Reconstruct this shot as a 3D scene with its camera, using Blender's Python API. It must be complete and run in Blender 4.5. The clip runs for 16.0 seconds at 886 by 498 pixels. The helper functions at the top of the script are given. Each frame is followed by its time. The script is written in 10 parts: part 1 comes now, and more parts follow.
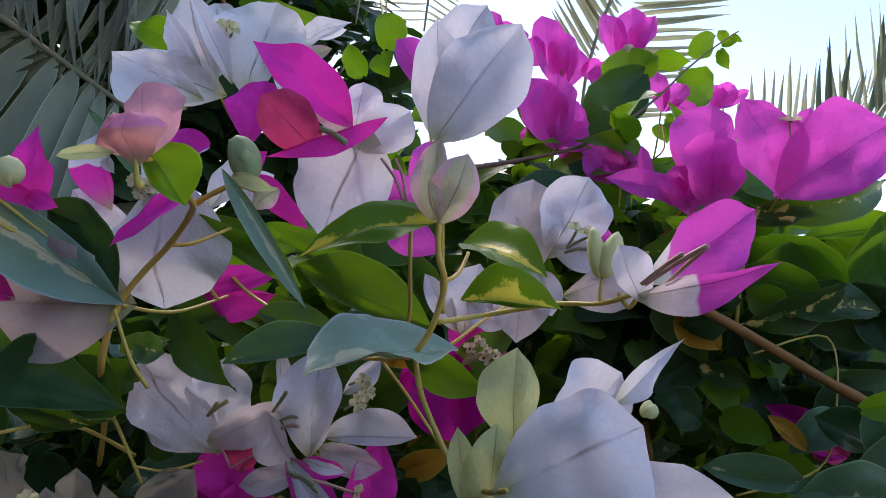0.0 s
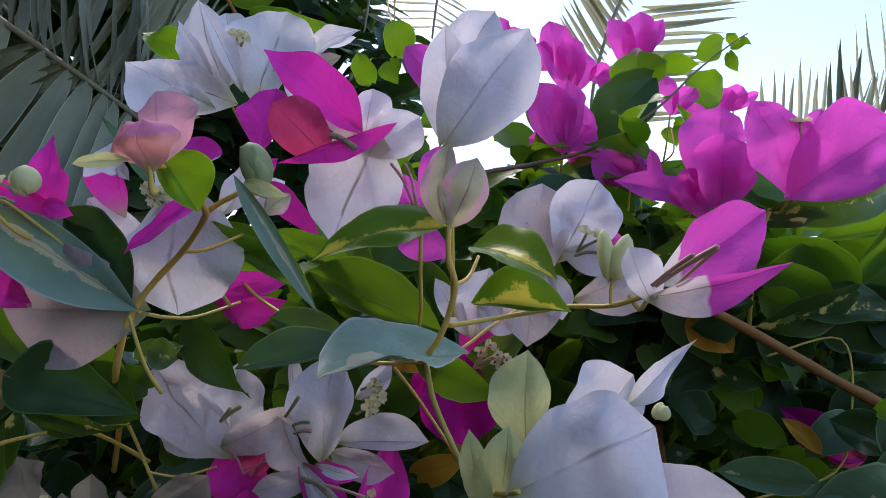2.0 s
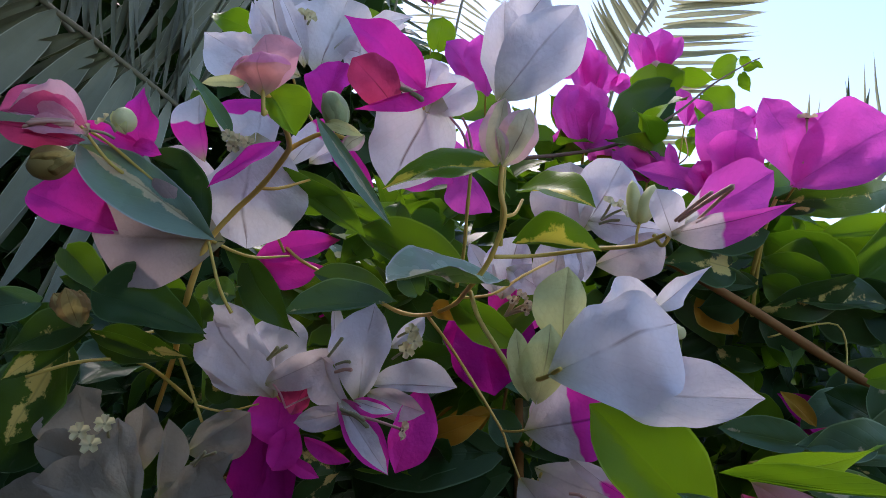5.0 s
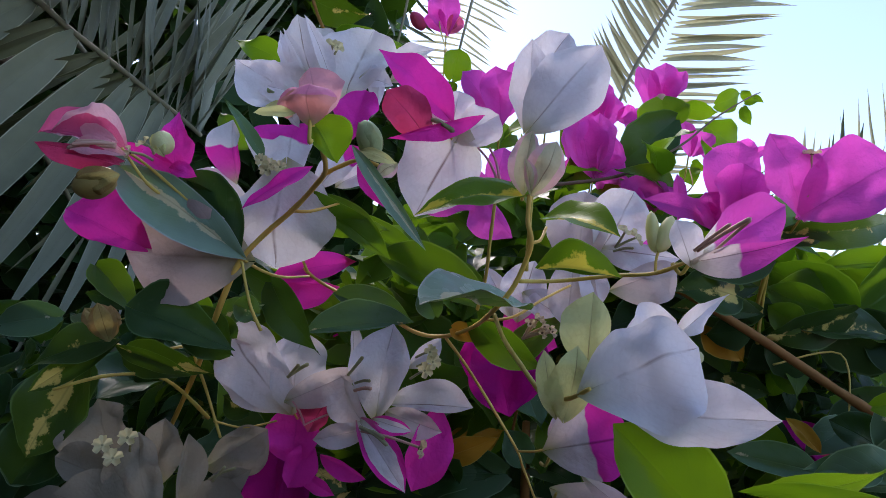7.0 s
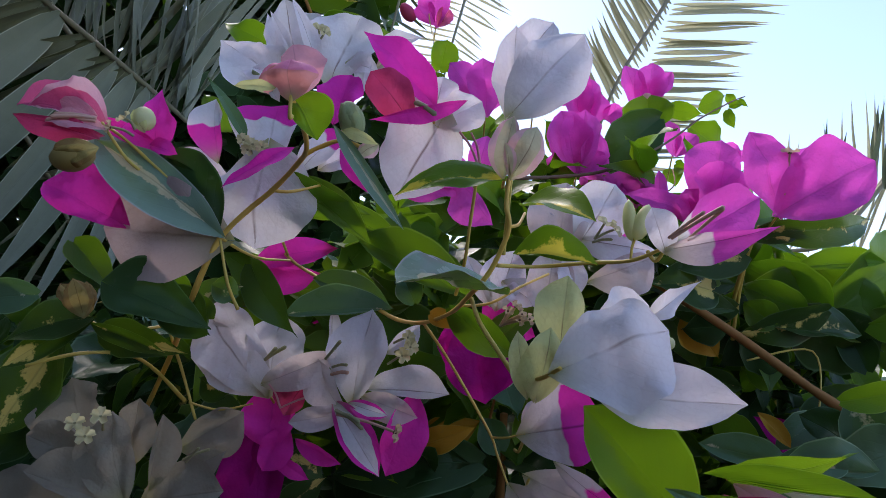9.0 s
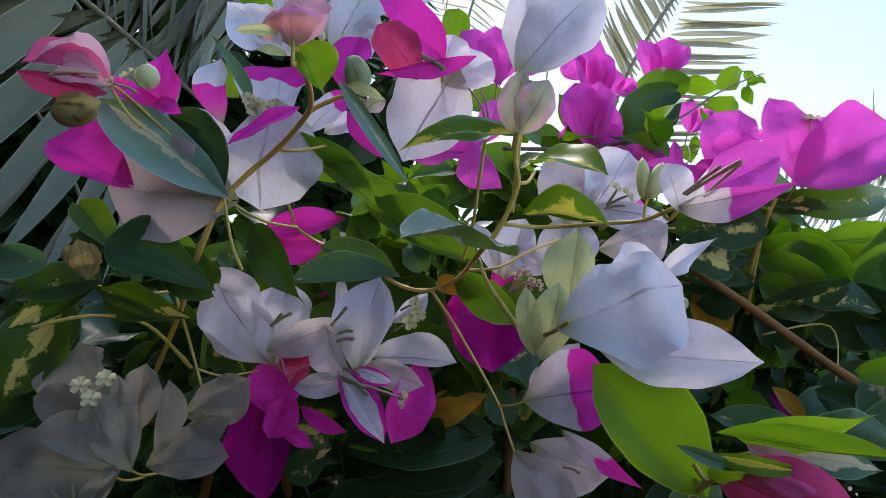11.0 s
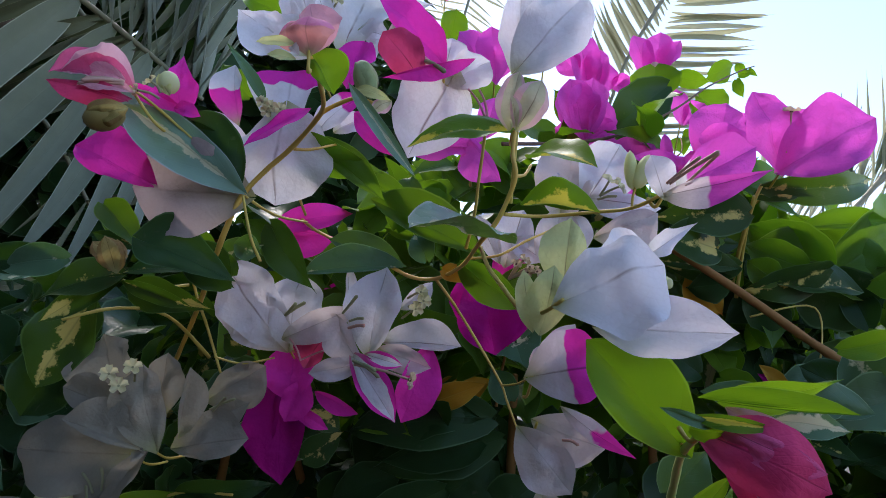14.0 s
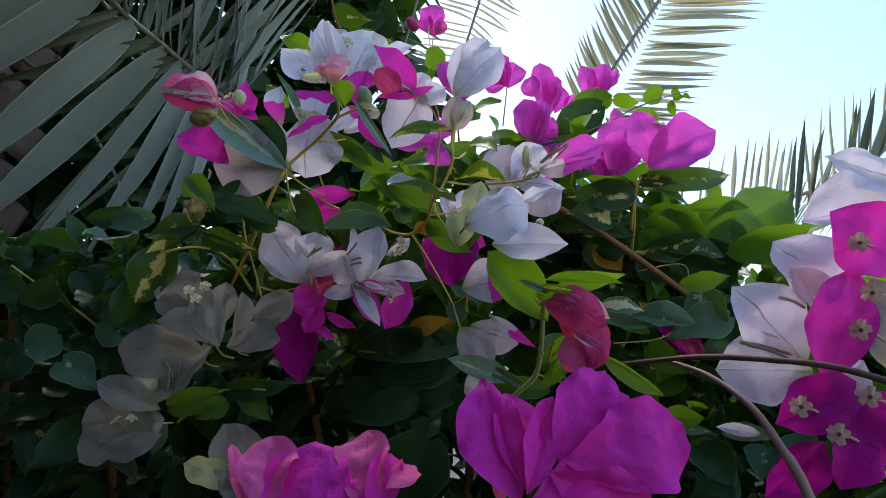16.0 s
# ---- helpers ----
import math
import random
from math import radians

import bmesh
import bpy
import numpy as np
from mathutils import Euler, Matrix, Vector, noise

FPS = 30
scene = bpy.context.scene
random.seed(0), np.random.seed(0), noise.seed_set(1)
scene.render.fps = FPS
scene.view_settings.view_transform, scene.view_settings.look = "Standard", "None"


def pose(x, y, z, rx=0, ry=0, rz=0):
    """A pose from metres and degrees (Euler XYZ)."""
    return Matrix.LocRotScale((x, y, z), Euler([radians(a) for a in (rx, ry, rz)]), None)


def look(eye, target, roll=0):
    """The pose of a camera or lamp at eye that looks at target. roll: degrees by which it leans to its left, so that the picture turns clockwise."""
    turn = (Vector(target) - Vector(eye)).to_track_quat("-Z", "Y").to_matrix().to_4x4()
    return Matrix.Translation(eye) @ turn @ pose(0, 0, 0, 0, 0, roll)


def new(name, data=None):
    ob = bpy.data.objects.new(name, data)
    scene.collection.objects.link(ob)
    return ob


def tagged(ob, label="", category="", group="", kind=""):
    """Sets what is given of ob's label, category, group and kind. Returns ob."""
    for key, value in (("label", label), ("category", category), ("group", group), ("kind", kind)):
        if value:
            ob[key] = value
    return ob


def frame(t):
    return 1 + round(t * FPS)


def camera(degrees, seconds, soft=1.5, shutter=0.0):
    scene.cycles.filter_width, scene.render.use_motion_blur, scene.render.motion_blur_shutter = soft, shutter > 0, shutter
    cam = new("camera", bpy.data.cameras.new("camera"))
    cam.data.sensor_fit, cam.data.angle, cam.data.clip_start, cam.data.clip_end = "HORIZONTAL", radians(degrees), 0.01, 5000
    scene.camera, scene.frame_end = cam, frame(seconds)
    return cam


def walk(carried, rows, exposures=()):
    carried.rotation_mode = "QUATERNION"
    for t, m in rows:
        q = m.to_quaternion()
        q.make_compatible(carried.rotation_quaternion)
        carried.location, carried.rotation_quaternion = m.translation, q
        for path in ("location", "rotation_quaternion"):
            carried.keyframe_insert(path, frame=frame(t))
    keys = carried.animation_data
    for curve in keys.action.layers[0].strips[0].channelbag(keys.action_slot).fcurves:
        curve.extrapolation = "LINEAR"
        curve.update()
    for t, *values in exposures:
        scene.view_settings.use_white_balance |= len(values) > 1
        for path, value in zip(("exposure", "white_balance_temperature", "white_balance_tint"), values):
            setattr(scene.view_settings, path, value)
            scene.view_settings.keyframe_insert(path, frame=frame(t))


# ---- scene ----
cam = camera(71.5, 16.0, soft=0.65)
PATH = [
    (0, (0.029, 0.014, 1.619), (-0.091, 1.996, 1.865), 0.9),
    (0.5, (0.034, 0.01, 1.634), (-0.101, 1.992, 1.866), 0.4),
    (1, (0.032, 0.01, 1.635), (-0.116, 1.99, 1.879), -0.0),
    (1.5, (0.028, 0.015, 1.628), (-0.116, 1.993, 1.883), 0.1),
    (2, (0.029, 0.013, 1.618), (-0.123, 1.989, 1.884), 0.5),
    (2.5, (0.031, 0.006, 1.615), (-0.126, 1.981, 1.888), 0.8),
    (3, (0.031, 0.0, 1.622), (-0.13, 1.978, 1.869), 1.1),
    (3.5, (0.013, -0.01, 1.598), (-0.132, 1.969, 1.849), 2.3),
    (3.7, (0.013, -0.013, 1.578), (-0.128, 1.963, 1.851), 3.1),
    (5.8, (0.015, -0.017, 1.585), (-0.148, 1.944, 1.941), 3.9),
    (6, (0.012, -0.019, 1.586), (-0.142, 1.942, 1.951), 4.0),
    (6.5, (0.006, -0.025, 1.581), (-0.142, 1.929, 1.98), 4.2),
    (7, (0.002, -0.027, 1.578), (-0.149, 1.924, 1.992), 4.9),
    (7.5, (-0.006, -0.032, 1.573), (-0.148, 1.917, 1.998), 5.3),
    (8, (-0.006, -0.034, 1.572), (-0.141, 1.915, 2.0), 5.9),
    (8.5, (0.002, -0.029, 1.569), (-0.126, 1.92, 2.001), 6.1),
    (8.7, (0.004, -0.028, 1.572), (-0.102, 1.924, 1.998), 6.2),
    (10.8, (0.012, -0.017, 1.56), (-0.142, 1.939, 1.95), 6.7),
    (11, (0.009, -0.018, 1.561), (-0.134, 1.941, 1.935), 6.9),
    (11.5, (0.005, -0.017, 1.554), (-0.133, 1.945, 1.917), 6.7),
    (12, (0.002, -0.009, 1.547), (-0.132, 1.954, 1.905), 6.8),
    (12.5, (0.01, -0.011, 1.547), (-0.121, 1.954, 1.898), 6.5),
    (13, (0.008, -0.022, 1.549), (-0.126, 1.941, 1.906), 6.2),
    (13.5, (0.015, -0.033, 1.553), (-0.124, 1.93, 1.913), 5.9),
    (14, (0.009, -0.038, 1.554), (-0.134, 1.924, 1.915), 5.9),
    (14.5, (0.017, -0.059, 1.535), (-0.134, 1.903, 1.894), 6.2),
    (15, (0.049, -0.132, 1.493), (-0.114, 1.828, 1.858), 6.6),
    (15.5, (0.06, -0.182, 1.486), (-0.107, 1.775, 1.865), 6.6),
    (16, (0.054, -0.192, 1.485), (-0.116, 1.759, 1.89), 7.3),
]
walk(cam, [(t, look(eye, target, roll)) for t, eye, target, roll in PATH], [(0.0, 2.06, 6650, 20), (8.7, 2.00, 6660, 21), (11.0, 2.27, 6540, 17), (14.0, 2.25, 6490, 17), (16.0, 2.03, 6450, 18)])

# ---------------------------------------------------------------- light
world = bpy.data.worlds.new("sky")
scene.world = world
world.use_nodes = True
wn = world.node_tree
sky = wn.nodes.new("ShaderNodeTexSky")
sky.sky_type = "NISHITA"
sky.sun_disc = False
SUN_UP, SUN_ROUND = radians(48), radians(-30)
sky.sun_elevation, sky.sun_rotation = SUN_UP, SUN_ROUND
sky.air_density, sky.dust_density, sky.ozone_density = 1.0, 0.3, 1.4
wn.links.new(sky.outputs[0], wn.nodes["Background"].inputs[0])
wn.nodes["Background"].inputs[1].default_value = 0.098
sun_data = bpy.data.lights.new("sun", "SUN")
sun_data.energy, sun_data.angle, sun_data.color = 1.4, radians(28), (1.0, 0.95, 0.88)
sun = new("sun", sun_data)
sun_from = Vector((math.sin(SUN_ROUND) * math.cos(SUN_UP), math.cos(SUN_ROUND) * math.cos(SUN_UP), math.sin(SUN_UP)))
sun.matrix_world = look(sun_from * 20, (0, 0, 0))


# ---------------------------------------------------------------- materials
class Nodes:
    """Short hand for building a node material."""

    def __init__(self, name):
        self.mat = bpy.data.materials.new(name)
        self.mat.use_nodes = True
        self.tree = self.mat.node_tree
        self.tree.nodes.clear()

    def add(self, kind, settings=None, **inputs):
        n = self.tree.nodes.new("ShaderNode" + kind)
        for key, value in (settings or {}).items():
            setattr(n, key, value)
        for key, value in inputs.items():
            self.set(n, key.replace("_", " "), value)
        return n

    def set(self, n, key, value):
        slot = n.inputs[int(key[1:])] if key[0] == "i" and key[1:].isdigit() else n.inputs[key]
        if isinstance(value, bpy.types.NodeSocket):
            self.tree.links.new(value, slot)
        else:
            slot.default_value = value

    def math(self, op, a, b=0.0, clamp=False):
        n = self.add("Math", {"operation": op, "use_clamp": clamp}, i0=a, i1=b)
        return n.outputs[0]

    def mix(self, f, a, b, how="MIX"):
        n = self.add("Mix", {"data_type": "RGBA", "blend_type": how})
        self.set(n, "i0", f), self.set(n, "i6", a), self.set(n, "i7", b)
        return n.outputs[2]

    def ramp(self, f, stops):
        n = self.add("ValToRGB")
        n.color_ramp.elements[0].position, n.color_ramp.elements[1].position = stops[0][0], stops[-1][0]
        n.color_ramp.elements[0].color, n.color_ramp.elements[1].color = stops[0][1], stops[-1][1]
        for p, c in stops[1:-1]:
            n.color_ramp.elements.new(p).color = c
        self.set(n, "Fac", f)
        return n.outputs[0]

    def noise(self, scale, detail=3.0, coord=None, rough=0.55):
        n = self.add("TexNoise", None, Scale=scale, Detail=detail, Roughness=rough)
        self.set(n, "Vector", coord if coord is not None else self.add("TexCoord").outputs["Object"])
        return n.outputs[0]

    def done(self, shader):
        self.tree.links.new(shader, self.add("OutputMaterial").inputs[0])
        return self.mat


def rgba(c):
    return (*c, 1.0)


def veins(n, count, lean):
    """Midrib and side veins of a blade in its own UV: 1 on a vein. Also the distance from the midrib and the way along."""
    uv = n.add("SeparateXYZ")
    n.set(uv, "i0", n.add("UVMap").outputs[0])
    u, v = uv.outputs[0], uv.outputs[1]
    side = n.math("ABSOLUTE", n.math("SUBTRACT", u, 0.5))
    rib = n.math("SUBTRACT", 1.0, n.math("MULTIPLY", side, 42.0), True)
    wob = n.math("MULTIPLY", n.math("SUBTRACT", n.noise(60.0, 2.0), 0.5), 0.09)
    run = n.math("ADD", n.math("SUBTRACT", v, n.math("MULTIPLY", n.math("POWER", side, 0.85), lean)), wob)
    saw = n.math("ABSOLUTE", n.math("SUBTRACT", n.math("FRACT", n.math("MULTIPLY", run, count)), 0.5))
    line = n.math("SUBTRACT", 1.0, n.math("MULTIPLY", saw, 11.0), True)
    return rib, line, side, u, v


def blade_shader(n, col, back, rough, through_share, bump_h, dist, shine=0.13):
    """Thin living tissue: a glossy-to-matt skin that also lets light through."""
    bump = n.add("Bump", None, Strength=0.6, Distance=dist, Height=bump_h)
    skin = n.add("BsdfPrincipled", None, Base_Color=col, Roughness=rough, Normal=bump.outputs[0])
    skin.inputs["Specular IOR Level"].default_value = shine
    thru = n.add("BsdfTranslucent", None, Color=back, Normal=bump.outputs[0])
    both = n.add("MixShader", None, Fac=through_share)
    n.set(both, "i1", skin.outputs[0]), n.set(both, "i2", thru.outputs[0])
    return n.done(both.outputs[0])


def bract_material(name, main, second=None, rule="", tint=(0.75, 0.62, 0.55), share=0.38, vein=0.75, at=0.62, foot=(0.42, 0.42, 0.18)):
    """A papery bract; with a second colour in a sharp-edged sector, as rule says, from the share at onwards."""
    n = Nodes(name)
    rib, line, side, u, v = veins(n, 7.0, 1.1)
    mottle = n.noise(90.0, 4.0)
    col = n.mix(n.math("MULTIPLY", mottle, 0.30), rgba(main), rgba(tint), "MULTIPLY")
    if second:
        edge = n.math("MULTIPLY", n.math("SUBTRACT", n.noise(55.0, 2.0), 0.5), 0.45)
        along = {"tip": v, "side": u, "rim": n.math("MULTIPLY", side, 2.0), "base": n.math("SUBTRACT", 1.0, v),
                 "other": n.math("SUBTRACT", 1.0, u)}[rule]
        cut = n.math("MULTIPLY", n.math("SUBTRACT", n.math("ADD", along, edge), at), 40.0, True)
        col = n.mix(cut, col, rgba(second))
    cells = n.add("TexVoronoi", {"feature": "DISTANCE_TO_EDGE"}, Scale=330.0)
    n.set(cells, "Vector", n.add("TexCoord").outputs["Object"])
    net = n.math("SUBTRACT", 1.0, n.math("MULTIPLY", cells.outputs[0], 6.0), True)
    patchy = n.math("MULTIPLY", n.math("SUBTRACT", n.noise(48.0, 2.0), 0.36), 4.0, True)
    rib_seen = n.math("MULTIPLY", rib, n.math("MULTIPLY", patchy, vein))
    dark = n.math("ADD", rib_seen, n.math("ADD", n.math("MULTIPLY", n.math("MULTIPLY", line, patchy), vein * 0.045), n.math("MULTIPLY", net, 0.035)))
    green = n.mix(n.math("POWER", n.math("SUBTRACT", 1.0, v, True), 9.0), col, rgba(foot))
    shown = n.mix(dark, green, (0.30, 0.22, 0.20, 1), "MULTIPLY")
    folds = n.noise(75.0, 3.0, None, 0.6)
    wrinkle = n.noise(300.0, 3.0)
    height = n.math("ADD", n.math("ADD", n.math("MULTIPLY", wrinkle, 0.45), n.math("MULTIPLY", folds, 1.3)), n.math("MULTIPLY", n.math("ADD", n.math("ADD", n.math("MULTIPLY", rib, 0.5), n.math("MULTIPLY", line, 0.14)), n.math("MULTIPLY", net, 0.12)), -0.35))
    return blade_shader(n, shown, shown, 0.75, share, height, 0.0013, 0.2)


def leaf_material(name, main, pale, patch=0.0, patch_col=(0.62, 0.52, 0.10), rough=0.34, share=0.32, backlit=(0.16, 0.34, 0.01), hug=0.38, shine=0.13):
    """A leaf blade: darker skin, paler veins, and cream patches that spread from the midrib."""
    n = Nodes(name)
    rib, line, side, u, v = veins(n, 6.0, 0.9)
    each = n.add("ObjectInfo").outputs["Random"]
    isle = n.add("NewGeometry").outputs["Random Per Island"]
    pick = n.math("FRACT", n.math("ADD", each, isle))
    place = n.add("VectorMath", {"operation": "ADD"})
    n.set(place, "i0", n.add("TexCoord").outputs["Object"]), n.set(place, "i1", n.math("MULTIPLY", each, 9.0))
    at = place.outputs[0]
    mottle = n.noise(45.0, 4.0, at)
    col = n.mix(mottle, rgba(main), rgba([c * 1.5 for c in main]))
    col = n.mix(n.math("MULTIPLY", pick, 0.5), col, rgba(pale))
    thru = n.mix(n.math("MULTIPLY", mottle, 0.6), rgba(backlit), rgba([c * 0.6 for c in backlit]))
    if patch:
        spread = n.math("SUBTRACT", n.noise(38.0, 6.0, at, 0.62), n.math("MULTIPLY", side, hug))
        cut = n.math("MULTIPLY", n.math("SUBTRACT", spread, 1.0 - patch), 28.0, True)
        col = n.mix(cut, col, rgba(patch_col))
        thru = n.mix(cut, thru, rgba(patch_col))
    spots = n.math("MULTIPLY", n.math("SUBTRACT", n.noise(130.0, 2.0, at), 0.68), 9.0, True)
    col = n.mix(n.math("MULTIPLY", spots, 0.25), col, (0.20, 0.19, 0.12, 1))
    shown = n.mix(n.math("ADD", n.math("MULTIPLY", rib, 0.38), n.math("MULTIPLY", line, 0.05)), col, rgba(pale))
    rim = n.math("MULTIPLY", n.math("SUBTRACT", side, 0.468), 60.0, True)
    shown = n.mix(n.math("MULTIPLY", rim, 0.55), shown, rgba([min(0.6, c * 2.2 + 0.03) for c in pale]))
    height = n.math("ADD", n.math("MULTIPLY", n.noise(160.0, 3.0), 0.35), n.math("MULTIPLY", n.math("ADD", rib, n.math("MULTIPLY", line, 0.16)), -0.6))
    gloss = n.math("ADD", rough, n.math("MULTIPLY", n.math("SUBTRACT", mottle, 0.5), 0.25))
    return blade_shader(n, shown, thru, gloss, share, height, 0.0006, shine)


def solid_material(name, a, b, scale, rough, bump=0.3, dist=0.001, stretch=(1, 1, 1), thin=0.0):
    n = Nodes(name)
    m = n.add("Mapping", None, Scale=stretch)
    n.set(m, "Vector", n.add("TexCoord").outputs["Object"])
    t = n.noise(scale, 5.0, m.outputs[0], 0.6)
    big = n.noise(scale * 0.17, 3.0, m.outputs[0])
    col = n.mix(n.math("ADD", n.math("MULTIPLY", t, 0.7), n.math("MULTIPLY", big, 0.3)), rgba(a), rgba(b))
    if thin:
        return blade_shader(n, col, col, rough, thin, t, dist)
    relief = n.add("Bump", None, Strength=bump, Distance=dist, Height=t)
    s = n.add("BsdfPrincipled", None, Base_Color=col, Roughness=rough, Normal=relief.outputs[0])
    return n.done(s.outputs[0])


WHITE_C, MAG_C = (0.90, 0.88, 0.93), (0.95, 0.047, 0.495)
WHITE = bract_material("white_bract", WHITE_C, vein=0.95)
BLUSH = bract_material("blush_bract", (0.78, 0.68, 0.66), vein=0.35)
# blush turned taupe: the bract's shade is mixed into its colour
BLUSH_SHADE = bract_material("shaded_blush_bract", (0.56, 0.43, 0.40), vein=0.35)
# cream-white bracts, darkened so the low bush's shade sits in their colour
CREAM_SHADE = bract_material("shaded_cream_bract", (0.39, 0.355, 0.275), vein=0.35)
MAGENTA = bract_material("magenta_bract", MAG_C, tint=(0.95, 0.75, 0.95), vein=0.14, foot=(0.78, 0.05, 0.38), share=0.28)
# lighter copy of the magenta bract: skylight from behind painted into it
MAGENTA_BACKLIT = bract_material("backlit_magenta_bract", (0.89, 0.115, 0.635), tint=(0.85, 0.6, 0.85), vein=0.25, foot=(0.8, 0.12, 0.55), share=0.44)
# dark copy of the magenta bract, with shade put into the colour
MAGENTA_SHADE = bract_material("shaded_magenta_bract", (0.58, 0.012, 0.30), tint=(0.7, 0.5, 0.7), vein=0.3, foot=(0.5, 0.02, 0.25), share=0.44)
CRIMSON = bract_material("crimson_bract", (0.75, 0.068, 0.20), tint=(0.8, 0.6, 0.5), foot=(0.6, 0.1, 0.22), share=0.28)
SALMON = bract_material("salmon_bract", (0.80, 0.36, 0.34), (0.84, 0.30, 0.48), "tip", vein=0.4)
ROSE = bract_material("rose_bract", (0.80, 0.14, 0.32), tint=(0.9, 0.75, 0.8), share=0.35, foot=(0.72, 0.24, 0.34))
ROSERIM = bract_material("rose_bract_pale_rim", (0.74, 0.13, 0.28), (0.88, 0.55, 0.62), "rim", (0.9, 0.7, 0.75), share=0.38, vein=0.4, foot=(0.66, 0.16, 0.26))
PALEROSE = bract_material("pale_rose_bract", (0.86, 0.42, 0.50), vein=0.3, foot=(0.78, 0.42, 0.44), share=0.44)
PINK = bract_material("pink_bract", (0.95, 0.15, 0.40), tint=(0.95, 0.7, 0.85), vein=0.3, foot=(0.9, 0.2, 0.42), share=0.28)
LIME = bract_material("lime_bract", (0.74, 0.77, 0.36), tint=(0.8, 0.8, 0.5))
SAGE = bract_material("sage_young_bract", (0.38, 0.48, 0.26), tint=(0.8, 0.8, 0.6), vein=0.3)
OLIVE = bract_material("olive_young_bract", (0.36, 0.29, 0.10), (0.30, 0.20, 0.07), "rim", (0.8, 0.7, 0.5))
BUDPINK = bract_material("bud_bract", (0.66, 0.62, 0.40), (0.80, 0.50, 0.52), "rim")
MIXTIP = bract_material("white_bract_magenta_tip", WHITE_C, MAG_C, "tip")
MIXTIP2 = bract_material("blush_bract_magenta_end", (0.80, 0.70, 0.74), MAG_C, "tip", at=0.5)
MIXFOOT = bract_material("white_bract_magenta_foot", WHITE_C, MAG_C, "base", at=0.5)
MIXRIM = bract_material("white_bract_magenta_rim", WHITE_C, MAG_C, "rim")
MIXBASE = bract_material("magenta_bract_white_base", (0.86, 0.10, 0.64), WHITE_C, "base", at=0.78)
MIXBASE2 = bract_material("magenta_bract_blush_base", (0.86, 0.10, 0.60), (0.84, 0.70, 0.72), "base", at=0.6)
LEAF = leaf_material("green_leaf", (0.045, 0.105, 0.014), (0.12, 0.20, 0.04), backlit=(0.20, 0.40, 0.01), share=0.42)
# dark copy of the green leaf, near black to carry the bush's shade
DEEP_SHADE = leaf_material("deep_shade_leaf", (0.016, 0.042, 0.013), (0.040, 0.085, 0.030), share=0.16, backlit=(0.10, 0.24, 0.01))
# yellow-green, also a brighter copy of the green leaf with backlight put in
FRESH = leaf_material("fresh_leaf", (0.085, 0.20, 0.012), (0.17, 0.30, 0.04), share=0.42, backlit=(0.24, 0.46, 0.01))
VARIEG = leaf_material("variegated_leaf", (0.019, 0.048, 0.012), (0.055, 0.105, 0.03), share=0.16, patch=0.50, patch_col=(0.60, 0.50, 0.14))
FRESHVAR = leaf_material("fresh_variegated_leaf", (0.07, 0.16, 0.012), (0.15, 0.26, 0.04), share=0.42, hug=0.7, patch=0.57, patch_col=(0.78, 0.68, 0.08), backlit=(0.22, 0.42, 0.01))
# glossy leaf; the touch of blue in its green paints some sky sheen
BLUISH = leaf_material("glossy_leaf", (0.060, 0.128, 0.068), (0.14, 0.22, 0.11), patch=0.455, patch_col=(0.60, 0.58, 0.34), rough=0.30, share=0.2)
# pale blue-green puts the sky's reflection into the leaf's base colour
SKY_SHEEN = leaf_material("sky_sheen_leaf", (0.165, 0.28, 0.215), (0.40, 0.44, 0.28), hug=1.6, patch=0.57, patch_col=(0.62, 0.60, 0.36), rough=0.26, share=0.25)
AUTUMN = leaf_material("yellow_dying_leaf", (0.46, 0.23, 0.02), (0.52, 0.34, 0.06), share=0.3, backlit=(0.5, 0.25, 0.02))
# the leaflet's darker copy, for fronds away from the sun
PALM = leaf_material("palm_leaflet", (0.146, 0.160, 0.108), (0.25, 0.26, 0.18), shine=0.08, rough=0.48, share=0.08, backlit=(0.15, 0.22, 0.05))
# the same leaflet's lit copy: sun glare put in as a paler colour
PALMSUN = leaf_material("palm_leaflet_sun_in_colour", (0.26, 0.27, 0.19), (0.42, 0.40, 0.26), rough=0.42, share=0.36, backlit=(0.48, 0.47, 0.28))
TWIG = solid_material("tan_twig", (0.72, 0.43, 0.07), (0.80, 0.55, 0.13), 90, 0.5)
GREENTWIG = solid_material("green_twig", (0.52, 0.41, 0.065), (0.64, 0.48, 0.11), 90, 0.55)
FRESHSTEM = solid_material("fresh_green_stem", (0.46, 0.58, 0.15), (0.56, 0.64, 0.24), 90, 0.5)
BARK = solid_material("brown_bark", (0.19, 0.085, 0.017), (0.36, 0.17, 0.042), 120, 0.8, 0.6)
DARKBARK = solid_material("dark_bark", (0.10, 0.055, 0.035), (0.21, 0.12, 0.075), 120, 0.8, 0.6)
PALEBARK = solid_material("pale_brown_stem", (0.34, 0.21, 0.15), (0.46, 0.30, 0.22), 120, 0.7, 0.5)
STAMEN = solid_material("brown_floret_tube", (0.52, 0.28, 0.21), (0.62, 0.38, 0.28), 150, 0.6)
PALETUBE = solid_material("green_floret_tube", (0.36, 0.40, 0.20), (0.50, 0.46, 0.30), 150, 0.6, thin=0.4)
STAR = solid_material("cream_corolla", (0.70, 0.64, 0.32), (0.78, 0.73, 0.48), 150, 0.6, thin=0.4)
# pale cream corolla, lowered to hold the right cluster's shade in its colour
PINKSTAR = solid_material("pale_corolla", (0.60, 0.46, 0.30), (0.68, 0.57, 0.38), 150, 0.6, thin=0.4)
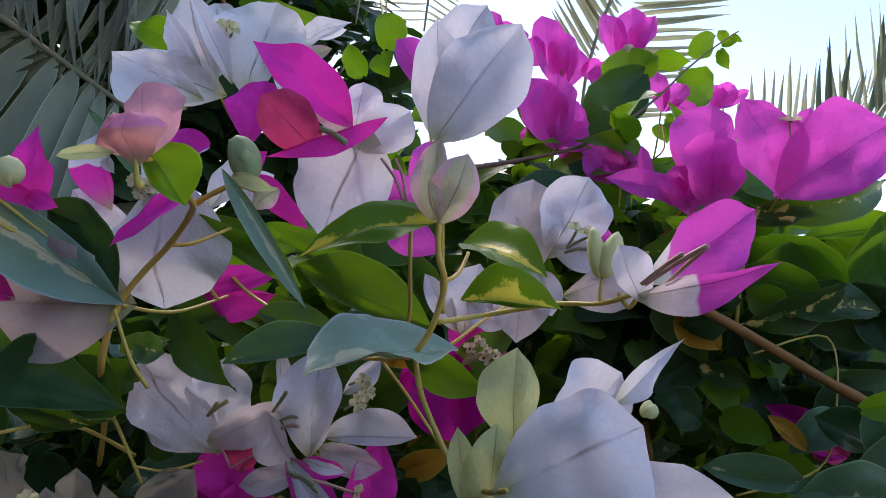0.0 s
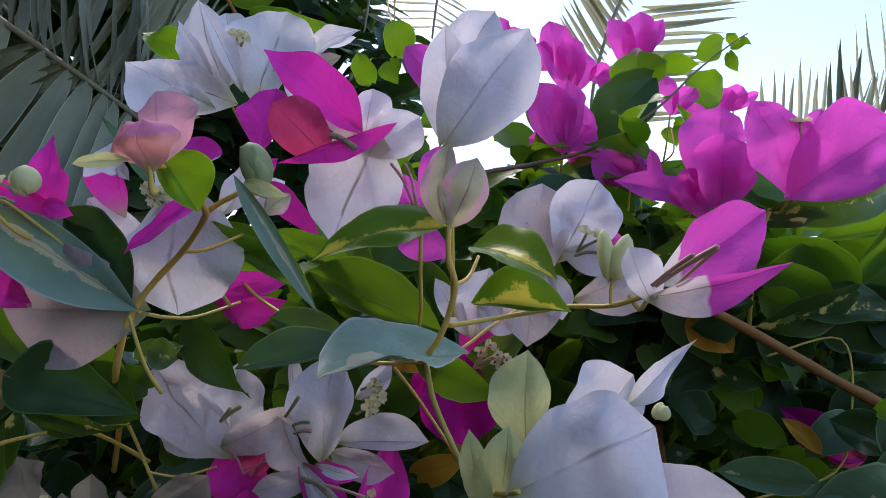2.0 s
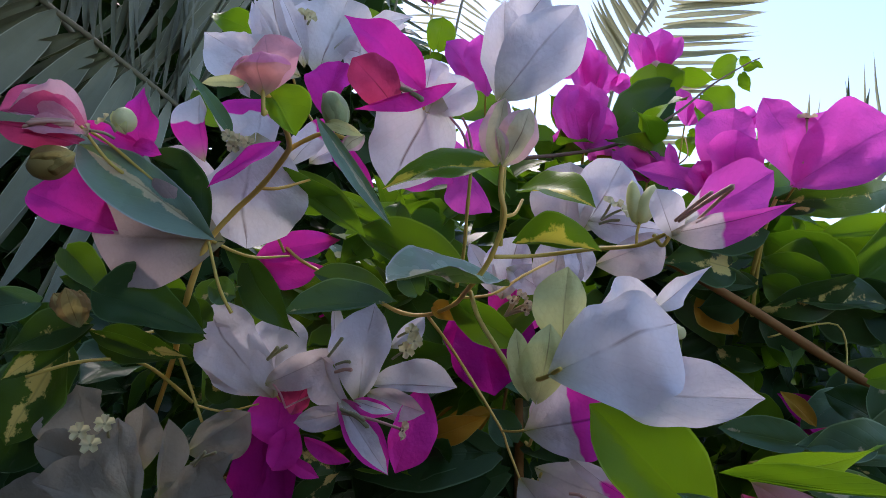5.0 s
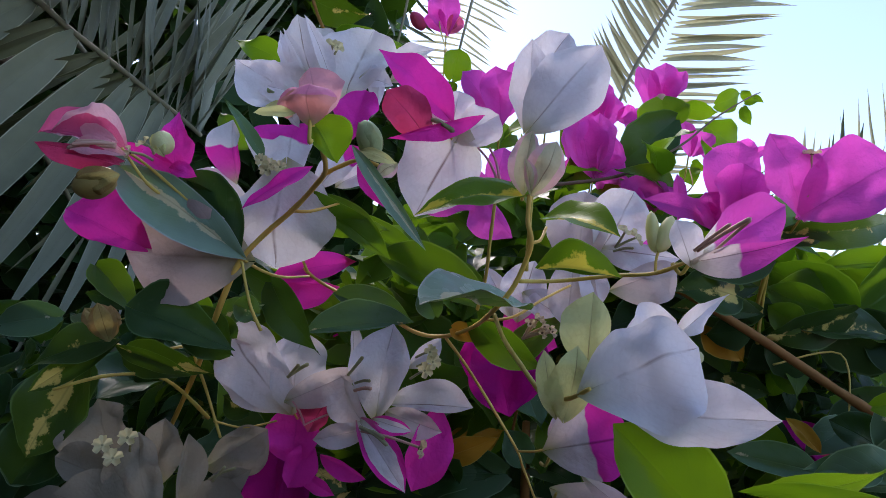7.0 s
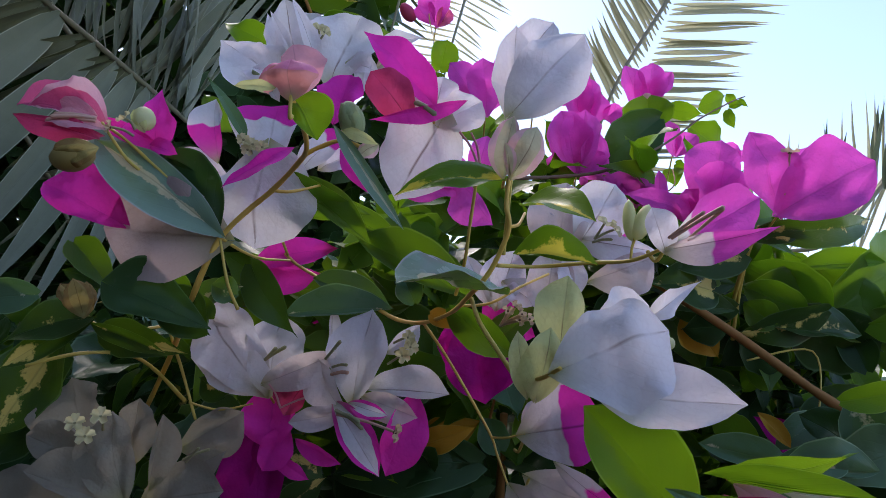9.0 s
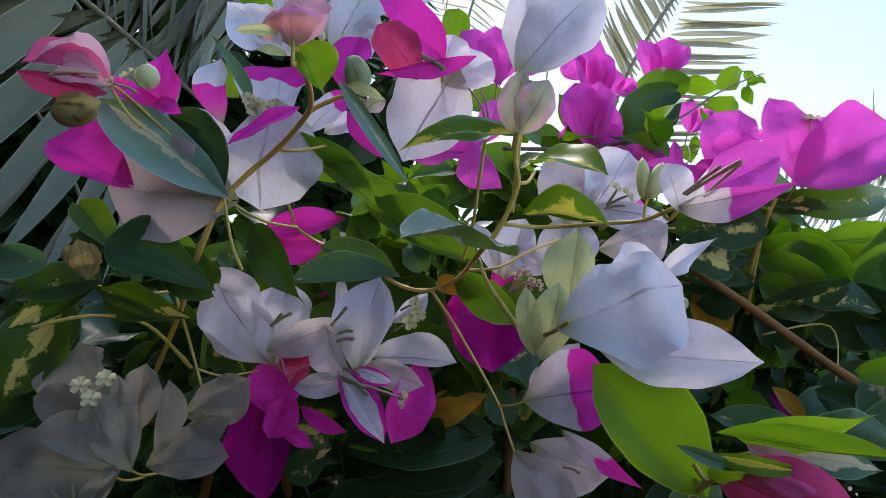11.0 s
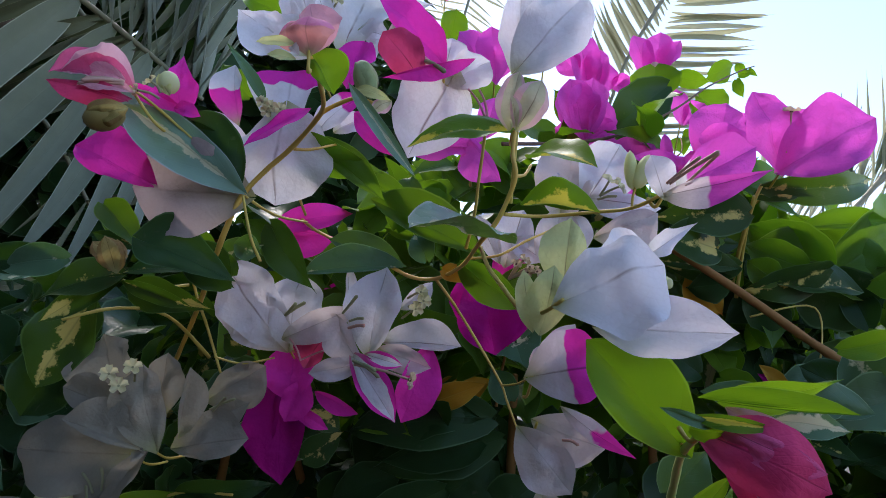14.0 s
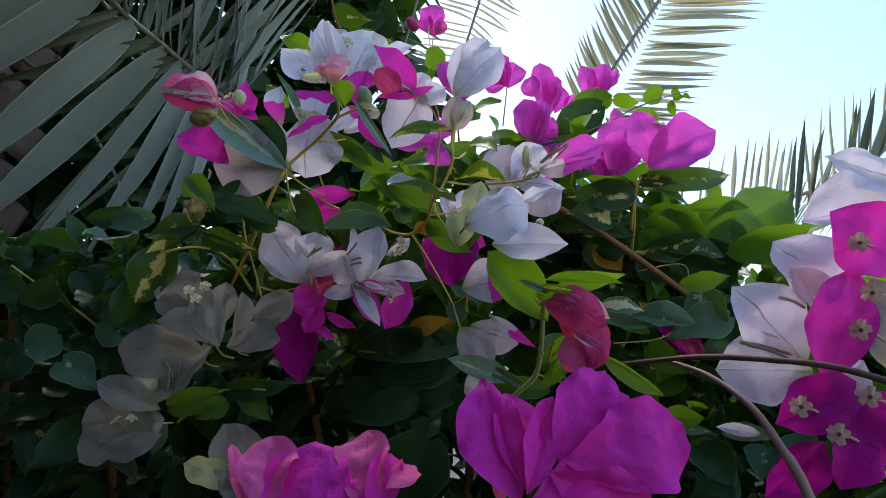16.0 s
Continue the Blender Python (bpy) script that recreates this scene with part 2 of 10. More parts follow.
BUDGREEN = solid_material("green_bud", (0.36, 0.46, 0.24), (0.46, 0.54, 0.30), 110, 0.55, thin=0.4)
LIMEBUD = solid_material("lime_bud", (0.62, 0.68, 0.32), (0.80, 0.80, 0.52), 110, 0.55, thin=0.4)
BUDBROWN = solid_material("olive_bud", (0.26, 0.19, 0.06), (0.36, 0.29, 0.09), 110, 0.55)
RACHIS = solid_material("palm_rachis", (0.17, 0.16, 0.09), (0.27, 0.24, 0.14), 60, 0.55)
TRUNK = solid_material("palm_trunk", (0.10, 0.07, 0.05), (0.22, 0.16, 0.11), 14, 0.9, 0.9, 0.02)
SOIL = solid_material("dark_soil", (0.035, 0.026, 0.018), (0.085, 0.062, 0.042), 3, 0.95, 0.8, 0.02)
# dark brown for the added walls that hold light back
SHADE_WALL = solid_material("shade_wall_brown", (0.06, 0.05, 0.042), (0.11, 0.09, 0.075), 2, 0.9, 0.4, 0.004)


# ---------------------------------------------------------------- building blocks
rng = random.Random(11)


def part(name, bm, material, parent, label="", smooth=True):
    """Links a bmesh, made in world places, as one mesh under parent, whose origin its own things share."""
    top = parent
    while top.parent:
        top = top.parent
    bmesh.ops.translate(bm, verts=bm.verts, vec=-Vector(top.location))
    me = bpy.data.meshes.new(name)
    bm.to_mesh(me)
    bm.free()
    me.materials.append(material)
    if smooth:
        me.shade_smooth()
    ob = new(name, me)
    ob.parent = parent
    if label:
        ob["label"] = label
    return ob


def thing(name, place, label, category, group="", kind=""):
    ob = new(name)
    ob.location = place
    ob.empty_display_size = 0.01
    return tagged(ob, label, category, group, kind)


def frame_of(base, tip, face):
    """Base, length and axes of a blade: across, along, and the way its face looks."""
    base, tip, face = Vector(base), Vector(tip), Vector(face)
    y = tip - base
    length = y.length
    y = y / length
    z = face - y * face.dot(y)
    z = z.normalized() if z.length > 1e-5 else y.orthogonal().normalized()
    return base, length, y.cross(z), y, z


def add_blade(bm, base, tip, width, face, bow=0.1, cup=0.1, a=0.45, b=0.75, nu=10, nv=14, crumple=0.03, wave=0.04, fold=0.0, seed=0.0, pleat=0.0, twist=0.0, point=0.0, ragged=0.12, crease=0.0):
    """One bract or leaf: an ovate outline with a drawn-out tip, bowed along, cupped across, folded at the midrib, crumpled."""
    base, length, x, y, z = frame_of(base, tip, face)
    uv = bm.loops.layers.uv.verify()
    top = (a / (a + b)) ** a * (b / (a + b)) ** b
    grid = []
    for j in range(nv + 1):
        v = j / nv
        vv = 0.012 + 0.985 * v
        half = 0.5 * width * (vv ** a * (1 - vv) ** b) / top * (1 + ragged * noise.noise(Vector((v * 4.5, seed * 31, 0))))
        row = []
        for i in range(nu + 1):
            s = 2 * i / nu - 1
            lift = bow * length * 4 * v * (1 - v) + cup * width * s * s * (half * 2 / width) + fold * abs(s) * half
            lift += wave * width * s * s * math.sin(7.5 * v + seed * 11 + (2.1 if s > 0 else 0.0))
            lift += pleat * width * math.sin(2 * math.pi * (5.2 * v - 2.2 * abs(s)) + seed * 9) * min(1.0, 2.5 * abs(s)) + twist * s * half * (2 * v - 0.6)
            p = base + x * (s * half) + y * (length * v) + z * lift
            q = Vector((s * half / 0.012 + seed * 17, v * length / 0.013, seed * 7.3))
            p += z * (width * (crumple * noise.noise(q) - crease * abs(noise.noise(q * 1.25 + Vector((3, 1, 8))))) * min(1, 3 * v))
            p += y * (point * length * math.exp(-(s / 0.3) ** 2) * max(0.0, 4 * v - 3))
            # a cordate foot: the lobes reach back past the stalk
            p -= y * (0.10 * width * abs(s) * max(0.0, 1 - 4 * v))
            p += x * (0.04 * width * noise.noise(q * 0.7 + Vector((5, 9, 2))) * abs(s))
            row.append(bm.verts.new(p))
        grid.append(row)
    for j in range(nv):
        for i in range(nu):
            f = bm.faces.new((grid[j][i], grid[j][i + 1], grid[j + 1][i + 1], grid[j + 1][i]))
            for loop, (di, dj) in zip(f.loops, ((0, 0), (1, 0), (1, 1), (0, 1))):
                loop[uv].uv = ((i + di) / nu, (j + dj) / nv)


def smooth_path(points, steps=6):
    pts = [Vector(p) for p in points]
    if len(pts) < 3:
        return [pts[0].lerp(pts[-1], k / 3) for k in range(4)]
    out = []
    for k in range(len(pts) - 1):
        p0, p1, p2, p3 = pts[max(k - 1, 0)], pts[k], pts[k + 1], pts[min(k + 2, len(pts) - 1)]
        for s in range(steps):
            t = s / steps
            out.append(0.5 * (2 * p1 + (p2 - p0) * t + (2 * p0 - 5 * p1 + 4 * p2 - p3) * t * t + (3 * p1 - p0 - 3 * p2 + p3) * t ** 3))
    return out + [pts[-1]]


def add_tube(bm, points, r0, r1=None, sides=8, knots=0.0, blunt=False):
    """A tapered tube along a smooth path, with closed ends and slight swellings."""
    r1 = r0 if r1 is None else r1
    pts = smooth_path(points)
    rings, side = [], None
    for k, p in enumerate(pts):
        d = (pts[min(k + 1, len(pts) - 1)] - pts[max(k - 1, 0)]).normalized()
        side = d.orthogonal().normalized() if side is None else (side - d * side.dot(d)).normalized()
        up = d.cross(side)
        f = k / (len(pts) - 1)
        r = (r0 + (r1 - r0) * f) * (1 + knots * noise.noise(p * 160))
        rings.append([bm.verts.new(p + (side * math.cos(q) + up * math.sin(q)) * r) for q in (2 * math.pi * i / sides for i in range(sides))])
    for a, b in zip(rings, rings[1:]):
        for i in range(sides):
            bm.faces.new((a[i], a[(i + 1) % sides], b[(i + 1) % sides], b[i]))
    bm.faces.new(rings[0][::-1])
    if blunt:
        tip = bm.verts.new(pts[-1] + (pts[-1] - pts[-2]).normalized() * r * 1.2)
        for i in range(sides):
            bm.faces.new((rings[-1][i], rings[-1][(i + 1) % sides], tip))
    else:
        bm.faces.new(rings[-1])


def add_bud(bm, base, tip, width):
    """A closed bud: a ribbed egg with a point."""
    base, length, x, y, z = frame_of(base, tip, (0.1, -1, 0.2))
    rows = []
    for j in range(1, 10):
        v = j / 10
        r = 0.5 * width * (v ** 0.55 * (1 - v) ** 0.6) / 0.452
        rows.append([bm.verts.new(base + y * length * v + (x * math.cos(q) + z * math.sin(q)) * r * (1 + 0.07 * math.cos(3 * q + 0.6))) for q in (2 * math.pi * i / 12 for i in range(12))])
    for a, b in zip(rows, rows[1:]):
        for i in range(12):
            bm.faces.new((a[i], a[(i + 1) % 12], b[(i + 1) % 12], b[i]))
    foot, point = bm.verts.new(base), bm.verts.new(base + y * length)
    for i in range(12):
        bm.faces.new((rows[0][(i + 1) % 12], rows[0][i], foot))
        bm.faces.new((rows[-1][i], rows[-1][(i + 1) % 12], point))


def flower(place, label, back=(0.0, 0.05, -0.012)):
    """A bougainvillea flower: its bracts and florets hang together on one pedicel."""
    f = thing("bougainvillea_flower", place, label, "flower", "bougainvillea flowers")
    bm = bmesh.new()
    p = Vector(place)
    add_tube(bm, [p, p + Vector(back) * 0.5 + Vector((0, 0, -0.004)), p + Vector(back)], 0.0007, 0.0009, 6)
    part("pedicel", bm, GREENTWIG, f)
    return f


def add_bract(bm, base, tip, left, right, face, bow=0.08, cup=0.04, belly=0.44, ogive=2.1, fold=0.1, curl=0.0, wave=0.09, pleat=0.008, crumple=0.06, twist=0.0, ragged=0.1, seed=0.0, nu=14, nv=22):
    """One papery bract: a heart-shaped foot, its greatest width at belly, an arched taper to a drawn-out point; the two halves may differ."""
    base, length, x, y, z = frame_of(base, tip, face)
    uv = bm.loops.layers.uv.verify()
    width = left + right
    grid = []
    for j in range(nv + 1):
        v = j / nv
        if v < belly:
            g = 1 - (1 - v / belly) ** 2.3
        else:
            g = 1 - ((v - belly) / (1 - belly)) ** (ogive + 0.45 * min(1.0, max(0.0, 5 * (ogive - 1.4))))
            g *= 1 - 0.3 * max(0.0, (v - 0.88) / 0.12)
        g = max(g, 0.012)
        row = []
        for i in range(nu + 1):
            s = 2 * i / nu - 1
            e = abs(s)
            half = (right if s > 0 else left) * g * (1 + ragged * noise.noise(Vector((v * 4.0, seed * 31, 5.0 if s > 0 else 0.0))))
            lift = bow * length * 4 * v * (1 - v) + cup * width * s * s * g + fold * e ** 0.8 * half + twist * s * half * (2 * v - 0.6)
            lift += curl * length * (max(0.0, v - 0.5) / 0.5) ** 2
            lift += wave * width * g * e ** 3 * math.sin(11 * v + seed * 13 + (2.1 if s > 0 else 0.0))
            lift += pleat * width * g * math.sin(2 * math.pi * (6.0 * v - 2.6 * e) + seed * 9) * min(1.0, 2.5 * e)
            lift += 0.13 * width * g * noise.noise(Vector((1.4 * s + seed * 5, 2.3 * v, seed * 3)))
            q = Vector((s * half / 0.011 + seed * 17, v * length / 0.012, seed * 7.3))
            rough = noise.noise(q) - 0.9 * abs(noise.noise(q * 1.3 + Vector((3, 1, 8)))) + 0.45 * noise.noise(q * 2.7)
            lift += crumple * min(width, 0.04) * rough * min(1, 3 * v)
            p = base + x * (s * half + 0.02 * width * noise.noise(q * 0.7 + Vector((5, 9, 2))) * e) + y * (length * (v - 0.14 * width / length * e * max(0.0, 1 - 3.5 * v))) + z * lift
            row.append(bm.verts.new(p))
        grid.append(row)
    for j in range(nv):
        for i in range(nu):
            f = bm.faces.new((grid[j][i], grid[j][i + 1], grid[j + 1][i + 1], grid[j + 1][i]))
            for loop, (di, dj) in zip(f.loops, ((0, 0), (1, 0), (1, 1), (0, 1))):
                loop[uv].uv = ((i + di) / nu, (j + dj) / nv)


def bract(f, base, tip, width, face, mat, bow=0.08, cup=0.04, **more):
    """width: the whole, or the half on either side of the midrib."""
    left, right = width if isinstance(width, tuple) else (width / 2, width / 2)
    bm = bmesh.new()
    add_bract(bm, base, tip, left, right, face, bow, cup, seed=rng.random(), **{"fold": rng.uniform(0.15, 0.35), "twist": rng.uniform(-0.15, 0.15), **more})
    return part("bract", bm, mat, f)


def floret(f, base, tip, tube_mat, star_mat=None, radius=0.0056, r=0.0010):
    """A slender tube, and where it is open a five-lobed corolla at its mouth."""
    bm = bmesh.new()
    b, t = Vector(base), Vector(tip)
    add_tube(bm, [b, b.lerp(t, 0.5) + Vector((0.0006, 0, 0.0008)), t], r, r * (1.25 if star_mat is None else 0.9), 8, 0.12, star_mat is None)
    ob = part("floret", bm, tube_mat, f)
    if star_mat:
        _, _, x, y, z = frame_of(b, t, (0.3, -0.4, 0.9))
        bm = bmesh.new()
        mid = bm.verts.new(t - y * 0.0008)
        ring = []
        for i in range(40):
            q = 2 * math.pi * i / 40
            rr = radius * (0.84 + 0.13 * math.cos(5 * q) - 0.09 * math.cos(10 * q) + 0.03 * math.sin(3 * q + 40 * t.x))
            ring.append((bm.verts.new(t + (x * math.cos(q) + z * math.sin(q)) * rr * 0.4), bm.verts.new(t + (x * math.cos(q) + z * math.sin(q)) * rr + y * (0.0011 - 0.0010 * math.cos(5 * q)))))
        for i in range(40):
            a, c = ring[i], ring[(i + 1) % 40]
            bm.faces.new((mid, a[0], c[0]))
            bm.faces.new((a[0], a[1], c[1], c[0]))
        part("corolla", bm, star_mat, ob)
        # dark plug in the mouth: stands in for the shade inside the tube
        if star_mat is PINKSTAR:
            bm = bmesh.new()
            add_tube(bm, [t - y * 0.001, t, t + y * 0.0007], radius * 0.20, radius * 0.14, 8)
            part("throat", bm, DARKBARK, ob)
    return ob


def bud(f, base, tip, width, mat):
    bm = bmesh.new()
    add_bud(bm, base, tip, width)
    return part("bud", bm, mat, f)


def twig(points, r0, r1, mat, label):
    """A twig with its own leaves."""
    t = thing("twig", points[0], label, "twig", "bougainvillea twigs")
    bm = bmesh.new()
    add_tube(bm, points, r0 * 1.12, r1 * 1.12, 8, 0.18)
    part("stem", bm, mat, t)
    return t


def shoot(t, points, r0, r1, mat):
    bm = bmesh.new()
    add_tube(bm, points, r0, r1, 8, 0.15)
    return part("side_shoot", bm, mat, t)


def leaf(t, base, tip, width, face, mat, bow=0.08, cup=0.06, label="", **more):
    bm = bmesh.new()
    if isinstance(width, tuple):
        add_bract(bm, base, tip, *width, face, bow, cup, seed=rng.random(), **{"crumple": 0.03, "wave": 0.05, "ragged": 0.06, "twist": rng.uniform(-0.2, 0.2), **more})
    else:
        add_blade(bm, base, tip, width, face, bow, cup, seed=rng.random(), **{"a": 0.6, "b": 1.1, "point": 0.07, "crumple": 0.05, "crease": 0.06, "wave": 0.07, "fold": 0.18, "pleat": 0.007, "twist": rng.uniform(-0.4, 0.4), **more})
    return part("leaf", bm, mat, t, label)


def palm_tree(place, height, label):
    palm = thing("date_palm", place, label, "palm tree", "date palms")
    bm = bmesh.new()
    x, y, z = place
    add_tube(bm, [(x, y, 0), (x + 0.05, y, height * 0.5), (x, y, height)], 0.22, 0.18, 14, 0.2)
    for k in range(120):
        q = k * 2.4
        c = Vector((x + 0.2 * math.cos(q), y + 0.2 * math.sin(q), height * (0.05 + 0.93 * k / 120)))
        add_tube(bm, [c, c + Vector((0.06 * math.cos(q), 0.06 * math.sin(q), 0.10))], 0.06, 0.03, 6)
    part("trunk", bm, TRUNK, palm)
    return palm


def frond(palm, points, r0, r1):
    bm = bmesh.new()
    add_tube(bm, points, r0, r1, 8)
    return part("frond", bm, RACHIS, palm)


def shade_frond(palm, crown, tip, rise, count, width=0.028):
    """A whole arching frond with two ranks of drooping leaflets, added overhead to block light."""
    a, c = Vector(crown), Vector(tip)
    path = smooth_path([a, a.lerp(c, 0.5) + Vector((0, 0, rise)), c], 12)
    stalk = frond(palm, [a, a.lerp(c, 0.5) + Vector((0, 0, rise)), c], 0.009, 0.003)
    for k in range(count):
        f = 0.25 + 0.74 * k / count
        p, d = path[int(f * 24)], (c - a).normalized()
        for sign in (-1, 1):
            side = d.cross(Vector((0, 0, 1))) * sign
            end = p + side * (0.34 - 0.14 * f) + d * rng.uniform(0.08, 0.2) + Vector((0, 0, rng.uniform(-0.12, 0.02)))
            leaflet(stalk, p, end, width, (0, 0, 1), PALM, 0.04, 0.4)


def leaflet(stalk, base, tip, width, face, mat, bow=0.03, fold=0.4):
    """A stiff palm leaflet: a keeled lance, narrow at the foot and drawn out to a needle point."""
    base, length, x, y, z = frame_of(base, tip, face)
    bm = bmesh.new()
    uv = bm.loops.layers.uv.verify()
    turn, seed, rows, cols = rng.uniform(-0.3, 0.3), rng.random() * 40, 14, 4
    grid = []
    for j in range(rows + 1):
        v = j / rows
        half = 0.5 * width * (0.03 + 1.62 * (v + 0.01) ** 0.55 * (1.0 - v) ** 0.92) * (1 + 0.06 * noise.noise(Vector((v * 3, seed, 0)))) * min(1.0, 1.001 - v ** 12)
        sag = 0.012 * length * noise.noise(Vector((v * 2.2, seed, 5.0)))
        row = []
        for i in range(cols + 1):
            s = 2 * i / cols - 1
            lift = bow * length * 4 * v * (1 - v) + fold * abs(s) * half + turn * s * half * (2 * v - 0.6) + sag
            lift += 0.05 * half * math.sin(9 * s + seed)
            row.append(bm.verts.new(base + x * (s * half + sag) + y * (length * v) + z * lift))
        grid.append(row)
    for j in range(rows):
        for i in range(cols):
            f = bm.faces.new((grid[j][i], grid[j][i + 1], grid[j + 1][i + 1], grid[j + 1][i]))
            for loop, (di, dj) in zip(f.loops, ((0, 0), (1, 0), (1, 1), (0, 1))):
                loop[uv].uv = ((i + di) / cols, (j + dj) / rows)
    return part("leaflet", bm, mat, stalk)


# ---------------------------------------------------------------- flowers and twigs in the foreground
f = flower((0.016, 0.214, 1.679), "single white bougainvillea flower standing against the sky")
bract(f, (0.016, 0.222, 1.707), (0.031, 0.226, 1.735), (0.0108, 0.0108), (0.07, -0.99, 0.1), WHITE, 0.08, 0.04, ogive=1.5)
bract(f, (0.015, 0.216, 1.681), (0.014, 0.21, 1.722), (0.0091, 0.0101), (0.11, -0.98, -0.14), WHITE, -0.03, 0.02, belly=0.45, fold=0.3, ogive=1.7)
bract(f, (0.015, 0.209, 1.681), (0.042, 0.205, 1.717), (0.0132, 0.0154), (0.03, -0.99, -0.13), WHITE, 0.07, -0.06, belly=0.46, ogive=2.6, fold=0.1)

f = flower((0.017, 0.206, 1.653), "unopened pale pink and lime bougainvillea flower", (0, 0.01, -0.03))
bract(f, (0.014, 0.207, 1.653), (0.016, 0.207, 1.679), (0.0073, 0.0052), (-0.24, -0.97, 0.02), BUDPINK, 0.14, -0.1, belly=0.4)
bract(f, (0.017, 0.203, 1.652), (0.025, 0.2, 1.672), (0.0080, 0.0071), (0.21, -0.95, -0.23), BUDPINK, 0.2, -0.25, belly=0.42)
bract(f, (0.016, 0.199, 1.651), (0.013, 0.197, 1.663), (0.0010, 0.0032), (0.04, -0.99, -0.15), BUDPINK, 0.2, -0.2)

f = flower((-0.111, 0.318, 1.742), "white bougainvillea flower with papery veined bracts")
bract(f, (-0.106, 0.325, 1.749), (-0.12, 0.33, 1.796), (0.0110, 0.0122), (0.21, -0.96, 0.17), WHITE, 0.08, 0.04, fold=0.5, belly=0.5)
bract(f, (-0.118, 0.322, 1.745), (-0.102, 0.326, 1.782), (0.0106, 0.0106), (-0.12, -0.98, 0.16), WHITE, 0.08, 0.04, fold=0.3)
bract(f, (-0.111, 0.318, 1.744), (-0.13, 0.318, 1.797), (0.0139, 0.0139), (-0.1, -0.99, -0.04), WHITE, 0.08, 0.04, fold=0.35, belly=0.45, ogive=1.5)
bract(f, (-0.122, 0.312, 1.739), (-0.138, 0.314, 1.783), (0.0053, 0.0050), (0.35, -0.92, 0.17), WHITE, 0.08, 0.04, fold=0.5, ogive=1.4)
bract(f, (-0.116, 0.308, 1.733), (-0.156, 0.3, 1.752), (0.0239, 0.0090), (0.25, -0.96, 0.11), WHITE, 0.08, 0.04, belly=0.55, fold=0.25, ogive=1.35, curl=0.1)
bract(f, (-0.091, 0.312, 1.739), (-0.08, 0.318, 1.789), (0.0214, 0.0214), (0.09, -0.99, 0.1), WHITE, 0.08, 0.04, belly=0.52, ogive=2.2, fold=0.22)
bract(f, (-0.07, 0.33, 1.779), (-0.046, 0.336, 1.782), (0.0028, 0.0044), (0.26, -0.68, -0.68), WHITE, 0.08, 0.04, fold=0.4)
bract(f, (-0.073, 0.315, 1.765), (-0.07, 0.31, 1.731), (0.0050, 0.0060), (0, -0.99, 0.15), WHITE, 0.08, 0.04, fold=0.5)
bract(f, (-0.082, 0.31, 1.751), (-0.062, 0.308, 1.746), (0.0071, 0.0050), (-0.1, -1, 0.01), WHITE, 0.08, 0.04, fold=0.4)
bud(f, (-0.131, 0.3, 1.733), (-0.134, 0.3, 1.737), 0.0050, BUDGREEN)
bract(f, (-0.115, 0.296, 1.722), (-0.131, 0.292, 1.722), (0.0030, 0.0030), (0.24, -0.97, 0), LIME, 0.08, 0.04)
bract(f, (-0.119, 0.297, 1.733), (-0.133, 0.294, 1.735), (0.0030, 0.0032), (0.2, -0.98, -0.03), WHITE, 0.08, 0.04, fold=0.4)
bract(f, (-0.107, 0.314, 1.737), (-0.159, 0.304, 1.753), (0.0182, 0.0137), (0.21, -0.97, 0.08), WHITE, 0.08, 0.04, belly=0.42, ogive=1.2, fold=0.15, crumple=0.05)
bract(f, (-0.111, 0.3, 1.746), (-0.13, 0.298, 1.775), (0.0028, 0.0036), (0.04, -1, -0.05), WHITE, 0.08, 0.04, fold=0.35, ogive=1.2)
bract(f, (-0.095, 0.3, 1.737), (-0.117, 0.294, 1.782), (0.0046, 0.0055), (0.43, -0.9, 0.09), WHITE, 0.08, 0.04, fold=0.4, belly=0.45, ogive=1.3)
bract(f, (-0.067, 0.318, 1.765), (-0.039, 0.316, 1.776), (0.0076, 0.0058), (-0.06, -1, -0.03), WHITE, 0.08, 0.04, fold=0.25, ogive=1.3)
bract(f, (-0.064, 0.31, 1.75), (-0.046, 0.304, 1.756), (0.0045, 0.0054), (-0.28, -0.95, -0.12), BUDPINK, 0.08, 0.04, fold=0.3)
floret(f, (-0.101, 0.305, 1.764), (-0.1, 0.3, 1.767), PALETUBE, STAR, 0.0045, 0.0007)
floret(f, (-0.099, 0.305, 1.763), (-0.096, 0.3, 1.765), PALETUBE, STAR, 0.0045, 0.0007)

f = flower((-0.063, 0.169, 1.662), "young salmon pink bougainvillea flower half open", (0.0, 0.004, -0.006))
bract(f, (-0.064, 0.177, 1.667), (-0.07, 0.181, 1.688), (0.0049, 0.0117), (0.23, -0.94, 0.25), PALEROSE, 0.1, -0.1, belly=0.5, ogive=2.4)
bract(f, (-0.069, 0.175, 1.666), (-0.076, 0.176, 1.676), (0.0059, 0.0059), (-0.31, -0.94, -0.13), SALMON, 0.25, -0.25, ogive=2.5)
bract(f, (-0.063, 0.169, 1.662), (-0.064, 0.166, 1.674), (0.0081, 0.0090), (0.01, -0.97, -0.24), SALMON, 0.35, -0.42, belly=0.5, ogive=3.2)
bract(f, (-0.068, 0.167, 1.663), (-0.081, 0.163, 1.661), (0.0020, 0.0020), (0.29, -0.96, 0), LIME, 0.1, 0.04)
bract(f, (-0.068, 0.165, 1.661), (-0.064, 0.162, 1.656), (0.0022, 0.0014), (-0.37, -0.9, 0.24), BLUSH, 0.2, 0.04)

f = flower((-0.019, 0.234, 1.687), "white and magenta bicoloured bougainvillea flower")
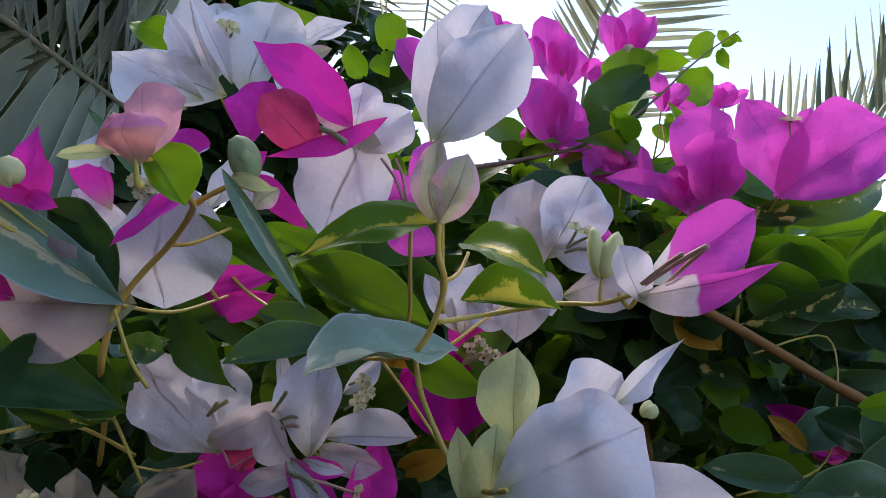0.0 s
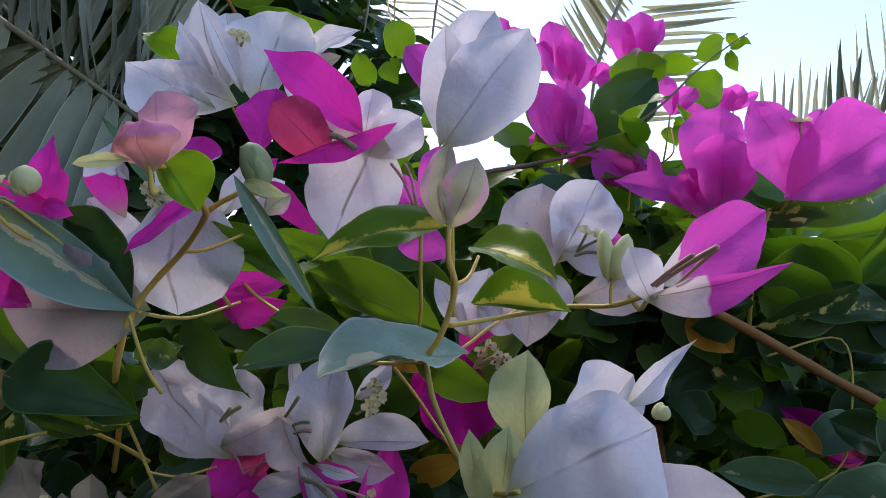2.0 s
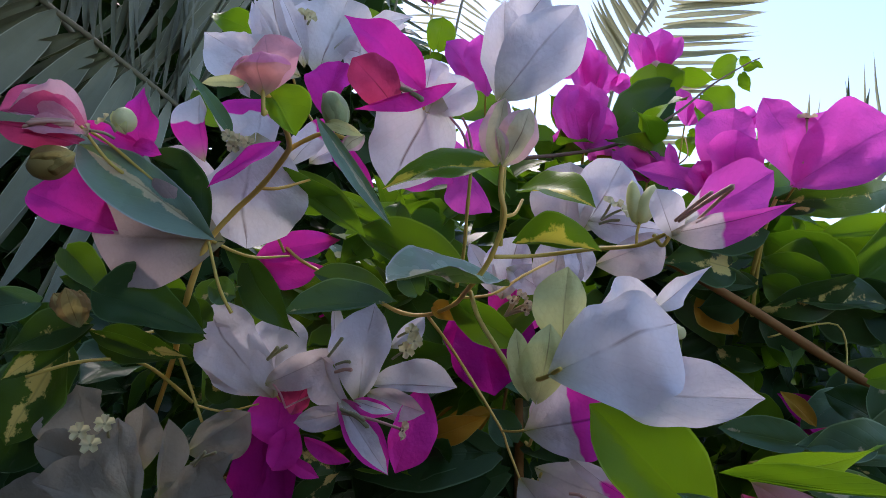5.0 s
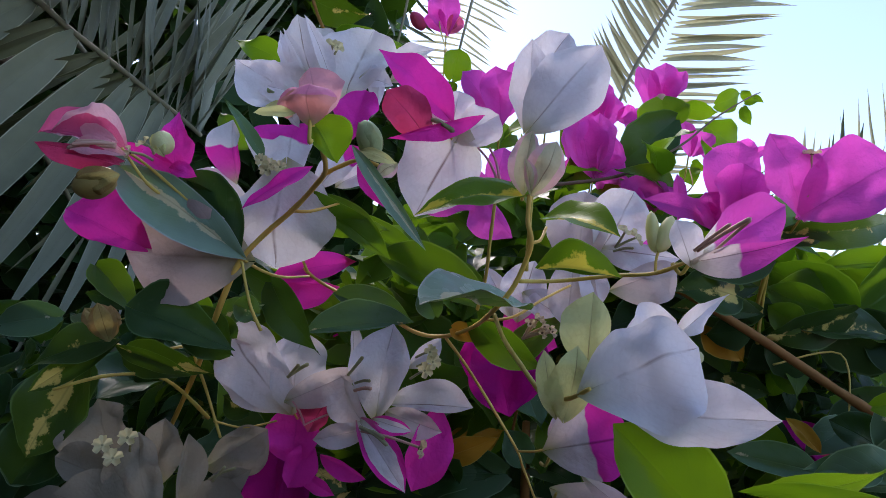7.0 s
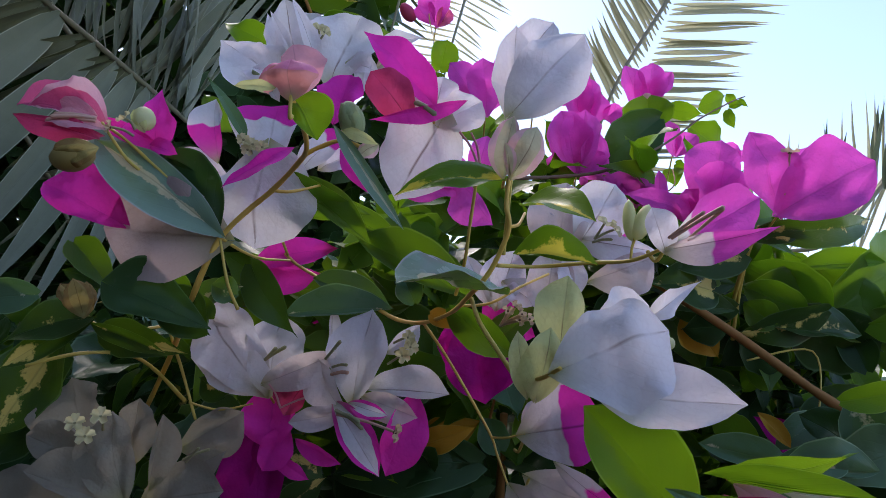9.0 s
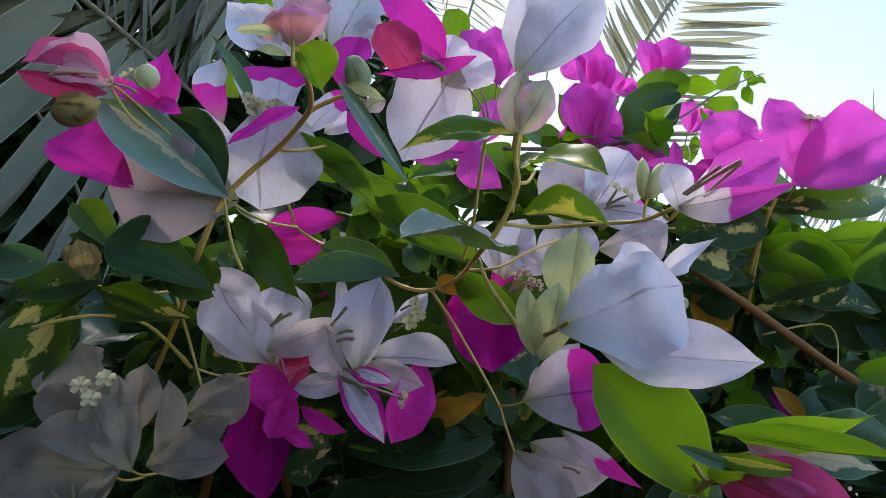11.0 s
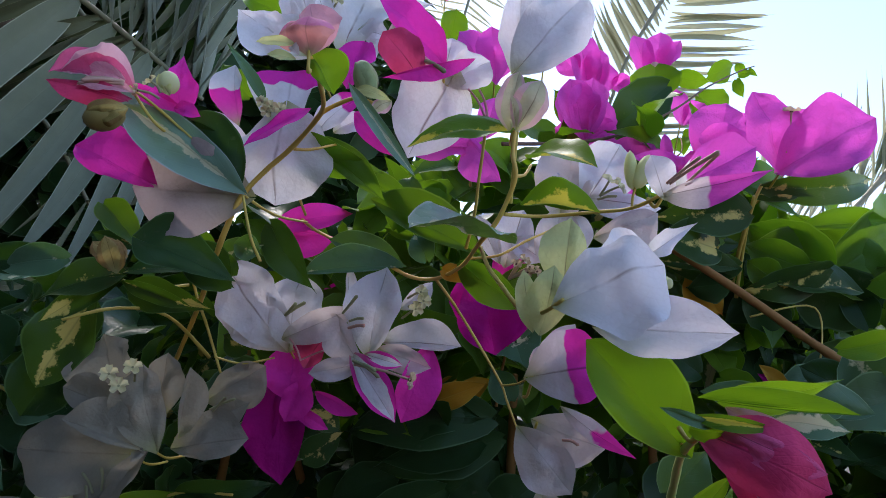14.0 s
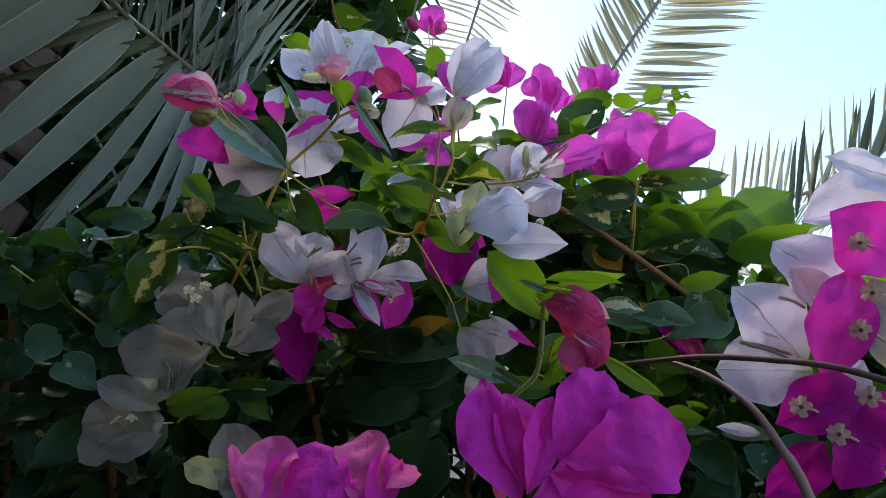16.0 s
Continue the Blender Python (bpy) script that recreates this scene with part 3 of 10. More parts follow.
bract(f, (-0.02, 0.244, 1.694), (-0.018, 0.248, 1.715), (0.0062, 0.0092), (0.2, -0.97, 0.16), WHITE, 0.08, -0.05, ogive=2.6)
bract(f, (-0.016, 0.238, 1.686), (0.002, 0.242, 1.701), (0.0092, 0.0106), (0.26, -0.96, -0.06), WHITE, 0.08, 0.04, ogive=2.2, fold=0.2)
bract(f, (-0.019, 0.236, 1.689), (-0.035, 0.234, 1.702), (0.0045, 0.0050), (0.08, -1, -0.05), BLUSH, 0.08, 0.04, fold=0.3)
bract(f, (-0.015, 0.236, 1.688), (-0.035, 0.256, 1.653), (0.0188, 0.0201), (-0.06, -0.88, -0.47), WHITE, 0.1, -0.08, belly=0.34, ogive=1.9, fold=0.12)
bract(f, (-0.02, 0.23, 1.692), (-0.054, 0.222, 1.72), (0.0085, 0.0109), (0.34, -0.93, 0.15), MAGENTA, 0.05, 0.04, belly=0.42, fold=0.35, ogive=1.7)
bract(f, (-0.005, 0.224, 1.692), (-0.044, 0.214, 1.675), (0.0054, 0.0020), (0.4, -0.79, -0.46), MAGENTA, 0.08, 0.04, belly=0.5, fold=0.3, ogive=1.3)
bract(f, (-0.029, 0.22, 1.679), (-0.046, 0.212, 1.696), (0.0088, 0.0104), (0.23, -0.95, -0.21), CRIMSON, 0.14, -0.12, belly=0.52, ogive=3.0, crumple=0.04)
bud(f, (-0.049, 0.215, 1.666), (-0.055, 0.215, 1.683), 0.0111, BUDGREEN)
bract(f, (-0.048, 0.213, 1.665), (-0.057, 0.213, 1.681), (0.0041, 0.0066), (-0.41, -0.88, -0.23), SAGE, 0.15, -0.3, ogive=2.4)
bract(f, (-0.054, 0.212, 1.668), (-0.038, 0.208, 1.662), (0.0022, 0.0030), (-0.23, -0.97, 0.05), LIME, 0.12, 0.04)
bract(f, (-0.039, 0.212, 1.663), (-0.046, 0.21, 1.656), (0.0042, 0.0036), (0.15, -0.98, 0.13), BUDPINK, 0.2, -0.2)
floret(f, (-0.03, 0.218, 1.687), (-0.017, 0.214, 1.68), PALETUBE, None, 0.004, 0.0009)
floret(f, (-0.006, 0.224, 1.677), (0.003, 0.217, 1.661), PALEROSE, None, 0.004, 0.0005)
floret(f, (-0.001, 0.224, 1.677), (0.004, 0.217, 1.661), PALEROSE, None, 0.004, 0.0005)

f = flower((-0.005, 0.28, 1.675), "vivid magenta bougainvillea flower with papery veined bracts")
bract(f, (0.001, 0.285, 1.678), (0.006, 0.29, 1.704), (0.0074, 0.0094), (0.26, -0.96, 0.13), MAGENTA_BACKLIT, 0.08, 0.04, fold=0.3)
bract(f, (-0.001, 0.28, 1.671), (-0.033, 0.274, 1.66), (0.0070, 0.0091), (0.1, -0.97, 0.23), MAGENTA_BACKLIT, 0.08, 0.04, belly=0.5, fold=0.2)
bract(f, (0.001, 0.282, 1.677), (-0.029, 0.276, 1.67), (0.0087, 0.0121), (0.14, -0.96, 0.22), MAGENTA_BACKLIT, 0.08, 0.04, fold=0.2)
bract(f, (-0.005, 0.276, 1.672), (0.013, 0.27, 1.649), (0.0036, 0.0140), (-0.3, -0.95, 0.01), MAGENTA_BACKLIT, 0.08, 0.04, belly=0.5, fold=0.25)
bract(f, (-0.078, 0.286, 1.704), (-0.074, 0.29, 1.734), (0.0123, 0.0123), (-0.08, -0.99, 0.14), MAGENTA, 0.08, 0.04, belly=0.5, ogive=2.2, fold=0.2)
bract(f, (-0.07, 0.28, 1.684), (-0.046, 0.276, 1.66), (0.0070, 0.0056), (-0.3, -0.94, -0.14), MAGENTA, 0.08, 0.04, fold=0.2, ogive=2)

f = flower((0.003, 0.4, 1.769), "vivid magenta bougainvillea flower with papery veined bracts")
bract(f, (0.003, 0.404, 1.771), (-0.028, 0.404, 1.809), (0.0099, 0.0135), (-0.17, -0.98, -0.14), MAGENTA_BACKLIT, 0.08, 0.04, fold=0.35)
bract(f, (0.006, 0.412, 1.777), (0.016, 0.416, 1.829), (0.0103, 0.0115), (0.24, -0.97, 0.03), MAGENTA_BACKLIT, 0.08, 0.04, fold=0.3)
bract(f, (0.004, 0.398, 1.767), (-0.003, 0.394, 1.809), (0.0132, 0.0132), (0.02, -1, -0.09), MAGENTA_BACKLIT, 0.08, 0.04, fold=0.3, belly=0.5)

f = flower((-0.108, 0.276, 1.67), "white and magenta bicoloured bougainvillea flower", (0.01, 0.03, -0.04))
bract(f, (-0.119, 0.278, 1.645), (-0.161, 0.284, 1.679), (0.0136, 0.0106), (-0.09, -0.99, 0.07), WHITE, 0.08, 0.04, belly=0.5, ogive=2)
bract(f, (-0.127, 0.262, 1.667), (-0.137, 0.268, 1.702), (0.0122, 0.0040), (-0.02, -0.99, 0.16), MIXFOOT, 0.08, 0.04, fold=0.35, belly=0.5)
bract(f, (-0.106, 0.272, 1.67), (-0.107, 0.278, 1.707), (0.0207, 0.0156), (0.02, -0.99, 0.16), MIXTIP, 0.08, 0.04, belly=0.6, ogive=2.2, fold=0.2)
bract(f, (-0.091, 0.278, 1.67), (-0.069, 0.284, 1.697), (0.0085, 0.0071), (0.12, -0.99, 0.12), MIXTIP, 0.08, 0.04, fold=0.3)
bract(f, (-0.082, 0.288, 1.676), (-0.068, 0.292, 1.688), (0.0072, 0.0078), (0.17, -0.98, 0.13), WHITE, 0.08, 0.04, fold=0.2)
bract(f, (-0.103, 0.262, 1.674), (-0.101, 0.262, 1.624), (0.0280, 0.0240), (0.04, -1, 0), WHITE, 0.12, -0.06, belly=0.5, ogive=2.6, fold=0.08)
bract(f, (-0.087, 0.25, 1.672), (-0.114, 0.242, 1.647), (0.0097, 0.0031), (-0.06, -0.93, 0.36), MAGENTA, 0.08, 0.04, belly=0.48, fold=0.3, ogive=1.6)
floret(f, (-0.114, 0.262, 1.677), (-0.113, 0.254, 1.676), PALETUBE, STAR, 0.0036, 0.0007)
floret(f, (-0.109, 0.262, 1.675), (-0.108, 0.254, 1.674), PALETUBE, STAR, 0.0036, 0.0007)
floret(f, (-0.104, 0.262, 1.674), (-0.103, 0.254, 1.673), PALETUBE, STAR, 0.0036, 0.0007)
floret(f, (-0.111, 0.262, 1.672), (-0.11, 0.254, 1.671), PALETUBE, STAR, 0.0036, 0.0007)

f = flower((-0.11, 0.242, 1.623), "shaded blush bougainvillea flower seen from behind", (0.01, 0.01, -0.03))
bract(f, (-0.115, 0.254, 1.625), (-0.175, 0.258, 1.626), (0.0235, 0.0277), (-0.07, -1, -0.01), BLUSH_SHADE, 0.07, -0.06, belly=0.5, ogive=2.2, fold=0.08, crumple=0.02)

f = flower((-0.156, 0.25, 1.664), "vivid magenta bougainvillea flower with papery veined bracts", (0.02, 0.03, -0.03))
bract(f, (-0.164, 0.256, 1.628), (-0.206, 0.252, 1.644), (0.0085, 0.0182), (0.14, -0.98, 0.13), MAGENTA, 0.08, -0.05, belly=0.6, ogive=2.3)
bract(f, (-0.156, 0.256, 1.666), (-0.165, 0.264, 1.704), (0.0140, 0.0130), (-0.01, -0.98, 0.2), MAGENTA, 0.08, 0.04, belly=0.3, ogive=0.75, fold=0.3)
bract(f, (-0.155, 0.258, 1.668), (-0.189, 0.256, 1.681), (0.0051, 0.0041), (0.05, -1, -0.01), MAGENTA, 0.08, 0.04, fold=0.3)
bract(f, (-0.157, 0.252, 1.668), (-0.142, 0.25, 1.664), (0.0050, 0.0032), (-0.13, -0.99, 0.02), MAGENTA, 0.08, 0.04, fold=0.2)
bud(f, (-0.157, 0.242, 1.671), (-0.157, 0.24, 1.683), 0.0108, LIMEBUD)
bract(f, (-0.154, 0.239, 1.67), (-0.161, 0.238, 1.68), (0.0028, 0.0036), (0.05, -1, -0.06), LIME, 0.15, -0.2)
floret(f, (-0.158, 0.238, 1.67), (-0.162, 0.234, 1.674), PALETUBE, STAR, 0.004, 0.0007)
floret(f, (-0.158, 0.238, 1.667), (-0.168, 0.234, 1.669), PALETUBE, PINKSTAR, 0.0034, 0.0007)

f = flower((-0.172, 0.234, 1.671), "rose pink bougainvillea flower still half furled", (0.02, 0.02, -0.02))
bract(f, (-0.179, 0.244, 1.676), (-0.228, 0.25, 1.682), (0.0050, 0.0125), (-0.08, -0.96, 0.27), ROSE, 0.14, 0.04, belly=0.4, ogive=2.0, crumple=0.05, ragged=0.2)
bract(f, (-0.174, 0.238, 1.672), (-0.214, 0.24, 1.679), (0.0039, 0.0155), (0.01, -0.95, 0.32), ROSERIM, 0.12, 0.04, belly=0.36, fold=0.2, ogive=2.2, crumple=0.06, pleat=0.02)
bract(f, (-0.174, 0.232, 1.673), (-0.193, 0.232, 1.679), (0.0040, 0.0041), (0, -1, 0), PALEROSE, 0.1, 0.04, belly=0.5, crumple=0.06, pleat=0.03)
bract(f, (-0.173, 0.238, 1.666), (-0.217, 0.236, 1.672), (0.0077, 0.0029), (0, -0.96, -0.29), CRIMSON, 0.06, 0.1, belly=0.4, ogive=1.8, crumple=0.04)
bract(f, (-0.168, 0.23, 1.666), (-0.193, 0.226, 1.666), (0.0060, 0.0048), (0.14, -0.88, 0.45), PALEROSE, 0.12, 0.04, belly=0.42, crumple=0.05, pleat=0.02)
bract(f, (-0.169, 0.23, 1.661), (-0.194, 0.226, 1.664), (0.0024, 0.0049), (0.19, -0.94, 0.29), CRIMSON, 0.1, 0.04, belly=0.5)
floret(f, (-0.171, 0.228, 1.67), (-0.187, 0.224, 1.669), STAMEN, None, 0.004, 0.0009)
floret(f, (-0.171, 0.228, 1.669), (-0.19, 0.224, 1.666), STAMEN, None, 0.004, 0.0008)
floret(f, (-0.171, 0.228, 1.67), (-0.187, 0.222, 1.667), STAMEN, None, 0.004, 0.0008)
bud(f, (-0.16, 0.216, 1.652), (-0.178, 0.216, 1.644), 0.0138, BUDBROWN)
bract(f, (-0.158, 0.213, 1.651), (-0.175, 0.212, 1.645), (0.0064, 0.0063), (0.21, -0.87, -0.44), OLIVE, 0.2, -0.35, ogive=2.6, belly=0.5)

f = flower((0.078, 0.208, 1.629), "magenta bougainvillea flower with white base and three closed florets", (-0.004, 0.008, 0.001))
bract(f, (0.084, 0.216, 1.635), (0.121, 0.222, 1.659), (0.0115, 0.0105), (0.21, -0.97, -0.08), MIXBASE, 0.08, 0.04, belly=0.5, ogive=2, fold=0.2)
bract(f, (0.078, 0.206, 1.629), (0.114, 0.192, 1.638), (0.0042, 0.0082), (-0.24, -0.88, -0.41), MIXBASE2, 0.08, 0.04, belly=0.36, ogive=1.1, fold=0.3)
bract(f, (0.078, 0.206, 1.628), (0.071, 0.202, 1.644), (0.0043, 0.0072), (-0.23, -0.91, -0.33), WHITE, 0.12, -0.1, ogive=3.2, belly=0.5)
bud(f, (0.069, 0.222, 1.635), (0.067, 0.222, 1.653), 0.0058, LIMEBUD)
bud(f, (0.07, 0.22, 1.635), (0.075, 0.22, 1.651), 0.0072, LIMEBUD)
floret(f, (0.077, 0.2, 1.632), (0.086, 0.19, 1.64), STAMEN, None, 0.0045, 0.0006)
floret(f, (0.078, 0.2, 1.632), (0.092, 0.188, 1.642), STAMEN, None, 0.0045, 0.0007)
floret(f, (0.084, 0.2, 1.632), (0.093, 0.19, 1.642), STAMEN, None, 0.0045, 0.0006)

f = flower((0.058, 0.322, 1.645), "white bougainvillea flower with papery veined bracts")
bract(f, (0.053, 0.326, 1.646), (0.056, 0.328, 1.695), (0.0202, 0.0152), (-0.11, -0.99, 0.05), BLUSH, 0.08, 0.04, belly=0.5, ogive=2.6, fold=0.15)
bract(f, (0.065, 0.322, 1.657), (0.084, 0.324, 1.695), (0.0169, 0.0187), (0.12, -0.99, -0.01), WHITE, 0.08, 0.04, belly=0.5, ogive=2.4, fold=0.2)
bract(f, (0.049, 0.328, 1.659), (0.037, 0.328, 1.675), (0.0085, 0.0078), (0, -1, 0), WHITE, 0.08, 0.04)
bract(f, (0.065, 0.318, 1.658), (0.107, 0.314, 1.654), (0.0051, 0.0113), (-0.11, -0.98, -0.18), WHITE, 0.08, 0.04, fold=0.2)
bract(f, (0.072, 0.316, 1.635), (0.104, 0.31, 1.65), (0.0069, 0.0167), (-0.08, -0.97, -0.22), BLUSH, 0.08, 0.04, belly=0.55, ogive=2.4, fold=0.2)
bract(f, (0.05, 0.322, 1.648), (0.047, 0.32, 1.611), (0.0145, 0.0135), (0, -1, 0.05), BLUSH, 0.08, 0.04, belly=0.45, ogive=1.9, fold=0.2)
bract(f, (0.058, 0.319, 1.645), (0.064, 0.316, 1.624), (0.0085, 0.0085), (-0.05, -0.99, 0.13), WHITE, 0.08, 0.04, fold=0.3)
bract(f, (0.021, 0.332, 1.617), (0.029, 0.332, 1.651), (0.0137, 0.0117), (-0.15, -0.99, 0.04), WHITE, 0.08, 0.04, fold=0.25, ogive=2.2)
bract(f, (0.017, 0.332, 1.617), (0, 0.336, 1.646), (0.0058, 0.0064), (-0.07, -0.99, 0.1), WHITE, 0.08, 0.04, fold=0.3)
bract(f, (0.024, 0.328, 1.63), (0.044, 0.326, 1.619), (0.0081, 0.0081), (-0.08, -1, 0.04), WHITE, 0.08, 0.04, fold=0.3)
floret(f, (0.07, 0.306, 1.656), (0.074, 0.3, 1.664), PALETUBE, STAR, 0.0056, 0.0007)
floret(f, (0.07, 0.306, 1.656), (0.08, 0.3, 1.661), PALETUBE, STAR, 0.0056, 0.0007)
floret(f, (0.069, 0.306, 1.654), (0.078, 0.3, 1.655), PALETUBE, None, 0.0056, 0.0007)
floret(f, (0.022, 0.294, 1.602), (0.029, 0.286, 1.612), PINKSTAR, PINKSTAR, 0.0034, 0.0008)
floret(f, (0.022, 0.294, 1.602), (0.032, 0.286, 1.608), PINKSTAR, PINKSTAR, 0.0034, 0.0008)
floret(f, (0.022, 0.294, 1.602), (0.031, 0.286, 1.605), PINKSTAR, PINKSTAR, 0.0034, 0.0008)
floret(f, (0.022, 0.294, 1.602), (0.036, 0.286, 1.606), PINKSTAR, PINKSTAR, 0.0034, 0.0008)
floret(f, (0.022, 0.294, 1.602), (0.025, 0.286, 1.609), PINKSTAR, PINKSTAR, 0.0034, 0.0008)

f = flower((0.182, 0.33, 1.689), "pair of broad magenta bougainvillea bracts with one open floret")
bract(f, (0.188, 0.342, 1.694), (0.21, 0.352, 1.741), (0.0116, 0.0116), (0.17, -0.98, 0.13), MAGENTA_BACKLIT, 0.08, 0.04, fold=0.3)
bract(f, (0.181, 0.33, 1.689), (0.164, 0.328, 1.738), (0.0187, 0.0167), (0.07, -1, -0.02), MAGENTA_BACKLIT, 0.08, 0.04, belly=0.5, ogive=2, fold=0.3)
bract(f, (0.182, 0.328, 1.689), (0.231, 0.32, 1.722), (0.0241, 0.0201), (-0.18, -0.98, 0.03), MAGENTA_BACKLIT, 0.08, 0.04, belly=0.5, ogive=2.3, fold=0.22)
floret(f, (0.182, 0.325, 1.698), (0.183, 0.32, 1.723), STAMEN, PINKSTAR, 0.0056, 0.0007)

f = flower((0.156, 0.37, 1.697), "vivid magenta bougainvillea flower with papery veined bracts")
bract(f, (0.162, 0.378, 1.699), (0.169, 0.384, 1.755), (0.0256, 0.0138), (-0.12, -0.99, 0.12), MAGENTA_BACKLIT, 0.08, 0.04, belly=0.5, ogive=1.9, fold=0.25)
bract(f, (0.16, 0.368, 1.692), (0.163, 0.364, 1.732), (0.0212, 0.0169), (0.05, -0.99, -0.1), MAGENTA_BACKLIT, 0.08, 0.04, belly=0.5, ogive=2.4, fold=0.25)
bract(f, (0.162, 0.37, 1.697), (0.178, 0.37, 1.718), (0.0086, 0.0092), (0, -1, 0), MAGENTA_BACKLIT, 0.08, 0.04, fold=0.3)

f = flower((0.149, 0.38, 1.692), "vivid magenta bougainvillea flower with papery veined bracts")
bract(f, (0.157, 0.38, 1.693), (0.103, 0.378, 1.708), (0.0100, 0.0103), (0.09, -0.98, 0.18), MAGENTA_BACKLIT, 0.08, 0.04, fold=0.25, ogive=2)
bract(f, (0.127, 0.384, 1.697), (0.127, 0.386, 1.73), (0.0040, 0.0051), (-0.01, -1, 0.06), MAGENTA_BACKLIT, 0.08, 0.04, fold=0.5)
bract(f, (0.15, 0.376, 1.688), (0.142, 0.374, 1.714), (0.0130, 0.0165), (0.19, -0.98, -0.02), MAGENTA_BACKLIT, 0.08, 0.04, fold=0.3)
bract(f, (0.077, 0.34, 1.664), (0.098, 0.338, 1.668), (0.0092, 0.0091), (-0.09, -1, -0.02), MAGENTA_BACKLIT, 0.08, 0.04)

f = flower((0.163, 0.56, 1.8615), "small magenta bougainvillea flower on an upper shoot", (0.0, 0.03, -0.04))
bract(f, (0.163, 0.56, 1.8605), (0.1682, 0.56, 1.9129), 0.0323, (-0.11, -0.99, 0.01), MAGENTA_BACKLIT, 0.08, 0.14)
bract(f, (0.166, 0.56, 1.8604), (0.1885, 0.56, 1.9049), 0.0229, (-0.4, -0.9, 0.2), MAGENTA_BACKLIT, 0.08, 0.14)
bract(f, (0.1543, 0.56, 1.8595), (0.1403, 0.56, 1.9078), 0.0243, (0.02, -1, 0.01), MAGENTA_BACKLIT, 0.08, 0.14)
bract(f, (0.1515, 0.56, 1.8444), (0.1261, 0.56, 1.85), 0.0258, (-0.09, -0.91, -0.4), MAGENTA_BACKLIT, 0.08, 0.14)
bud(f, (0.158, 0.54, 1.8506), (0.1584, 0.54, 1.8683), 0.014, STAMEN)

f = flower((0.1017, 0.57, 1.8435), "small magenta bougainvillea flower on an upper shoot", (0.0, 0.03, -0.04))
bract(f, (0.0991, 0.57, 1.8446), (0.0852, 0.57, 1.9117), 0.0335, (-0.03, -1, -0.01), MAGENTA_BACKLIT, 0.08, 0.14)
bract(f, (0.1069, 0.57, 1.8434), (0.1084, 0.57, 1.8945), 0.0296, (-0.38, -0.93, 0.01), MAGENTA_BACKLIT, 0.08, 0.14)
bract(f, (0.1111, 0.57, 1.8434), (0.1167, 0.57, 1.8809), 0.0225, (0.26, -0.97, -0.04), MAGENTA_BACKLIT, 0.08, 0.14)
bract(f, (0.0861, 0.57, 1.8657), (0.0676, 0.57, 1.8855), 0.0266, (-0.26, -0.94, -0.24), MAGENTA_BACKLIT, 0.08, 0.14)
bract(f, (0.1227, 0.57, 1.8543), (0.1425, 0.57, 1.8607), 0.0211, (0.1, -0.94, -0.32), MAGENTA_BACKLIT, 0.08, 0.14)

f = flower((0.0867, 0.5, 1.7621), "small magenta bougainvillea flower on an upper shoot", (0.0, 0.03, -0.04))
bract(f, (0.0854, 0.5, 1.7654), (0.0651, 0.5, 1.8164), 0.0308, (-0.04, -1, -0.02), MAGENTA_BACKLIT, 0.08, 0.14)
bract(f, (0.0885, 0.5, 1.7654), (0.0916, 0.5, 1.8104), 0.0297, (-0.27, -0.96, 0.02), MAGENTA_BACKLIT, 0.08, 0.14)
bract(f, (0.0931, 0.5, 1.7654), (0.107, 0.5, 1.8008), 0.0224, (0.31, -0.94, -0.12), MAGENTA_BACKLIT, 0.08, 0.14)
bract(f, (0.0921, 0.5, 1.7621), (0.1242, 0.5, 1.75), 0.0254, (-0.11, -0.95, -0.29), MAGENTA_BACKLIT, 0.08, 0.14)
bract(f, (0.0786, 0.5, 1.7678), (0.0605, 0.5, 1.7749), 0.0186, (-0.05, -0.99, -0.13), MAGENTA_BACKLIT, 0.08, 0.14)

f = flower((0.1941, 0.57, 1.8184), "small magenta bougainvillea flower on an upper shoot", (0.0, 0.03, -0.04))
bract(f, (0.1951, 0.57, 1.8184), (0.1889, 0.57, 1.8564), 0.018, (-0.16, -0.99, -0.03), MAGENTA_BACKLIT, 0.08, 0.14)
bract(f, (0.1992, 0.57, 1.8183), (0.2177, 0.57, 1.8425), 0.0215, (-0.22, -0.96, 0.17), MAGENTA_BACKLIT, 0.08, 0.14)
bract(f, (0.2045, 0.57, 1.8264), (0.2294, 0.57, 1.8128), 0.0135, (-0.21, -0.9, -0.38), MAGENTA_BACKLIT, 0.08, 0.14)

f = flower((0.3016, 0.75, 1.8933), "small magenta bougainvillea flower on an upper shoot", (0.0, 0.03, -0.04))
bract(f, (0.3093, 0.75, 1.8847), (0.3358, 0.75, 1.9144), 0.0274, (-0.03, -1, 0.03), MAGENTA_BACKLIT, 0.08, 0.14)
bract(f, (0.3146, 0.75, 1.8847), (0.3529, 0.75, 1.9072), 0.015, (0.06, -0.99, -0.1), MAGENTA_BACKLIT, 0.08, 0.14)
bract(f, (0.3067, 0.75, 1.8861), (0.3158, 0.75, 1.9146), 0.0251, (-0.07, -1, 0.02), MAGENTA_BACKLIT, 0.08, 0.14)

f = flower((0.2712, 0.45, 1.5376), "deep magenta bougainvillea flower low among dark leaves")
bract(f, (0.2698, 0.45, 1.5383), (0.2207, 0.45, 1.5697), 0.0245, (0.04, -1, 0.06), MAGENTA_SHADE, 0.1, 0.1)
bract(f, (0.2712, 0.45, 1.5376), (0.2403, 0.44, 1.5557), 0.0215, (0.04, -0.9, -0.44), CRIMSON, 0.1, 0.1)
bract(f, (0.2669, 0.45, 1.5376), (0.2303, 0.45, 1.5486), 0.0176, (0.11, -0.92, 0.38), MAGENTA_SHADE, 0.1, 0.1)

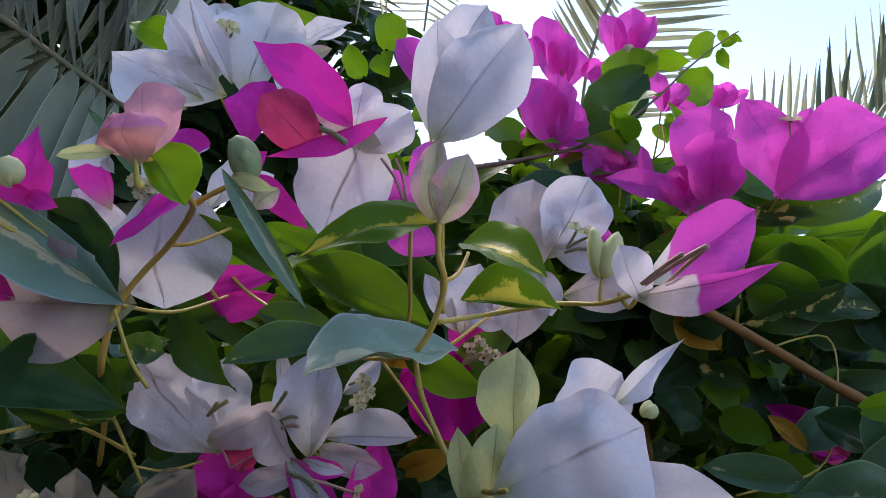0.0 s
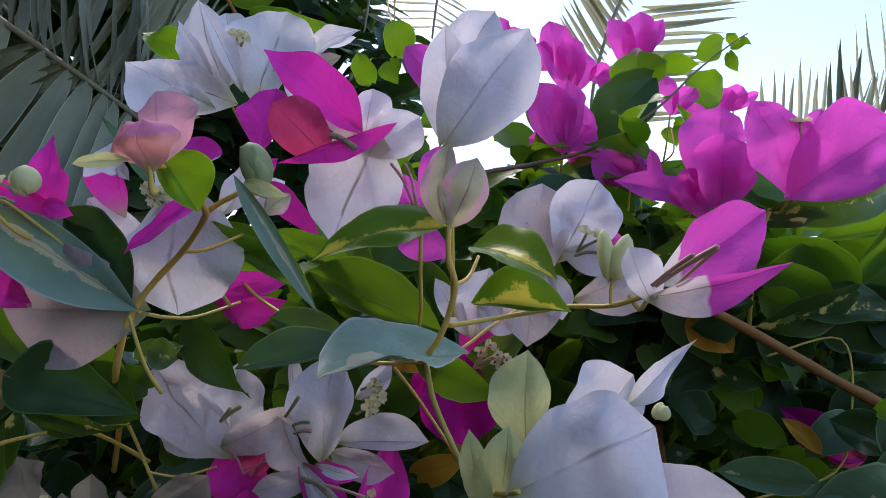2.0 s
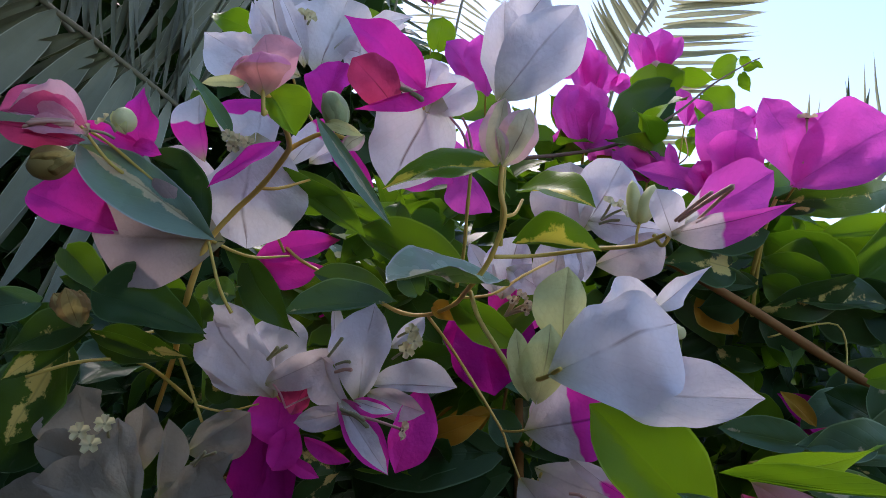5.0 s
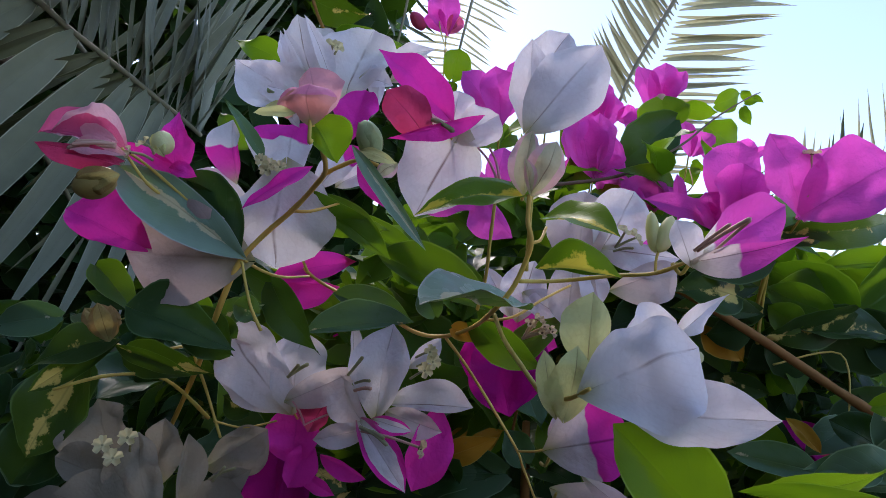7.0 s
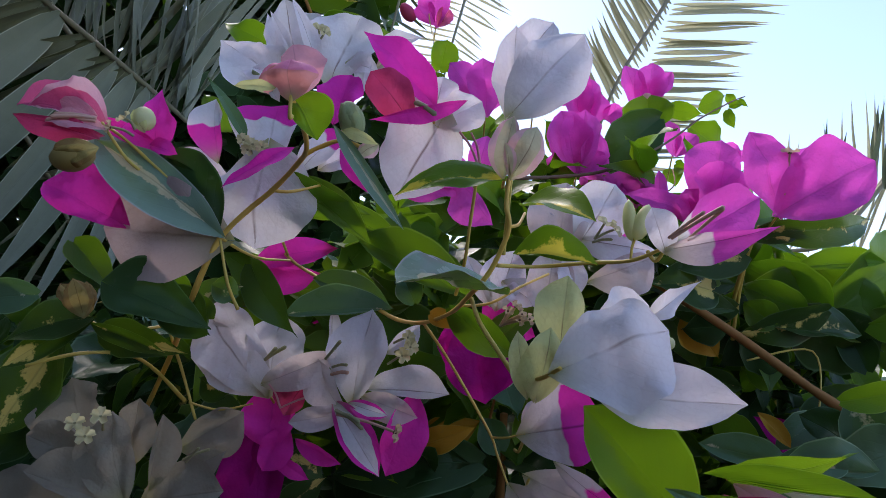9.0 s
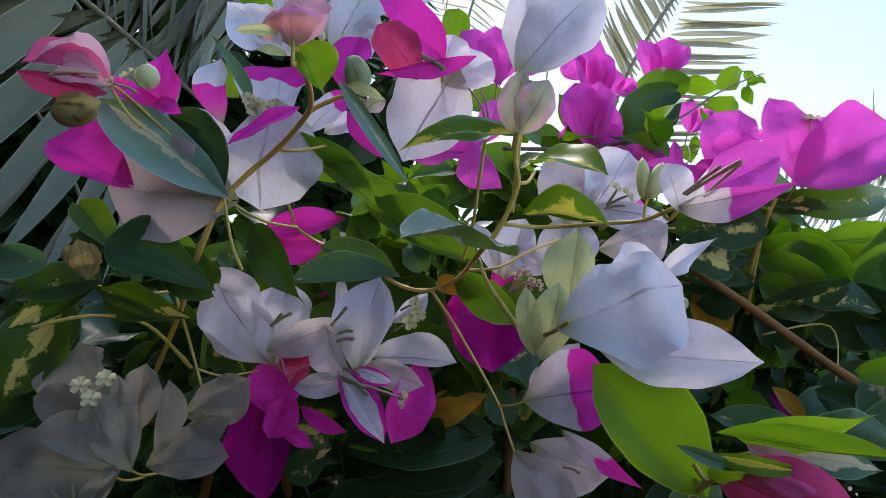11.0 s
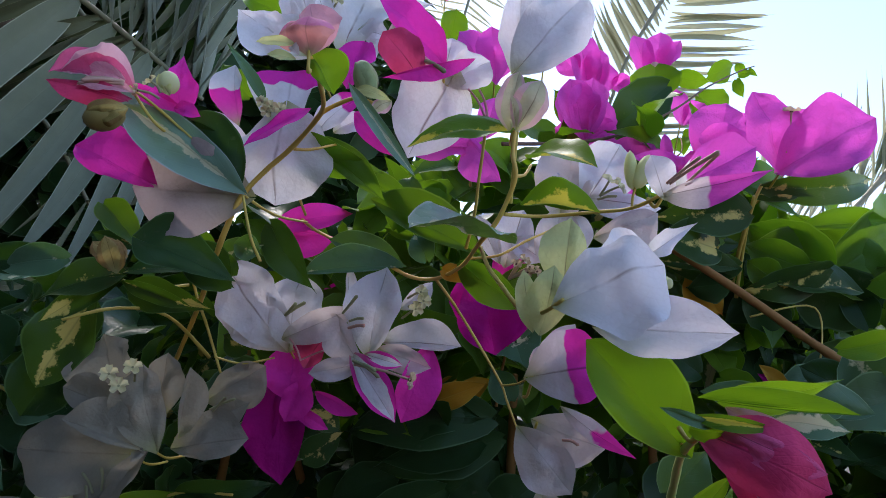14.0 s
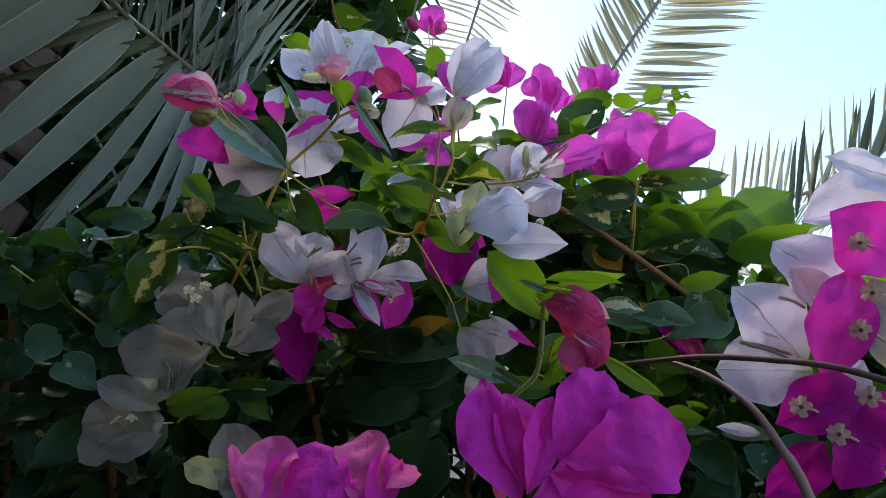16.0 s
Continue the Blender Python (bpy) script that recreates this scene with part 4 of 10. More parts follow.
f = flower((0.046, 0.5, 1.839), "small magenta bougainvillea flower on an upper shoot", (0.0, 0.03, -0.04))
bract(f, (0.0428, 0.5, 1.8425), (0.002, 0.5, 1.8606), 0.0277, (-0.08, -0.98, -0.18), MAGENTA_BACKLIT, 0.08, 0.14)
bract(f, (0.0451, 0.5, 1.8405), (0.0276, 0.5, 1.8775), 0.0315, (-0.33, -0.93, -0.16), MAGENTA_BACKLIT, 0.08, 0.14)
bract(f, (0.0474, 0.5, 1.8389), (0.0538, 0.5, 1.8696), 0.0272, (0.3, -0.95, -0.06), MAGENTA_BACKLIT, 0.08, 0.14)
bract(f, (0.0404, 0.5, 1.8377), (0.017, 0.5, 1.8374), 0.0206, (0, -0.92, -0.38), MAGENTA_BACKLIT, 0.08, 0.14)

f = flower((0.0839, 0.47, 1.7551), "small magenta bougainvillea flower on an upper shoot", (0.0, 0.03, -0.04))
bract(f, (0.0818, 0.47, 1.7569), (0.0674, 0.47, 1.809), 0.0342, (0, -1, 0), MAGENTA_BACKLIT, 0.08, 0.14)
bract(f, (0.0852, 0.47, 1.756), (0.0881, 0.47, 1.8111), 0.0333, (-0.27, -0.96, 0.01), MAGENTA_BACKLIT, 0.08, 0.14)
bract(f, (0.0881, 0.47, 1.7559), (0.1021, 0.47, 1.7901), 0.0247, (0.3, -0.94, -0.12), MAGENTA_BACKLIT, 0.08, 0.14)
bract(f, (0.0903, 0.47, 1.7581), (0.11, 0.47, 1.7678), 0.0214, (0.08, -0.98, -0.16), MAGENTA_BACKLIT, 0.08, 0.14)

f = flower((0.1267, 0.44, 1.721), "small magenta bougainvillea flower on an upper shoot", (0.0, 0.03, -0.04))
bract(f, (0.1248, 0.44, 1.723), (0.1004, 0.44, 1.7412), 0.0266, (-0.07, -0.99, -0.09), MAGENTA_BACKLIT, 0.08, 0.14)
bract(f, (0.1267, 0.44, 1.721), (0.1247, 0.44, 1.7432), 0.0241, (-0.39, -0.92, -0.03), MAGENTA_BACKLIT, 0.08, 0.14)
bract(f, (0.1287, 0.44, 1.7221), (0.1446, 0.44, 1.7355), 0.0184, (0.12, -0.98, -0.14), MAGENTA_BACKLIT, 0.08, 0.14)

f = flower((-0.0553, 0.52, 1.912), "small pink bougainvillea flower on a thin upper twig", (0.0, 0.01, -0.05))
bract(f, (-0.0542, 0.52, 1.9121), (-0.0632, 0.52, 1.953), 0.0314, (-0.03, -1, -0.01), MAGENTA_BACKLIT, 0.1, 0.14)
bract(f, (-0.0582, 0.52, 1.9137), (-0.0741, 0.52, 1.9348), 0.0202, (-0.22, -0.96, -0.16), MAGENTA_BACKLIT, 0.1, 0.1)
bract(f, (-0.0525, 0.52, 1.9121), (-0.0427, 0.52, 1.93), 0.0168, (0.31, -0.93, -0.17), ROSE, 0.1, 0.1)
bud(f, (-0.0769, 0.52, 1.9147), (-0.0921, 0.52, 1.9328), 0.0135, CRIMSON)
bud(f, (-0.0499, 0.52, 1.9141), (-0.0473, 0.52, 1.9236), 0.0078, CRIMSON)

f = flower((0.036, 0.172, 1.579), "large white bougainvillea flower with lime young bracts beside it", (-0.012, 0.03, 0.0))
bract(f, (0.066, 0.186, 1.599), (0.086, 0.201, 1.616), (0.0057, 0.0038), (0.54, -0.83, 0.1), WHITE, 0.08, 0.04, ogive=0.8, fold=0.4, belly=0.35, curl=0.15)
bract(f, (0.054, 0.198, 1.573), (0.098, 0.181, 1.574), (0.0132, 0.0101), (-0.35, -0.92, -0.16), WHITE, 0.05, 0.04, belly=0.46, ogive=1.6, fold=0.14, pleat=0.018, crumple=0.04)
bract(f, (0.037, 0.176, 1.579), (0.07, 0.174, 1.595), (0.0144, 0.0207), (-0.18, -0.95, 0.24), WHITE, 0.1, -0.06, belly=0.5, ogive=3.4, fold=0.08, crumple=0.03)
bract(f, (0.049, 0.19, 1.582), (0.071, 0.2, 1.606), (0.0154, 0.0082), (0.36, -0.93, 0.06), WHITE, 0.08, 0.04, belly=0.55, ogive=2.2, fold=0.12, crumple=0.05)
bract(f, (0.039, 0.196, 1.587), (0.04, 0.194, 1.613), (0.0105, 0.0067), (-0.17, -0.98, -0.07), LIME, 0.12, -0.1, belly=0.5, ogive=2.2, fold=0.25, pleat=0.02)
bract(f, (0.031, 0.19, 1.569), (0.034, 0.186, 1.593), (0.0080, 0.0070), (0.05, -0.98, -0.17), LIME, 0.18, -0.22, belly=0.42, fold=0.2, pleat=0.02)
bract(f, (0.028, 0.19, 1.569), (0.023, 0.19, 1.591), (0.0042, 0.0042), (-0.23, -0.97, -0.05), LIME, 0.12, -0.2, fold=0.3, pleat=0.02)
bud(f, (0.08, 0.21, 1.592), (0.083, 0.21, 1.596), 0.0046, LIMEBUD)
bud(f, (0.079, 0.21, 1.592), (0.082, 0.212, 1.597), 0.0037, LIMEBUD)

f = flower((0.036, 0.262, 1.552), "white and magenta bicoloured bougainvillea flower")
bract(f, (0.038, 0.268, 1.555), (0.055, 0.268, 1.579), (0.0064, 0.0089), (0, -1, 0), BLUSH, 0.08, 0.04, fold=0.2)
bract(f, (0.036, 0.262, 1.552), (0.07, 0.256, 1.561), (0.0184, 0.0152), (-0.18, -0.98, 0.03), MIXTIP2, 0.1, 0.04, belly=0.52, ogive=2.8, fold=0.15)
bract(f, (0.037, 0.268, 1.553), (0.042, 0.27, 1.568), (0.0051, 0.0061), (0.02, -0.99, 0.12), BLUSH, 0.08, 0.04)

f = flower((0.043, 0.298, 1.528), "blush white bougainvillea flower with a magenta-edged bract")
bract(f, (0.044, 0.306, 1.528), (0.08, 0.304, 1.518), (0.0121, 0.0153), (-0.08, -0.99, -0.09), BLUSH, 0.08, 0.04, belly=0.5, ogive=2.1, fold=0.15)
bract(f, (0.056, 0.3, 1.537), (0.094, 0.294, 1.516), (0.0063, 0.0048), (-0.29, -0.92, -0.25), MIXTIP2, 0.08, 0.04, belly=0.4, ogive=1.3, fold=0.35)
bract(f, (0.035, 0.296, 1.523), (0.062, 0.29, 1.496), (0.0120, 0.0149), (-0.1, -0.99, 0.12), BLUSH, 0.1, 0.04, belly=0.48, ogive=2.1, fold=0.12)
bract(f, (0.048, 0.3, 1.493), (0.058, 0.304, 1.469), (0.0108, 0.0121), (0.06, -0.99, -0.14), BLUSH, 0.08, 0.04)
floret(f, (0.055, 0.286, 1.522), (0.062, 0.282, 1.521), STAMEN, None, 0.0056, 0.0007)

f = flower((-0.108, 0.34, 1.555), "white bougainvillea flower with papery veined bracts")
bract(f, (-0.113, 0.346, 1.554), (-0.161, 0.348, 1.586), (0.0142, 0.0182), (-0.08, -1, -0.06), WHITE, 0.08, 0.04, belly=0.5, ogive=2.4)
bract(f, (-0.111, 0.342, 1.554), (-0.157, 0.342, 1.603), (0.0173, 0.0216), (0, -1, 0), WHITE, 0.1, 0.04, belly=0.48, ogive=1.9, fold=0.25)
bract(f, (-0.106, 0.338, 1.555), (-0.106, 0.34, 1.6), (0.0165, 0.0186), (0.03, -1, 0.04), WHITE, 0.1, 0.04, belly=0.52, ogive=2.4, fold=0.2)
bract(f, (-0.094, 0.338, 1.544), (-0.079, 0.33, 1.568), (0.0133, 0.0071), (-0.24, -0.96, -0.17), CRIMSON, 0.08, 0.04, ogive=1.6, fold=0.3)
bract(f, (-0.107, 0.33, 1.559), (-0.066, 0.322, 1.58), (0.0082, 0.0104), (-0.07, -0.97, -0.22), BLUSH, 0.12, 0.04, belly=0.5, fold=0.25)
floret(f, (-0.106, 0.324, 1.573), (-0.095, 0.318, 1.58), PALETUBE, None, 0.004, 0.0009)
floret(f, (-0.107, 0.324, 1.572), (-0.1, 0.318, 1.579), PALETUBE, None, 0.004, 0.0009)
floret(f, (-0.103, 0.326, 1.559), (-0.094, 0.324, 1.547), PALEROSE, None, 0.004, 0.0005)
floret(f, (-0.094, 0.324, 1.547), (-0.078, 0.324, 1.555), PALEROSE, None, 0.004, 0.0005)

f = flower((-0.055, 0.328, 1.557), "white bougainvillea flower with a curled bract and cream florets")
bract(f, (-0.04, 0.336, 1.584), (-0.023, 0.34, 1.602), (0.0036, 0.0085), (0.11, -0.99, 0.12), WHITE, 0.08, 0.04, fold=0.3)
bract(f, (-0.074, 0.334, 1.571), (-0.076, 0.334, 1.606), (0.0041, 0.0052), (0.65, -0.76, 0.04), WHITE, 0.08, 0.04, fold=0.8, curl=0.1)
bract(f, (-0.048, 0.33, 1.562), (-0.001, 0.324, 1.564), (0.0134, 0.0041), (-0.13, -0.97, 0.22), WHITE, 0.08, 0.04, belly=0.55, ogive=2.4, pleat=0.02, fold=0.2)
bract(f, (-0.055, 0.328, 1.556), (-0.05, 0.328, 1.607), (0.0177, 0.0145), (-0.06, -1, 0.01), WHITE, 0.12, 0.04, belly=0.52, ogive=2.3, fold=0.18)
bract(f, (-0.081, 0.326, 1.577), (-0.054, 0.318, 1.545), (0.0068, 0.0122), (-0.27, -0.96, 0.01), BLUSH, 0.08, 0.04, fold=0.35, ogive=1.6)
floret(f, (-0.037, 0.322, 1.577), (-0.028, 0.308, 1.582), PALETUBE, STAR, 0.005, 0.0007)
floret(f, (-0.034, 0.322, 1.584), (-0.024, 0.308, 1.587), PALETUBE, STAR, 0.005, 0.0007)
floret(f, (-0.035, 0.322, 1.589), (-0.026, 0.308, 1.592), PALETUBE, STAR, 0.0045, 0.0007)
floret(f, (-0.071, 0.316, 1.576), (-0.063, 0.31, 1.586), PALETUBE, None, 0.004, 0.0008)
floret(f, (-0.067, 0.318, 1.572), (-0.058, 0.312, 1.574), PALETUBE, None, 0.0056, 0.0007)
floret(f, (-0.067, 0.318, 1.568), (-0.057, 0.312, 1.57), STAMEN, None, 0.004, 0.0009)

f = flower((-0.056, 0.318, 1.551), "white and magenta bicoloured bougainvillea flower")
bract(f, (-0.021, 0.326, 1.561), (-0.031, 0.322, 1.518), (0.0148, 0.0093), (0.18, -0.98, 0.05), MAGENTA, 0.08, 0.04, belly=0.5, ogive=2.2, fold=0.2)
bract(f, (-0.048, 0.324, 1.558), (-0.017, 0.32, 1.55), (0.0071, 0.0092), (-0.12, -0.99, 0.02), BLUSH, 0.08, 0.04, fold=0.25)
bract(f, (-0.058, 0.32, 1.548), (-0.087, 0.318, 1.54), (0.0073, 0.0063), (0.06, -1, 0.02), BLUSH, 0.08, 0.04, fold=0.3, ogive=2)
bract(f, (-0.063, 0.318, 1.553), (-0.033, 0.31, 1.519), (0.0101, 0.0079), (0.02, -0.97, 0.24), MIXRIM, 0.08, 0.04, belly=0.5, ogive=1.8, fold=0.3)
bract(f, (-0.054, 0.314, 1.554), (-0.032, 0.31, 1.55), (0.0041, 0.0051), (-0.17, -0.98, 0.04), MIXRIM, 0.08, 0.04, fold=0.3)
floret(f, (-0.059, 0.308, 1.548), (-0.026, 0.3, 1.543), STAMEN, PINKSTAR, 0.0055, 0.0008)
floret(f, (-0.06, 0.308, 1.55), (-0.044, 0.302, 1.543), PALETUBE, None, 0.004, 0.0009)
floret(f, (-0.059, 0.308, 1.549), (-0.046, 0.302, 1.546), PALETUBE, None, 0.004, 0.0008)

f = flower((-0.109, 0.355, 1.553), "crimson and magenta bougainvillea flower in shade")
bract(f, (-0.109, 0.36, 1.553), (-0.107, 0.356, 1.52), (0.0175, 0.0165), (0, -0.99, 0.12), MAGENTA, 0.08, 0.04, ogive=2.4, fold=0.3)
bract(f, (-0.124, 0.39, 1.534), (-0.116, 0.394, 1.462), (0.0177, 0.0235), (0.08, -1, -0.05), MAGENTA_SHADE, 0.08, 0.04, belly=0.42, ogive=1.7, fold=0.15)
bract(f, (-0.125, 0.388, 1.523), (-0.138, 0.39, 1.48), (0.0114, 0.0117), (-0.01, -1, -0.04), MAGENTA_SHADE, 0.08, 0.04, fold=0.2)
bract(f, (-0.097, 0.354, 1.533), (-0.107, 0.352, 1.508), (0.0117, 0.0081), (0.03, -1, 0.07), MAGENTA, 0.08, 0.04, fold=0.3)
bract(f, (-0.089, 0.352, 1.528), (-0.059, 0.346, 1.518), (0.0032, 0.0063), (-0.18, -0.98, 0.06), MAGENTA, 0.08, 0.04, fold=0.4, curl=0.1)
bract(f, (-0.102, 0.356, 1.517), (-0.079, 0.354, 1.506), (0.0045, 0.0050), (-0.07, -1, 0.04), MAGENTA, 0.08, 0.04, fold=0.4)

# pale flowers down here get their shade from the darkened bract colour
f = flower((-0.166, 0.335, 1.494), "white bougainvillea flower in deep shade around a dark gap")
bract(f, (-0.153, 0.344, 1.518), (-0.121, 0.344, 1.541), (0.0100, 0.0184), (0.08, -0.99, -0.11), CREAM_SHADE, 0.08, 0.04, belly=0.6, ogive=2.6, fold=0.15)
bract(f, (-0.165, 0.336, 1.488), (-0.12, 0.33, 1.499), (0.0190, 0.0095), (-0.15, -0.98, 0.09), CREAM_SHADE, 0.08, 0.06, belly=0.6, ogive=2.8, fold=0.15)
bract(f, (-0.178, 0.338, 1.508), (-0.178, 0.332, 1.543), (0.0100, 0.0150), (0.01, -0.99, -0.17), CREAM_SHADE, 0.16, -0.1, belly=0.55, ogive=2.6)
bract(f, (-0.162, 0.33, 1.496), (-0.161, 0.328, 1.536), (0.0020, 0.0132), (0.33, -0.94, -0.06), CREAM_SHADE, 0.08, 0.04, belly=0.55, ogive=2.2, fold=0.3)

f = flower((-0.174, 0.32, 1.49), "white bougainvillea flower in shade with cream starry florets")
bract(f, (-0.198, 0.332, 1.506), (-0.223, 0.336, 1.55), (0.0235, 0.0214), (-0.12, -0.99, 0.02), CREAM_SHADE, 0.08, 0.04, belly=0.5, ogive=1.7, fold=0.2)
bract(f, (-0.194, 0.326, 1.506), (-0.236, 0.326, 1.517), (0.0077, 0.0137), (0.05, -0.98, 0.18), CREAM_SHADE, 0.08, 0.04, belly=0.55, ogive=2.4)
bract(f, (-0.169, 0.32, 1.49), (-0.188, 0.324, 1.535), (0.0190, 0.0105), (0.13, -0.98, 0.14), CREAM_SHADE, 0.14, -0.06, belly=0.5, ogive=2.2)
bract(f, (-0.173, 0.318, 1.488), (-0.222, 0.31, 1.501), (0.0039, 0.0179), (0.22, -0.94, 0.27), CREAM_SHADE, 0.1, 0.04, belly=0.55, ogive=2, fold=0.12)
bract(f, (-0.18, 0.318, 1.488), (-0.173, 0.316, 1.486), (0.0041, 0.0058), (-0.24, -0.96, 0.11), CREAM_SHADE, 0.08, 0.04)
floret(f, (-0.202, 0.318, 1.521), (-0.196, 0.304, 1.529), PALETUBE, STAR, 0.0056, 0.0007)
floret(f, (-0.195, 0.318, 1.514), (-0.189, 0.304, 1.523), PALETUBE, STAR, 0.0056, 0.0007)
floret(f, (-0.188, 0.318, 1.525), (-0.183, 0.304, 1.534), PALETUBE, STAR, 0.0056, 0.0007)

f = flower((-0.148, 0.336, 1.507), "blush white bougainvillea flower in shade")
bract(f, (-0.151, 0.34, 1.503), (-0.125, 0.336, 1.519), (0.0072, 0.0114), (-0.11, -0.99, -0.08), CREAM_SHADE, 0.08, 0.04, fold=0.2)
floret(f, (-0.145, 0.328, 1.513), (-0.129, 0.322, 1.521), PALETUBE, None, 0.0056, 0.0007)
floret(f, (-0.143, 0.328, 1.512), (-0.135, 0.322, 1.521), PALETUBE, None, 0.0056, 0.0007)

f = flower((0.017, 0.335, 1.604), "deep magenta bougainvillea flower in shade")
bract(f, (0.019, 0.344, 1.605), (0.029, 0.346, 1.632), (0.0108, 0.0139), (0.03, -1, 0.06), MAGENTA, 0.08, 0.04, fold=0.3, crumple=0.06)
bract(f, (0.025, 0.342, 1.609), (0.045, 0.338, 1.602), (0.0073, 0.0085), (-0.18, -0.98, 0.06), MAGENTA, 0.08, 0.04, fold=0.3, crumple=0.06)
bract(f, (0.031, 0.34, 1.609), (0.023, 0.332, 1.565), (0.0135, 0.0135), (-0.15, -0.97, 0.2), MAGENTA_SHADE, 0.08, 0.04, fold=0.35, belly=0.45, ogive=2.2, crumple=0.06)
bract(f, (0, 0.338, 1.605), (-0.002, 0.334, 1.577), (0.0093, 0.0113), (0.25, -0.96, 0.12), MAGENTA_SHADE, 0.08, 0.04, fold=0.3, ogive=2, crumple=0.06)
bract(f, (0.007, 0.334, 1.606), (0.019, 0.326, 1.561), (0.0187, 0.0177), (-0.05, -0.99, 0.16), MAGENTA_SHADE, 0.08, 0.04, fold=0.3, belly=0.5, ogive=2.4, crumple=0.06, wave=0.1)

f = flower((-0.153, 0.41, 1.641), "vivid magenta bougainvillea flower with papery veined bracts")
bract(f, (-0.154, 0.414, 1.642), (-0.104, 0.408, 1.637), (0.0032, 0.0190), (-0.14, -0.96, -0.25), MAGENTA, 0.08, 0.04, belly=0.5, ogive=2)
bract(f, (-0.152, 0.408, 1.641), (-0.093, 0.404, 1.656), (0.0104, 0.0098), (-0.06, -1, -0.02), MAGENTA, 0.08, 0.04, belly=0.48, fold=0.35, ogive=2)
bract(f, (-0.155, 0.45, 1.616), (-0.106, 0.45, 1.607), (0.0081, 0.0112), (0, -1, 0), MAGENTA_SHADE, 0.08, 0.04, fold=0.2)

f = flower((0.087, 0.182, 1.54), "rose red bougainvillea flower still closed, hanging from a green stem", (-0.005, 0.01, 0.0))
bract(f, (0.096, 0.19, 1.542), (0.124, 0.19, 1.504), (0.0150, 0.0100), (0, -1, 0), CRIMSON, 0.1, -0.1, belly=0.5, ogive=2.2)
bract(f, (0.098, 0.188, 1.548), (0.127, 0.186, 1.532), (0.0058, 0.0081), (-0.05, -1, 0.03), PALEROSE, 0.14, -0.15, belly=0.5)
bract(f, (0.107, 0.186, 1.52), (0.116, 0.18, 1.498), (0.0150, 0.0150), (-0.11, -0.97, 0.22), ROSE, 0.25, -0.22, belly=0.52, ogive=2.4, fold=0.1, crumple=0.04)
bract(f, (0.12, 0.182, 1.526), (0.118, 0.176, 1.5), (0.0075, 0.0075), (0, -0.97, 0.22), CRIMSON, 0.22, -0.2, belly=0.5, ogive=2.2)
bract(f, (0.104, 0.18, 1.522), (0.124, 0.174, 1.512), (0.0022, 0.0041), (-0.25, -0.97, 0.08), ROSERIM, 0.15, -0.1, fold=0.3)
bract(f, (0.086, 0.182, 1.54), (0.123, 0.172, 1.526), (0.0132, 0.0111), (-0.23, -0.97, 0.08), CRIMSON, 0.24, -0.2, belly=0.48, ogive=2.2, fold=0.12)
bract(f, (0.09, 0.178, 1.543), (0.121, 0.17, 1.532), (0.0038, 0.0067), (-0.26, -0.97, -0.02), ROSE, 0.2, -0.1, belly=0.5)

f = flower((0.094, 0.118, 1.444), "large vivid magenta bougainvillea flower with broad crumpled bracts", (0, 0.03, -0.05))
bract(f, (0.098, 0.124, 1.453), (0.122, 0.16, 1.501), (0.0195, 0.0172), (0.17, -0.83, 0.54), MAGENTA, 0.08, 0.04, belly=0.46, ogive=1.5, fold=0.25, crumple=0.1, wave=0.12, pleat=0.016, ragged=0.16)
bract(f, (0.103, 0.12, 1.455), (0.16, 0.15, 1.477), (0.0194, 0.0265), (0.38, -0.9, 0.23), MAGENTA, 0.08, 0.04, belly=0.56, ogive=2.6, fold=0.16, crumple=0.1, wave=0.12, pleat=0.016, ragged=0.16)
bract(f, (0.081, 0.118, 1.439), (0.067, 0.152, 1.481), (0.0106, 0.0141), (-0.08, -0.79, 0.61), MAGENTA, 0.08, 0.04, fold=0.35, crumple=0.1, wave=0.12, pleat=0.016, ragged=0.16)
bract(f, (0.077, 0.115, 1.436), (0.054, 0.148, 1.488), (0.0203, 0.0125), (-0.25, -0.86, 0.44), MAGENTA, 0.08, 0.04, belly=0.44, ogive=1.5, fold=0.25, crumple=0.1, wave=0.12, pleat=0.016, ragged=0.16)
bract(f, (0.081, 0.113, 1.439), (0.092, 0.144, 1.482), (0.0112, 0.0079), (0.32, -0.8, 0.5), MAGENTA, 0.08, 0.04, fold=0.45, crumple=0.1, wave=0.12, pleat=0.016, ragged=0.16)
bract(f, (0.094, 0.114, 1.447), (0.146, 0.142, 1.431), (0.0152, 0.0184), (0.42, -0.89, -0.19), MAGENTA, 0.08, 0.04, fold=0.25, ogive=2, crumple=0.1, wave=0.12, pleat=0.016, ragged=0.16)
bract(f, (0.079, 0.11, 1.43), (0.117, 0.14, 1.474), (0.0051, 0.0134), (0.46, -0.87, 0.19), MAGENTA, 0.08, 0.04, belly=0.5, fold=0.4, pleat=0.025)
bract(f, (0.07, 0.108, 1.429), (0.067, 0.14, 1.439), (0.0032, 0.0030), (-0.16, -0.31, 0.94), ROSE, 0.08, 0.04, fold=0.4)

f = flower((-0.025, 0.15, 1.402), "pink and magenta bougainvillea flower with crumpled bracts", (0.03, 0.27, -0.04))
bract(f, (-0.065, 0.152, 1.403), (-0.09, 0.184, 1.431), (0.0047, 0.0050), (0.16, -0.58, 0.8), PINK, 0.08, 0.04, fold=0.5, crumple=0.09, wave=0.12, ragged=0.22, pleat=0.014)
bract(f, (-0.052, 0.15, 1.404), (-0.066, 0.18, 1.439), (0.0140, 0.0160), (-0.04, -0.77, 0.64), PINK, 0.08, 0.04, belly=0.55, ogive=1.8, fold=0.3, crumple=0.09, wave=0.12, ragged=0.22, pleat=0.014)
